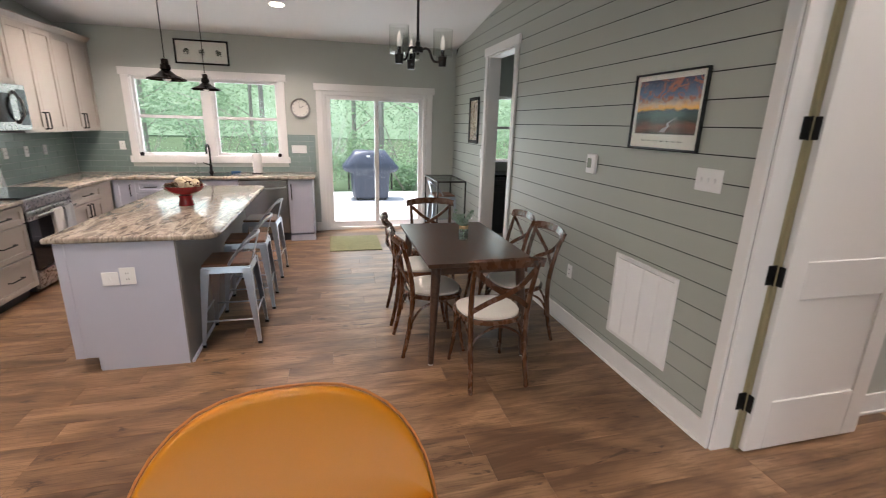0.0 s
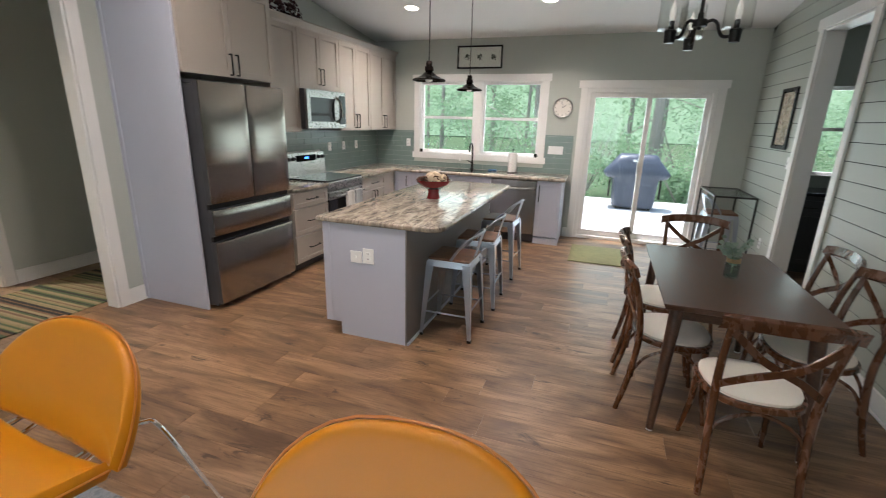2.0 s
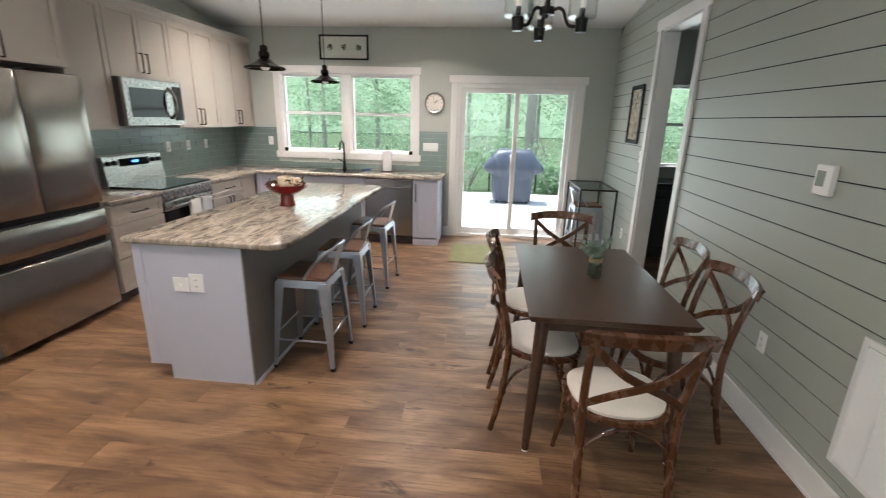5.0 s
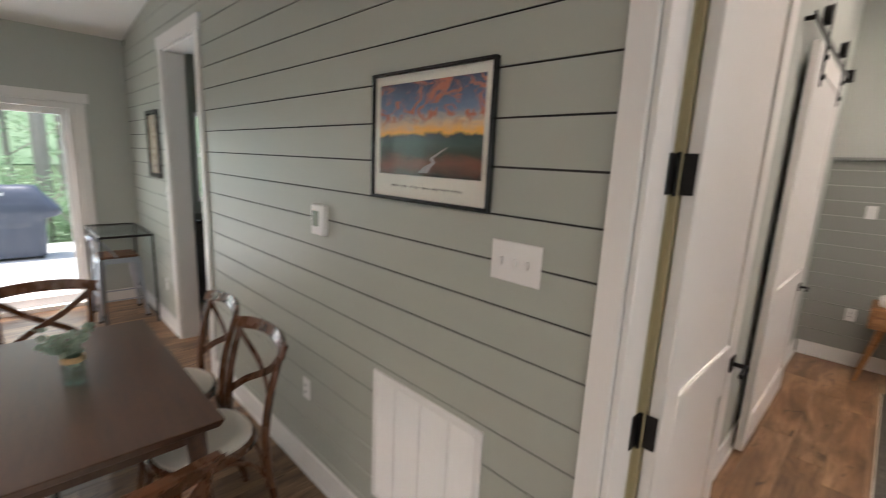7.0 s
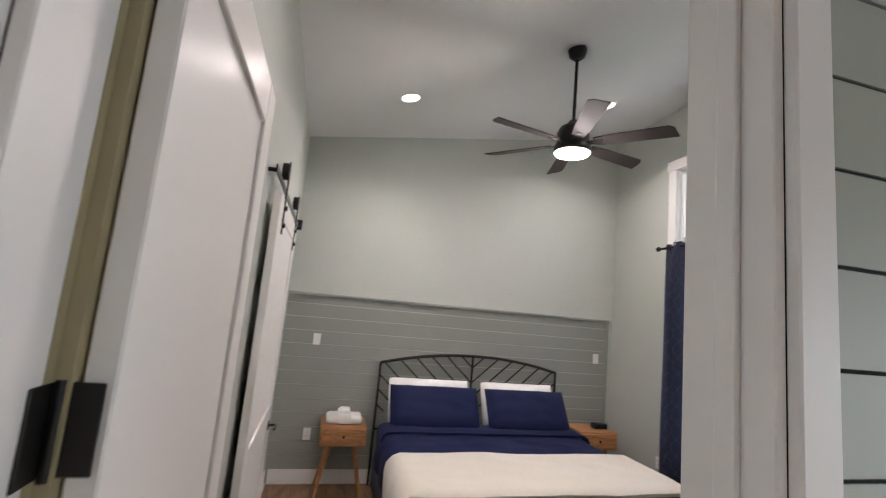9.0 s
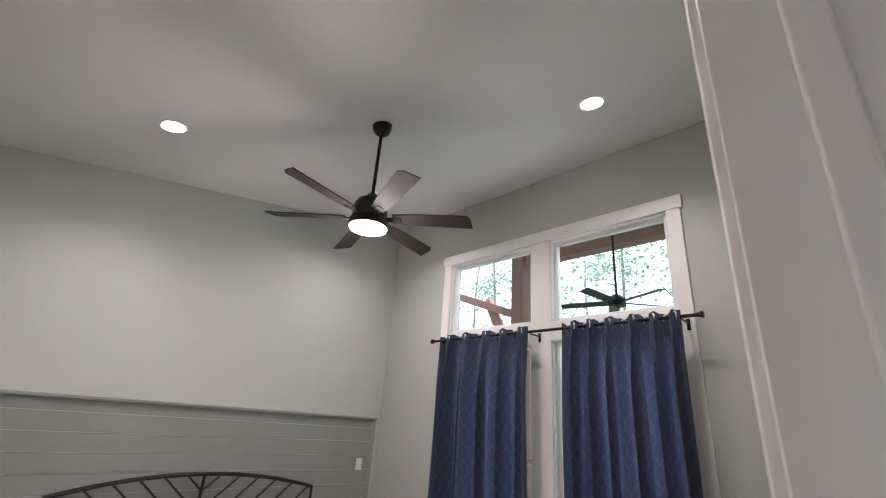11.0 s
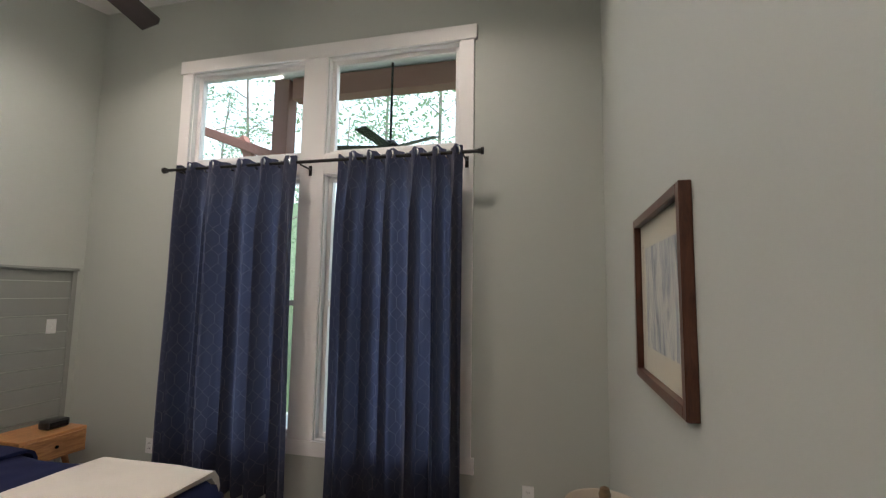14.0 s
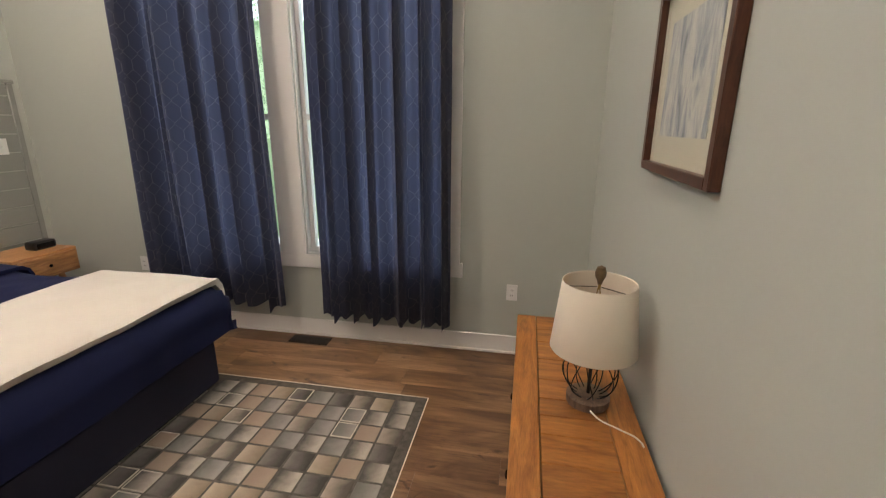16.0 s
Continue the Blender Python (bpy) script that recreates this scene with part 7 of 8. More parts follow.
tones = [rug_square(*v) for v in (("sand", (0.22, 0.175, 0.125), (0.4, 0.33, 0.245), 1), ("taupe", (0.09, 0.08, 0.066), (0.36, 0.31, 0.25), 1), ("stone", (0.13, 0.125, 0.115), (0.29, 0.275, 0.25), -1), ("smoke", (0.05, 0.045, 0.04), (0.17, 0.155, 0.14), 1), ("blush", (0.26, 0.2, 0.15), (0.34, 0.265, 0.2), -1), ("ash", (0.07, 0.067, 0.06), (0.44, 0.39, 0.33), -1))]
PALE = carpet_mat("rug_outline", [(0.3, (0.42, 0.38, 0.31)), (0.7, (0.62, 0.57, 0.48))], 30)
rim = None
rnd = random.Random(12)
step = 0.128
meshes = {}
k = 0
for i in range(int((RX1 - RX0 - 0.12) / step)):
    for j in range(int((RY1 - RY0 - 0.1) / step)):
        x, y = RX0 + 0.06 + i * step, RY0 + 0.06 + j * step
        if x > 4.3 and -0.5 < y < 1.3:
            continue
        tone = rnd.choice((0, 1, 1, 2, 2, 3, 4, 5, 5))
        if tone not in meshes:
            bm = bmesh.new()
            hexa(bm, [(0, 0, 0), (0.116, 0, 0), (0.116, 0.116, 0), (0, 0.116, 0), (0.003, 0.003, 0.003), (0.113, 0.003, 0.003), (0.113, 0.113, 0.003), (0.003, 0.113, 0.003)])
            ob = part("square", bm, tones[tone], t)
            meshes[tone] = ob.data
        else:
            ob = new("square", meshes[tone])
            ob.parent = t
        ob.matrix_basis = pose(x, y, 0.008)
        if rnd.random() < 0.2:
            if rim is None:
                bm = bmesh.new()
                for p0, p1, q0, q1 in ((0, 0.116, 0, 0.005), (0, 0.116, 0.111, 0.116), (0, 0.005, 0.005, 0.111), (0.111, 0.116, 0.005, 0.111)):
                    hexa(bm, [(p0, q0, 0), (p1, q0, 0), (p1, q1, 0), (p0, q1, 0), (p0, q0, 0.0045), (p1, q0, 0.0045), (p1, q1, 0.0045), (p0, q1, 0.0045)])
                edge = part("outline", bm, PALE, t)
                rim = edge.data
            else:
                edge = new("outline", rim)
                edge.parent = t
            edge.matrix_basis = pose(x, y, 0.0081)

# curtains on a rod
t = thing("curtain_rod", label="black curtain rod with brackets across the windows", category="curtain rod")
k = bmesh.new()
tube(k, [(2.6, -1.22, 2.677), (5.11, -1.22, 2.677)], 0.0125, 10)
part("rod", k, BLACKM, t, soft=True)
for x, s in ((2.6, -1), (5.11, 1)):
    k = bmesh.new()
    lathe(k, [(0.001, 0), (0.016, 0), (0.016, 0.02), (0.024, 0.024), (0.024, 0.04), (0.001, 0.042)], 16)
    part("finial", k, BLACKM, t, soft=True, m=pose(x, -1.22, 2.677, 0, 90 * s))
for x in (2.7, 3.92, 5.0):
    k = bmesh.new()
    tube(k, [(x, WIN_Y + 0.02, 2.66), (x, -1.22, 2.66)], 0.007, 6)
    box(k, x - 0.012, x + 0.012, WIN_Y + 0.02, WIN_Y + 0.024, 2.61, 2.69)
    part("bracket", k, BLACKM, t)


def curtain_mat():
    """Navy cloth with a thin pale trellis."""
    m, nt, b = blank("navy_trellis_curtain")
    co = nt.nodes.new("ShaderNodeUVMap")
    sp = nt.nodes.new("ShaderNodeSeparateXYZ")
    nt.links.new(co.outputs["UV"], sp.inputs[0])

    def op(kind, a, b_=None):
        n = nt.nodes.new("ShaderNodeMath")
        n.operation = kind
        for i, v in enumerate((a, b_)):
            if v is None:
                continue
            if hasattr(v, "is_linked"):
                nt.links.new(v, n.inputs[i])
            else:
                n.inputs[i].default_value = v
        return n.outputs[0]
    p, q = 0.1, 0.15
    tri = op("PINGPONG", sp.outputs["Y"], q / 2)
    zig = op("MULTIPLY", op("MINIMUM", op("MAXIMUM", op("SUBTRACT", tri, 0.03), 0.0), 0.04), p / 2 / 0.04)
    d1 = op("ABSOLUTE", op("SUBTRACT", op("PINGPONG", op("ADD", sp.outputs["X"], 5.0), p / 2), op("MULTIPLY", zig, 1.0)))
    line = op("LESS_THAN", d1, 0.0019)
    fine = _noise(nt, 300, 2)
    base = _mix(nt, fine, (0.008, 0.0085, 0.014), (0.022, 0.024, 0.037))
    nt.links.new(_mix(nt, line, base, (0.17, 0.17, 0.175)), b.inputs["Base Color"])
    b.inputs["Roughness"].default_value = 0.75
    b.inputs["Sheen Weight"].default_value = 0.15
    _bump(nt, b, fine, 0.2, 0.001)
    tl = nt.nodes.new("ShaderNodeBsdfTranslucent")
    tl.inputs["Color"].default_value = (0.145, 0.16, 0.29, 1)
    mx = nt.nodes.new("ShaderNodeMixShader")
    mx.inputs["Fac"].default_value = 0.3
    nt.links.new(b.outputs[0], mx.inputs[1])
    nt.links.new(tl.outputs[0], mx.inputs[2])
    nt.links.new(mx.outputs[0], nt.nodes["Material Output"].inputs["Surface"])
    return m


CURT = curtain_mat()


def curtain(name, x0, x1, z0, folds, seed, flare):
    t = thing(name, label="navy trellis grommet curtain hanging to near the floor", category="curtain", group="bedroom curtains")
    rn = random.Random(seed)
    nx, nz = folds * 26, 22
    ph = [rn.uniform(-0.5, 0.5) for _ in range(folds + 2)]
    wide = [rn.uniform(0.45, 1.35) for _ in range(folds + 2)]
    bm = bmesh.new()
    uv = bm.loops.layers.uv.new("UVMap")
    top = 2.715
    def f(u, v):
        k = u * folds
        i = int(min(k, folds - 1e-6))
        w_ = wide[i] + (wide[i + 1] - wide[i]) * (k - i)
        hang = min(1.0, v * 5)
        amp = 0.07 * (0.7 + 0.4 * w_) * (0.6 + 0.4 * hang)
        # broad folds from ring to ring, with smaller ones that open and close lower down
        small = 0.42 * hang * math.sin(5.1 * math.pi * k + seed + 3 * u + 1.2 * noise.noise(Vector((u * 4, v * 1.6, seed))))
        mid = 0.3 * hang * math.sin(3.3 * math.pi * k + 2 * seed)
        yy = -1.222 + amp * (math.sin(2 * math.pi * k + ph[i] * 0.9 * v) + small + mid) + 0.02 * v * noise.noise(Vector((u * 5, v * 2, seed)))
        bunch = 0.022 * math.sin(9 * u + seed) * math.sin(math.pi * u)
        xx = x0 + (x1 - x0) * (u + 0.02 * hang * math.sin(2 * math.pi * k + 1.2) * math.sin(math.pi * u)) + bunch + 0.01 * v * math.sin(19 * u + seed) + flare * v * (1 - u)
        hem = 0.022 * math.sin(2 * math.pi * k + 0.8) + 0.012 * math.sin(7 * math.pi * k + seed)
        return (xx, yy, top - v * (top - z0) + hem * (0.4 if v < 0.01 else max(0.0, v - 0.9) * 10))
    g = sheet(bm, nx, nz, f)
    run = [0.0]
    for i in range(nx):
        p_, q_ = f(i / nx, 0.5), f((i + 1) / nx, 0.5)
        run.append(run[-1] + math.hypot(q_[0] - p_[0], q_[1] - p_[1]))
    idx = {}
    for i in range(nx + 1):
        for j in range(nz + 1):
            idx[g[i][j]] = (run[i], j / nz * (top - z0))
    for fc in bm.faces:
        for lp in fc.loops:
            lp[uv].uv = idx[lp.vert]
    part("cloth", bm, CURT, t, soft=True)
    for k in range(folds * 2):
        p = f((k + 0.35) / (folds * 2), 0.0)
        r = bmesh.new()
        tube(r, [(0.028 * math.cos(a * math.pi / 10), 0, 0.028 * math.sin(a * math.pi / 10)) for a in range(21)], 0.0065, 6)
        part("grommet", r, CHROME, t, soft=True, m=pose(p[0], p[1] + 0.004, 2.677, 0, 0, 48 if k % 2 else -48))
    return t


curtain("curtain", 3.945, 5.03, 0.28, 5, 1, -0.04)
curtain("curtain", 2.7, 3.615, 0.235, 6, 2, -0.02)

# ceiling fan
t = thing("ceiling_fan", (4.08, 0.47, 0), label="dark bronze six-blade ceiling fan with a lit round light", category="ceiling fan")
zc = bed_roof(0.47)
k = bmesh.new()
lathe(k, [(0.001, zc - 0.085), (0.03, zc - 0.085), (0.06, zc - 0.06), (0.072, zc - 0.015), (0.07, zc + 0.01)], 24)
part("canopy", k, BLACKM, t, soft=True)
k = bmesh.new()
tube(k, [(0, 0, zc - 0.08), (0, 0, 3.33)], 0.0125, 10)
part("downrod", k, BLACKM, t, soft=True)
k = bmesh.new()
lathe(k, [(0.001, 3.34), (0.03, 3.34), (0.05, 3.31), (0.1, 3.28), (0.118, 3.24), (0.12, 3.17), (0.11, 3.14), (0.001, 3.14)], 32)
part("motor", k, BLACKM, t, soft=True)
k = bmesh.new()
lathe(k, [(0.1, 3.14), (0.135, 3.135), (0.14, 3.1), (0.13, 3.085)], 36)
part("light_rim", k, BLACKM, t, soft=True)
k = bmesh.new()
lathe(k, [(0.13, 3.092), (0.125, 3.075), (0.07, 3.062), (0.001, 3.058)], 36)
part("diffuser", k, LIGHTON, t, "lit round light", soft=True)
blade_m = wood("dark_blade_wood", (0.009, 0.0065, 0.0055), (0.022, 0.015, 0.012), 0.75, (1, 10, 10), 4, rnd=False)
for i in range(6):
    a = 60 * i + 42
    k = bmesh.new()
    pts = [(0.16, -0.045), (0.3, -0.058), (0.66, -0.068), (0.69, -0.04), (0.71, 0.066), (0.3, 0.058), (0.16, 0.045)]
    f = k.faces.new([k.verts.new((x, y, 0)) for x, y in pts])
    ex = bmesh.ops.extrude_face_region(k, geom=[f])
    bmesh.ops.translate(k, vec=(0, 0, 0.007), verts=[e for e in ex["geom"] if isinstance(e, bmesh.types.BMVert)])
    m = Matrix.Translation((0, 0, 3.155)) @ Matrix.Rotation(radians(a), 4, "Z") @ Matrix.Rotation(radians(-13), 4, "X")
    b = part("blade", k, blade_m, t, m=m)
    part("blade_arm", rbox(0.08, 0.22, -0.022, 0.022, -0.007, 0.0, 0.002, 1), BLACKM, b)
lamp = new("fan_lamp", bpy.data.lights.new("fan_lamp", "POINT"))
lamp.data.shadow_soft_size, lamp.data.energy, lamp.data.color = 0.1, 15, (1.0, 0.87, 0.72)
lamp.location = (4.08, 0.47, 2.97)
for x, watts in ((2.88, 7), (5.05, 10)):
    for y in (1.58, -0.46):
        can_light(x, y, bed_roof, 0.175, watts=watts)

# picture over the dresser
picture("watercolour_picture", "y", BED_X + 0.013, 1, -0.172, 0.468, 1.448, 2.016, 0.03, FRAMEW, mat("ivory_mount_board", (0.62, 0.58, 0.47), 0.7, vary=0.02),
        art_mat("watercolour_print", [(0.3, (0.16, 0.17, 0.2)), (0.42, (0.32, 0.34, 0.4)), (0.52, (0.5, 0.5, 0.5)), (0.6, (0.62, 0.61, 0.56)), (0.7, (0.38, 0.4, 0.46))], 5, (1, 3.0, 0.7), 1.2), 0.085,
        "pale grey watercolour in a mahogany frame", depth=0.03)

# rustic dresser
t = thing("dresser", label="rustic pine dresser with a framed plank top", category="dresser")
DX0, DX1, DY0, DY1, DZ = BED_X + 0.03, 2.235, -0.63, 0.98, 0.635
boxpart("body", t, RUSTIC, DX0 + 0.01, DX1 - 0.03, DY0 + 0.03, DY1 - 0.03, 0.08, DZ - 0.045, 0.004)
for y in (DY0 + 0.05, DY1 - 0.05):
    for x in (DX0 + 0.04, DX1 - 0.06):
        boxpart("leg", t, RUSTIC, x - 0.03, x + 0.03, y - 0.03, y + 0.03, 0, 0.08)
for k_ in range(3):
    y0 = DY0 + 0.05 + k_ * 0.505
    d = boxpart("drawer", t, RUSTIC, DX1 - 0.03, DX1 - 0.014, y0, y0 + 0.49, 0.12, DZ - 0.08, 0.005)
    k = bmesh.new()
    lathe(k, [(0.001, 0.026), (0.016, 0.022), (0.016, 0.012), (0.007, 0.0)], 12)
    part("knob", k, BRONZE, d, m=pose(DX1 - 0.014, y0 + 0.245, 0.33, 0, 90), soft=True)
for x0, x1 in ((DX1 - 0.095, DX1), (DX0, DX0 + 0.1)):
    k = rbox(0, DY1 - DY0, 0, x1 - x0 - 0.0015, DZ - 0.043, DZ, 0.004, 2)
    part("edge_board", k, RUSTIC, t, m=pose(x1, DY0, 0, 0, 0, 90))
y = DY0
rnd = random.Random(5)
while y < DY1 - 0.02:
    w = min(rnd.choice((0.1, 0.13, 0.16)), DY1 - y)
    part("top_plank", rbox(DX0 + 0.101, DX1 - 0.0965, 0, w - 0.0015, DZ - 0.043, DZ - 0.0015 + rnd.uniform(-0.001, 0), 0.003, 1), RUSTIC, t, m=pose(0, y, 0))
    y += w

# table lamp
t = thing("table_lamp", (1.968, 0.10, DZ), label="cream shade table lamp on a black wire globe base", category="table lamp")
t.scale = (0.94, 0.94, 1.0)
k = bmesh.new()
lathe(k, [(0.001, 0.0), (0.078, 0.0), (0.08, 0.006), (0.08, 0.03), (0.07, 0.034), (0.001, 0.036)], 32)
part("base", k, wood("lamp_base_wood", (0.08, 0.05, 0.035), (0.2, 0.14, 0.1), 0.6, (8, 8, 1), 6, rnd=False), t, "grey-brown wooden disc", soft=True)
for i in range(14):
    for s in (-1, 1):
        k = bmesh.new()
        pts = []
        for j in range(15):
            a = radians(22 + 136 * j / 14)
            ph = 2 * math.pi * i / 14 + s * 0.75 * j / 14
            r = 0.1 * math.sin(a) + 0.002
            pts.append((r * math.cos(ph), r * math.sin(ph), 0.125 - 0.1 * math.cos(a)))
        tube(k, pts, 0.0022, 5)
        if (i + (s > 0)) % 2 == 0:
            part("wire", k, BLACKM, t, soft=True)
        else:
            k.free()
k = bmesh.new()
tube(k, [(0, 0, 0.03), (0, 0, 0.26)], 0.007, 8)
part("stem", k, BLACKM, t, soft=True)
k = bmesh.new()
tube(k, [(0, 0, 0.25), (0, 0, 0.3)], 0.016, 10)
tube(k, curve([(0, 0.02, 0.28), (0, 0.055, 0.34), (0, 0.03, 0.42), (0, 0, 0.435), (0, -0.03, 0.42), (0, -0.055, 0.34), (0, -0.02, 0.28)], 4), 0.0022, 5)
tube(k, [(0, 0, 0.43), (0, 0, 0.455)], 0.005, 8)
part("harp", k, mat("aged_brass", (0.4, 0.28, 0.1), 0.35, 0.9), t, soft=True)
k = bmesh.new()
lathe(k, [(0.008, 0.45), (0.01, 0.46), (0.018, 0.475), (0.02, 0.49), (0.014, 0.508), (0.001, 0.514)], 16)
part("finial", k, mat("carved_finial", (0.17, 0.115, 0.06), 0.45, 0.3, vary=0.4, scale=60, bump=0.5), t, "carved bronze finial", soft=True)
k = bmesh.new()
lathe(k, [(0.155, 0.212), (0.156, 0.214), (0.129, 0.455), (0.128, 0.457), (0.126, 0.455), (0.152, 0.214), (0.155, 0.212)], 48)
sh = part("shade", k, LINEN, t, "cream linen drum shade", soft=True)
k = bmesh.new()
for i in range(3):
    a = radians(120 * i + 15)
    tube(k, [(0.01 * math.cos(a), 0.01 * math.sin(a), 0.44), (0.128 * math.cos(a), 0.128 * math.sin(a), 0.445)], 0.0015, 5)
part("spider", k, BRONZE, sh)
k = bmesh.new()
tube(k, curve([(0.0, 0.08, 0.012), (-0.03, 0.12, 0.006), (-0.09, 0.16, 0.005), (-0.14, 0.2, 0.005), (-0.155, 0.24, -0.02), (-0.156, 0.26, -0.2)], 6), 0.003, 6)
part("cord", k, PLASTIC, t, "white power cord", soft=True)

# floor register
t = thing("floor_register", label="dark bronze floor register near the window wall", category="vent grille")
boxpart("frame", t, BRONZE, 3.63, 3.94, -1.335, -1.22, 0.0, 0.006, 0.002)
for i in range(14):
    boxpart("slat", t, BLACKM, 3.65 + i * 0.02, 3.658 + i * 0.02, -1.315, -1.24, 0.006, 0.0085, 0)


# ---- outdoors ----
solid("ground", rbox(-400, 400, -400, 400, -0.6, -0.45, 0), GRASS, "leafy forest ground", "ground")
solid("patio", rbox(-3.2, 3.2, BACK_Y + 0.16, 12.6, -0.45, -0.09, 0.01), CONC, "pale concrete patio behind the house", "patio")
# woods sheets glow by themselves in place of daylight on leaves
t = thing("backdrop_back", label="glowing sheet of far green woods behind the patio", category="backdrop", kind="structure")
k = bmesh.new()
sheet(k, 24, 4, lambda u, v: (-62 + 124 * u, 50 + 14 * math.sin(math.pi * u), -2 + 32 * v))
part("glowing_woods", k, WOODS, t)
t = thing("backdrop_front", label="glowing sheet of far green woods in front of the porch", category="backdrop", kind="structure")
k = bmesh.new()
sheet(k, 24, 4, lambda u, v: (-58 + 124 * u, -52 - 10 * math.sin(math.pi * u), -2 + 17 * v))
part("glowing_woods", k, WOODS, t)
# added emissive sheet that brightens the sky behind the bedroom windows
t = thing("backdrop_sky", label="glowing white sheet in place of bright sky beyond the porch", category="backdrop", kind="structure")
k = bmesh.new()
sheet(k, 24, 6, lambda u, v: (-90 + 190 * u, -66 - 14 * math.sin(math.pi * u), 8 + 90 * v))
part("sky_glow_sheet", k, glow("sky_glow", (0.86, 0.94, 1.0), 0.75), t)


def leaf_cloud(bm, c, r, n, rn, size):
    """Loose leaves scattered through a rough blob, with gaps."""
    for _ in range(n):
        d = Vector((rn.gauss(0, 1), rn.gauss(0, 1), rn.gauss(0, 1)))
        d = d.normalized() * rn.random() ** 0.5
        p = Vector(c) + Vector((d.x * r[0], d.y * r[1], d.z * r[2]))
        if noise.noise(p * 1.1) < -0.15:
            continue
        u = Vector((rn.gauss(0, 1), rn.gauss(0, 1), rn.gauss(0, 0.6))).normalized()
        w = u.orthogonal().normalized()
        s = size * rn.uniform(0.5, 1.3)
        bm.faces.new([bm.verts.new(p + q) for q in (u * s, w * s * 0.5, -u * s, -w * s * 0.5)])


def tree(name, x, y, h, r, seed, crown=None, leaves=700, size=0.12):
    rn = random.Random(seed)
    t = thing(name, (x, y, -0.45), label="tall slender forest tree with light green leaves", category="tree", group="forest trees")
    bend = rn.uniform(-0.3, 0.3)
    bm = bmesh.new()
    pts = [(bend * (i / 8) ** 2, 0.1 * math.sin(i + seed), h * i / 8) for i in range(9)]
    tube(bm, pts, [r * (1 - 0.75 * i / 8) for i in range(9)], 8)
    lv = bmesh.new()
    crown = crown or 0.35
    for i in range(9):
        z = h * (crown + (1 - crown) * i / 9)
        a = rn.uniform(0, 6.28)
        ln = h * 0.16 * (1.15 - 0.6 * i / 9) * rn.uniform(0.7, 1.3)
        p0 = Vector((bend * (z / h) ** 2, 0, z))
        p1 = p0 + Vector((math.cos(a) * ln, math.sin(a) * ln, ln * 0.45))
        tube(bm, [p0, (p0 + p1) / 2 + Vector((0, 0, 0.06 * ln)), p1], [r * 0.28, r * 0.18, r * 0.05], 5)
        leaf_cloud(lv, p1, (ln * 0.75, ln * 0.75, ln * 0.5), leaves // 9, rn, size)
    part("trunk", bm, BARK, t, soft=True)
    part("crown", lv, LEAF, t)


def bush(x, y, w, h, seed, n=3000, size=0.05):
    rn = random.Random(seed)
    t = thing("bush", (x, y, -0.45), label="bright green undergrowth bush at the patio's edge", category="bush", group="undergrowth")
    bm = bmesh.new()
    for i in range(7):
        a = rn.uniform(0, 6.28)
        tube(bm, [(0, 0, 0), (0.3 * w * math.cos(a), 0.3 * w * math.sin(a), h * 0.5), (0.5 * w * math.cos(a), 0.5 * w * math.sin(a), h * 0.85)], [0.02, 0.012, 0.004], 5)
    part("stems", bm, BARK, t)
    lv = bmesh.new()
    for i in range(9):
        leaf_cloud(lv, (rn.uniform(-0.5, 0.5) * w, rn.uniform(-0.4, 0.4) * w, h * rn.uniform(0.15, 0.85)), (0.36 * w, 0.36 * w, 0.3 * h), n // 9, rn, size)
    part("leaves", lv, LEAF, t)


rnd = random.Random(21)
for i, (x, y, w, h) in enumerate(((-7.4, 15.2, 2.4, 2.6), (-5.4, 14.6, 2.2, 2.2), (-3.6, 15.4, 2.4, 2.9), (-1.9, 14.4, 2.0, 2.2), (-0.5, 15.0, 2.2, 2.8), (0.9, 14.6, 2.0, 1.9), (2.2, 15.1, 2.3, 2.7), (3.9, 14.7, 2.2, 2.3), (5.6, 15.6, 2.6, 2.8), (-2.7, 13.4, 1.3, 1.1), (-0.9, 13.3, 1.2, 1.2), (1.9, 13.4, 1.4, 1.3), (3.1, 13.6, 1.3, 1.2), (-6.3, 13.7, 1.6, 1.4), (7.4, 13.0, 2.6, 2.8), (4.9, 12.4, 1.8, 2.0))):
    bush(x, y, w, h, 40 + i)
for i in range(15):
    x = -13 + 26 * ((i * 7) % 15) / 15 + rnd.uniform(-0.5, 0.5)
    tree("pine_tree", x, rnd.uniform(17, 30), rnd.uniform(11, 17), rnd.uniform(0.07, 0.15), 100 + i, 0.1, 5200, 0.085)
tree("pine_tree", 1.35, 16.6, 14, 0.17, 77, 0.3, 1800, 0.09)
for i in range(15):
    tree("pine_tree", 3 + 17 * ((i * 4) % 15) / 15 + rnd.uniform(-0.5, 0.5), rnd.uniform(-16, -7), rnd.uniform(9, 14), rnd.uniform(0.05, 0.1), 200 + i, 0.15, 2000, 0.065)

# covered grill on the patio
t = thing("covered_grill", (0.62, 11.45, -0.09), label="gas grill under a slate blue fitted cover", category="grill")
k = bmesh.new()
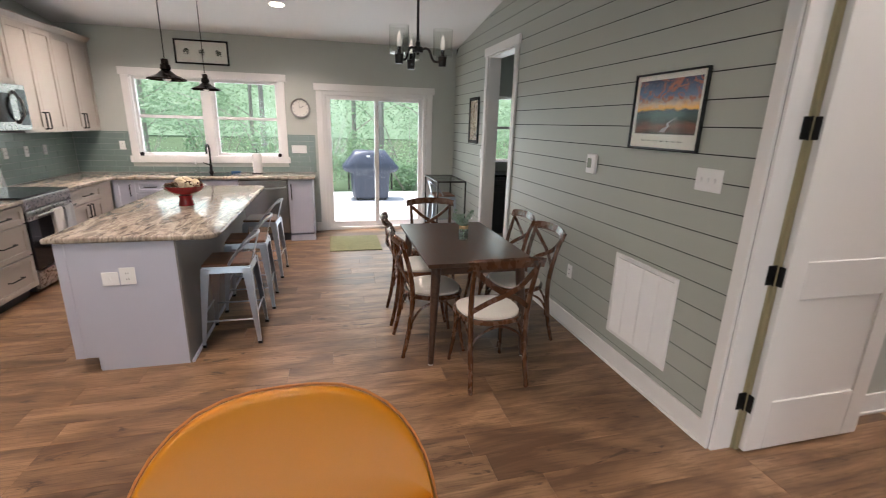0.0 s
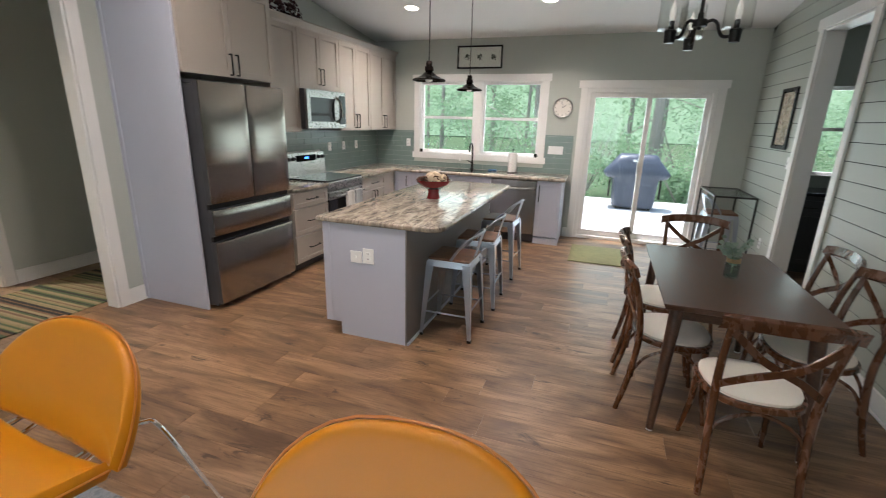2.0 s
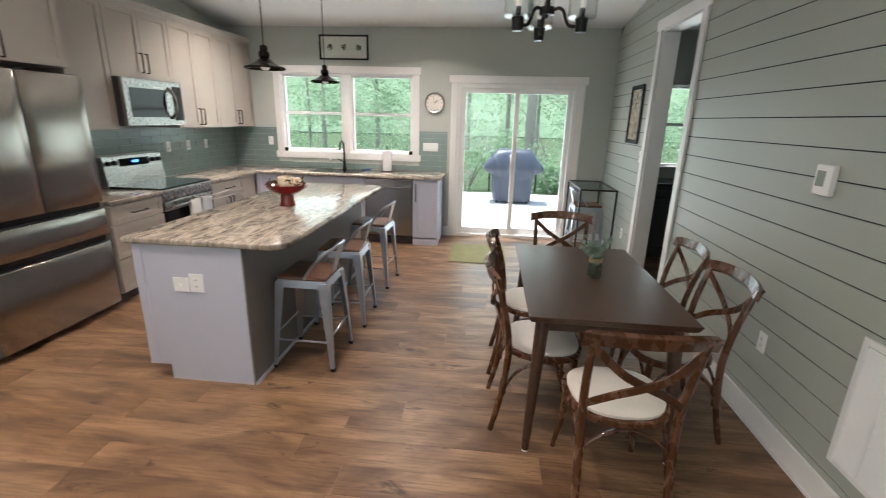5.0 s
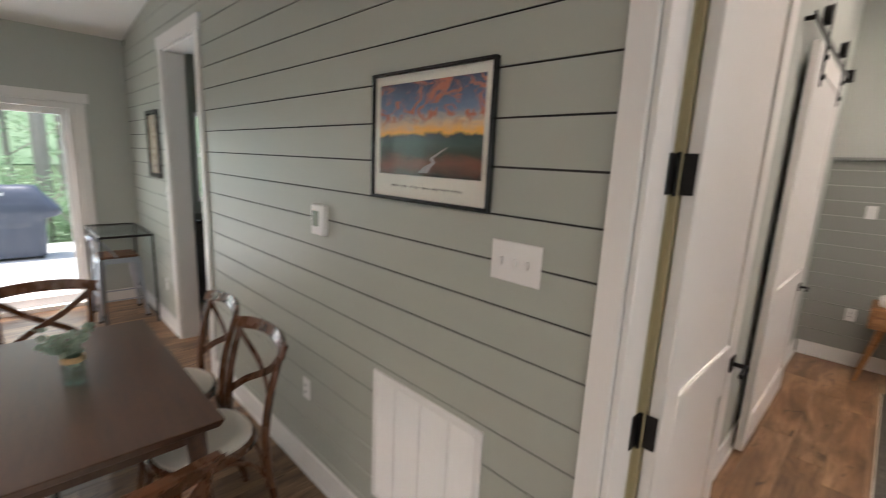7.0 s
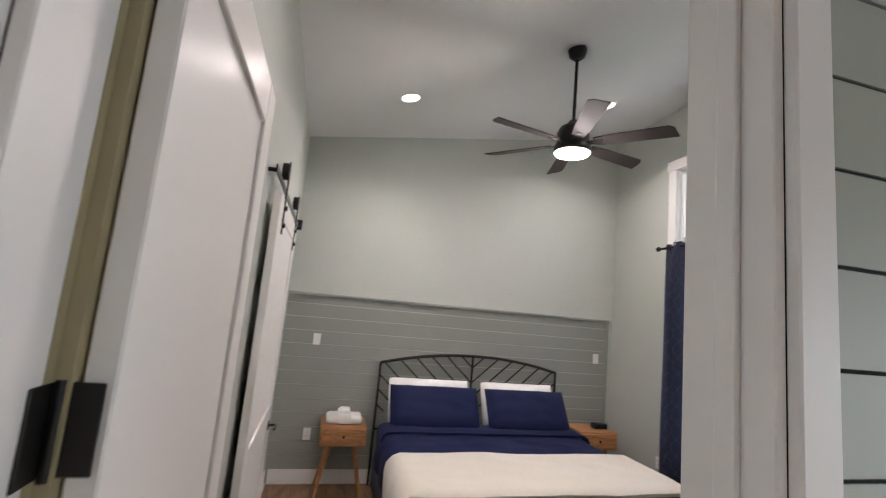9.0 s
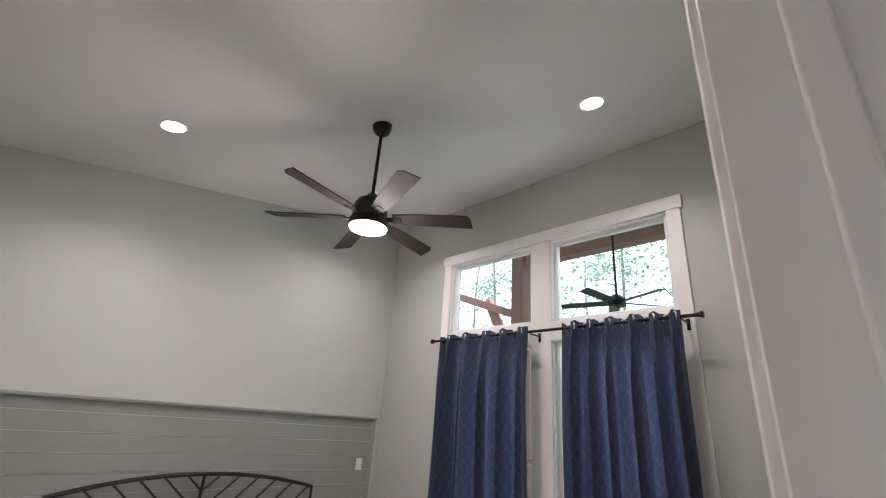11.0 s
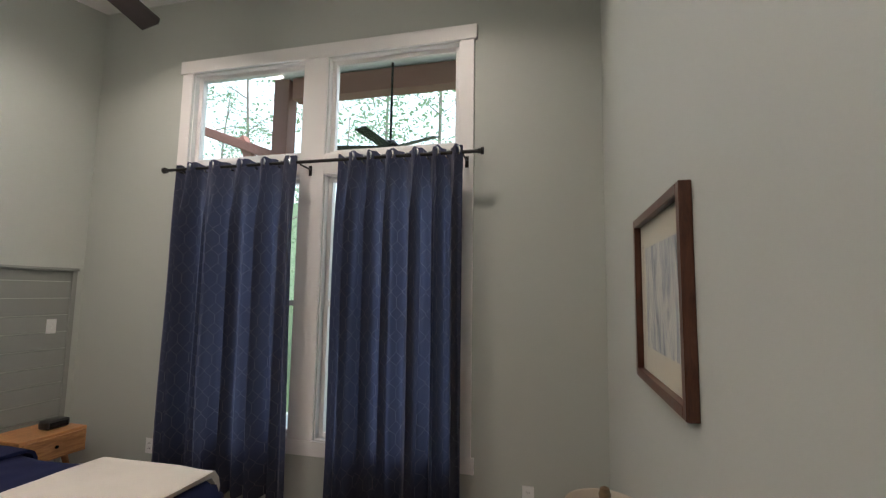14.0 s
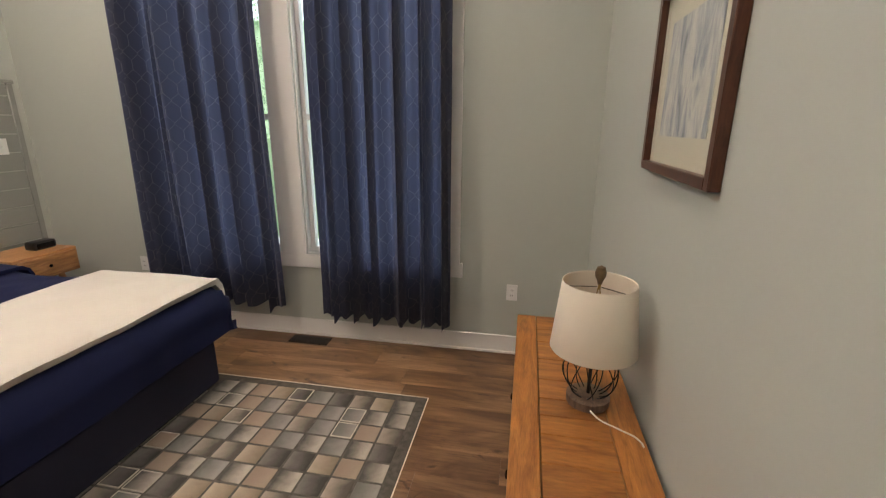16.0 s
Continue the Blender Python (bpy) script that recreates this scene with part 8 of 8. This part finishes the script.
# height, half width, half depth, squareness
prof = [(0.05, 0.40, 0.26, 7), (0.25, 0.42, 0.27, 7), (0.5, 0.43, 0.28, 7), (0.63, 0.45, 0.29, 7), (0.66, 0.58, 0.3, 8), (0.72, 0.635, 0.31, 9), (0.77, 0.635, 0.31, 9), (0.86, 0.56, 0.29, 8), (1.0, 0.44, 0.25, 7), (1.09, 0.38, 0.2, 6), (1.125, 0.34, 0.15, 5), (1.13, 0.1, 0.05, 4)]
rings = []
for z, a, b, e in prof:
    rr = []
    for i in range(72):
        th = 2 * math.pi * i / 72
        c, s = math.cos(th), math.sin(th)
        q = (abs(c) ** e + abs(s) ** e) ** (-1 / e)
        crease = noise.noise(Vector((math.cos(th) * 3.1 + 0.8 * z, math.sin(th) * 3.1, z * 1.3)))
        f = 1 + (0.085 if z < 0.65 else 0.03) * crease + (0.03 * math.sin(11 * th + 3 * z) * (0.66 - z) if z < 0.65 else 0)
        sag = 0.03 * noise.noise(Vector((c * 2, s * 2, 5))) if z < 0.1 else 0.012 * crease
        rr.append(k.verts.new((a * q * c * f, b * q * s * f, z + sag)))
    if rings:
        for i in range(72):
            k.faces.new((rings[-1][i], rings[-1][(i + 1) % 72], rr[(i + 1) % 72], rr[i]))
    rings.append(rr)
k.faces.new(rings[-1])
part("cover", k, COVER, t, soft=True)
for sx in (-1, 1):
    for sy in (-1, 1):
        boxpart("caster", t, BLACKM, sx * 0.32 - 0.025, sx * 0.32 + 0.025, sy * 0.17 - 0.02, sy * 0.17 + 0.02, 0, 0.09, 0.006)
    boxpart("strap", t, BLACKM, sx * 0.5 - 0.02, sx * 0.5 + 0.02, -0.02, 0.02, 0.22, 0.665, 0.004)
part("badge", rbox(-0.1, -0.02, -0.262, -0.235, 0.985, 1.03, 0.002, 1), TRIM, t, "pale label patch")

# porch in front of the bedroom
solid("porch_floor", rbox(1.0, 7.5, -4.4, WIN_Y - 0.16, -0.45, -0.05, 0.01), CONC, "concrete porch floor", "porch")
t = thing("cedar_porch", label="cedar porch posts, beam and braces", category="porch")
boxpart("beam", t, CEDAR, 0.8, 5.41, -3.5, -3.3, 4.22, 4.5, 0.01)
for x in (5.57, 0.95):
    boxpart("post", t, CEDAR, x - 0.11, x + 0.11, -3.5, -3.3, -0.05, 4.5, 0.01)
for p, q in (((7.6, -3.4, 4.22), (5.7, -3.4, 3.5)), ((6.24, -3.44, 3.8), (5.95, -3.44, 3.25))):
    d = Vector(q) - Vector(p)
    k = rbox(-0.06, 0.06, -0.06, 0.06, 0, d.length, 0.006, 1)
    part("brace", k, CEDAR, t, m=Matrix.Translation(p) @ d.to_track_quat("Z", "Y").to_matrix().to_4x4())
boxpart("porch_ceiling", t, CEIL, 0.8, 5.7, -3.7, WIN_Y - 0.17, 4.52, 4.6, 0)
t = thing("porch_fan", (3.87, -2.9, 0.42), label="dark porch ceiling fan on a long rod", category="ceiling fan")
k = bmesh.new()
tube(k, [(0, 0, 2.95), (0, 0, 4.1)], 0.014, 8)
part("downrod", k, BLACKM, t, soft=True)
k = bmesh.new()
lathe(k, [(0.001, 3.0), (0.05, 2.99), (0.1, 2.94), (0.1, 2.86), (0.001, 2.84)], 20)
part("motor", k, BLACKM, t, soft=True)
for i in range(5):
    b = rbox(0.1, 0.66, -0.06, 0.06, 0, 0.008, 0.002, 1)
    part("blade", b, BLACKM, t, m=Matrix.Translation((0, 0, 2.9)) @ Matrix.Rotation(radians(72 * i + 12), 4, "Z") @ Matrix.Rotation(radians(12), 4, "X"))


# ---- surfaces laid piece by piece ----
def sub_floor(name, x0, x1, y0, y1, label):
    return solid(name, rbox(x0, x1, y0, y1, -0.12, -0.006, 0), mat("floor_joint", (0.08, 0.052, 0.034), 0.9), label, "floor")


def lay_planks(parent, x0, x1, y0, y1, seed, L=1.22, W=0.18):
    """Planks along x in staggered rows, each with eased edges."""
    rn = random.Random(seed)
    cache = {}
    y = y0
    while y < y1 - 0.005:
        w = min(W, y1 - y)
        x = x0 - rn.uniform(0, L * 0.9)
        while x < x1:
            a, b = max(x, x0), min(x + L, x1)
            if b - a > 0.02:
                key = (round(b - a, 4), round(w, 4))
                if key not in cache:
                    bm = bmesh.new()
                    l, g, e = b - a, 0.0003, 0.0012
                    hexa(bm, [(g, g, -0.006), (l - g, g, -0.006), (l - g, w - g, -0.006), (g, w - g, -0.006), (g, g, -e), (l - g, g, -e), (l - g, w - g, -e), (g, w - g, -e)])
                    top = [bm.verts.new(p) for p in ((g + e, g + e, 0), (l - g - e, g + e, 0), (l - g - e, w - g - e, 0), (g + e, w - g - e, 0))]
                    bm.verts.ensure_lookup_table()
                    up = [f for f in bm.faces if all(abs(v.co.z + e) < 1e-6 for v in f.verts)][0]
                    vs = sorted(up.verts, key=lambda v: min(range(4), key=lambda i: (v.co - top[i].co).length))
                    bm.faces.remove(up)
                    for i in range(4):
                        bm.faces.new((vs[i], vs[(i + 1) % 4], top[(i + 1) % 4], top[i]))
                    bm.faces.new(top)
                    ob = part("plank", bm, PLANK, parent)
                    cache[key] = ob.data
                else:
                    ob = new("plank", cache[key])
                    ob.parent = parent
                ob.matrix_basis = pose(a, y, 0)
            x += L
        y += W


f1 = sub_floor("floor_living", HALL_X - 0.12, SHIP_X + 0.14, FRONT_Y - 0.15, BACK_Y + 0.15, "warm brown wood plank floor of the living room and kitchen")
lay_planks(f1, HALL_X - 0.12, SHIP_X + 0.14, FRONT_Y, BACK_Y + 0.02, 1)
f2 = sub_floor("floor_bedroom", SHIP_X + 0.14, HEAD_X + 0.13, WIN_Y - 0.15, BARN_Y + 1.1, "warm brown wood plank floor of the bedroom")
lay_planks(f2, SHIP_X + 0.14, HEAD_X, WIN_Y, BARN_Y + 0.1, 2)
f3 = sub_floor("floor_hall", -7.6, HALL_X - 0.12, 1.5, 5.2, "wood plank floor of the hall")
lay_planks(f3, HF - 0.05, HALL_X - 0.12, 1.7, 5.08, 3)
solid("floor_bath", rbox(-7.5, HF - 0.06, 1.62, 4.1, -0.006, 0.0, 0), mat("bath_floor_tile", (0.5, 0.46, 0.36), 0.4, scale=3), "beige bathroom floor", "floor")
f4 = sub_floor("floor_pantry", SHIP_X + 0.14, 4.1, 4.6, BACK_Y + 0.15, "wood plank floor of the pantry")
lay_planks(f4, SHIP_X + 0.14, 4.0, 4.72, BACK_Y, 4)


def board_row(parent, face, out, thick, y0, y1, z0, z1, top, material):
    """One board on a wall along y, its upper end cut to the slope of the ceiling."""
    def ymax(z):
        lo, hi = y0, y1
        if top(hi) >= z:
            return hi
        for _ in range(30):
            m_ = (lo + hi) / 2
            lo, hi = (m_, hi) if top(m_) >= z else (lo, m_)
        return lo
    a, b = ymax(z0), ymax(z1)
    if a - y0 < 0.03:
        return
    if b - y0 < 0.02:
        b = y0 + 0.02
    g = 0.0032
    lo, hi = sorted((face, face + out * thick))
    bm = bmesh.new()
    hexa(bm, [(lo, y0, z0 + g), (hi, y0, z0 + g), (hi, a, z0 + g), (lo, a, z0 + g), (lo, y0, z1 - g), (hi, y0, z1 - g), (hi, b, z1 - g), (lo, b, z1 - g)])
    part("board", bm, material, parent)


t = thing("board_cladding", label="horizontal sage painted boards with dark gaps", category="wall cladding", kind="structure")
z = 1.678 - 13 * BOARD
k = 0
while z < 4.0:
    z0, z1 = max(z, 0.0), z + BOARD
    spans = [(FRONT_Y, BACK_Y)]
    for d0, d1, dh in (DOOR, PANTRY):
        nxt = []
        for a, b in spans:
            if z0 < dh + 0.095 and z1 > 0 and a < d0 < b:
                if z1 <= dh + 0.096 or z0 < dh:
                    w = 0.064 if d0 == DOOR[0] else 0.088
                    nxt += [(a, d0 - w), (d1 + w, b)]
                else:
                    nxt.append((a, b))
            else:
                nxt.append((a, b))
        spans = nxt
    for a, b in spans:
        board_row(t, SHIP_X + 0.0005, 1, 0.0045, a, b, z0, z1, roof, SHIP)
    z += BOARD
t = thing("wainscot", label="grey sage horizontal board wainscot behind the bed", category="wall cladding", kind="structure")
z = 1.87 - 13 * BOARD - 0.09
while z < 1.86:
    board_row(t, HEAD_X, -1, 0.0115, WIN_Y + 0.101, BARN_Y, max(z, 0.0), min(z + BOARD, 1.87), bed_roof, WAINS)
    z += BOARD


def tiles(name, axis, at, out, a0, a1, z0, z1, skip, w=0.3, h=0.075):
    t = thing(name, label="sage green glass subway tile backsplash", category="backsplash", kind="structure")

    def b(nm, p0, p1, q0, q1, d0, d1, m, r):
        lo, hi = sorted((at + out * d0, at + out * d1))
        bm = rbox(p0, p1, lo, hi, q0, q1, r, 1) if axis == "x" else rbox(lo, hi, p0, p1, q0, q1, r, 1)
        return part(nm, bm, m, t)
    row, z = 0, z0
    while z < z1 - 0.01:
        a = a0 - (w / 2 if row % 2 else 0)
        zz = min(z + h, z1)
        while a < a1:
            p, q = max(a, a0), min(a + w, a1)
            for s0, s1, t0, t1 in skip:
                if z < t1 and zz > t0:
                    if p >= s0 and q <= s1:
                        q = p
                    elif p < s0 < q:
                        q = s0
                    elif p < s1 < q:
                        p = s1
            if q - p > 0.01:
                b("tile", p + 0.0012, q - 0.0012, z + 0.0012, zz - 0.0012, 0.001, 0.008, TILE, 0.0012)
            a += w
        z += h
        row += 1
    return t


tiles("backsplash_back", "x", BACK_Y, -1, LEFT_X + 0.009, -0.485, 0.91, 1.455, [(SINKW[0] - 0.09, SINKW[1] + 0.09, SINKW[2] - 0.09, 3)])
tiles("backsplash_side", "y", LEFT_X, 1, 4.9, BACK_Y - 0.009, 0.91, 1.46, [(5.51, 6.28, 0.9, 1.19)])
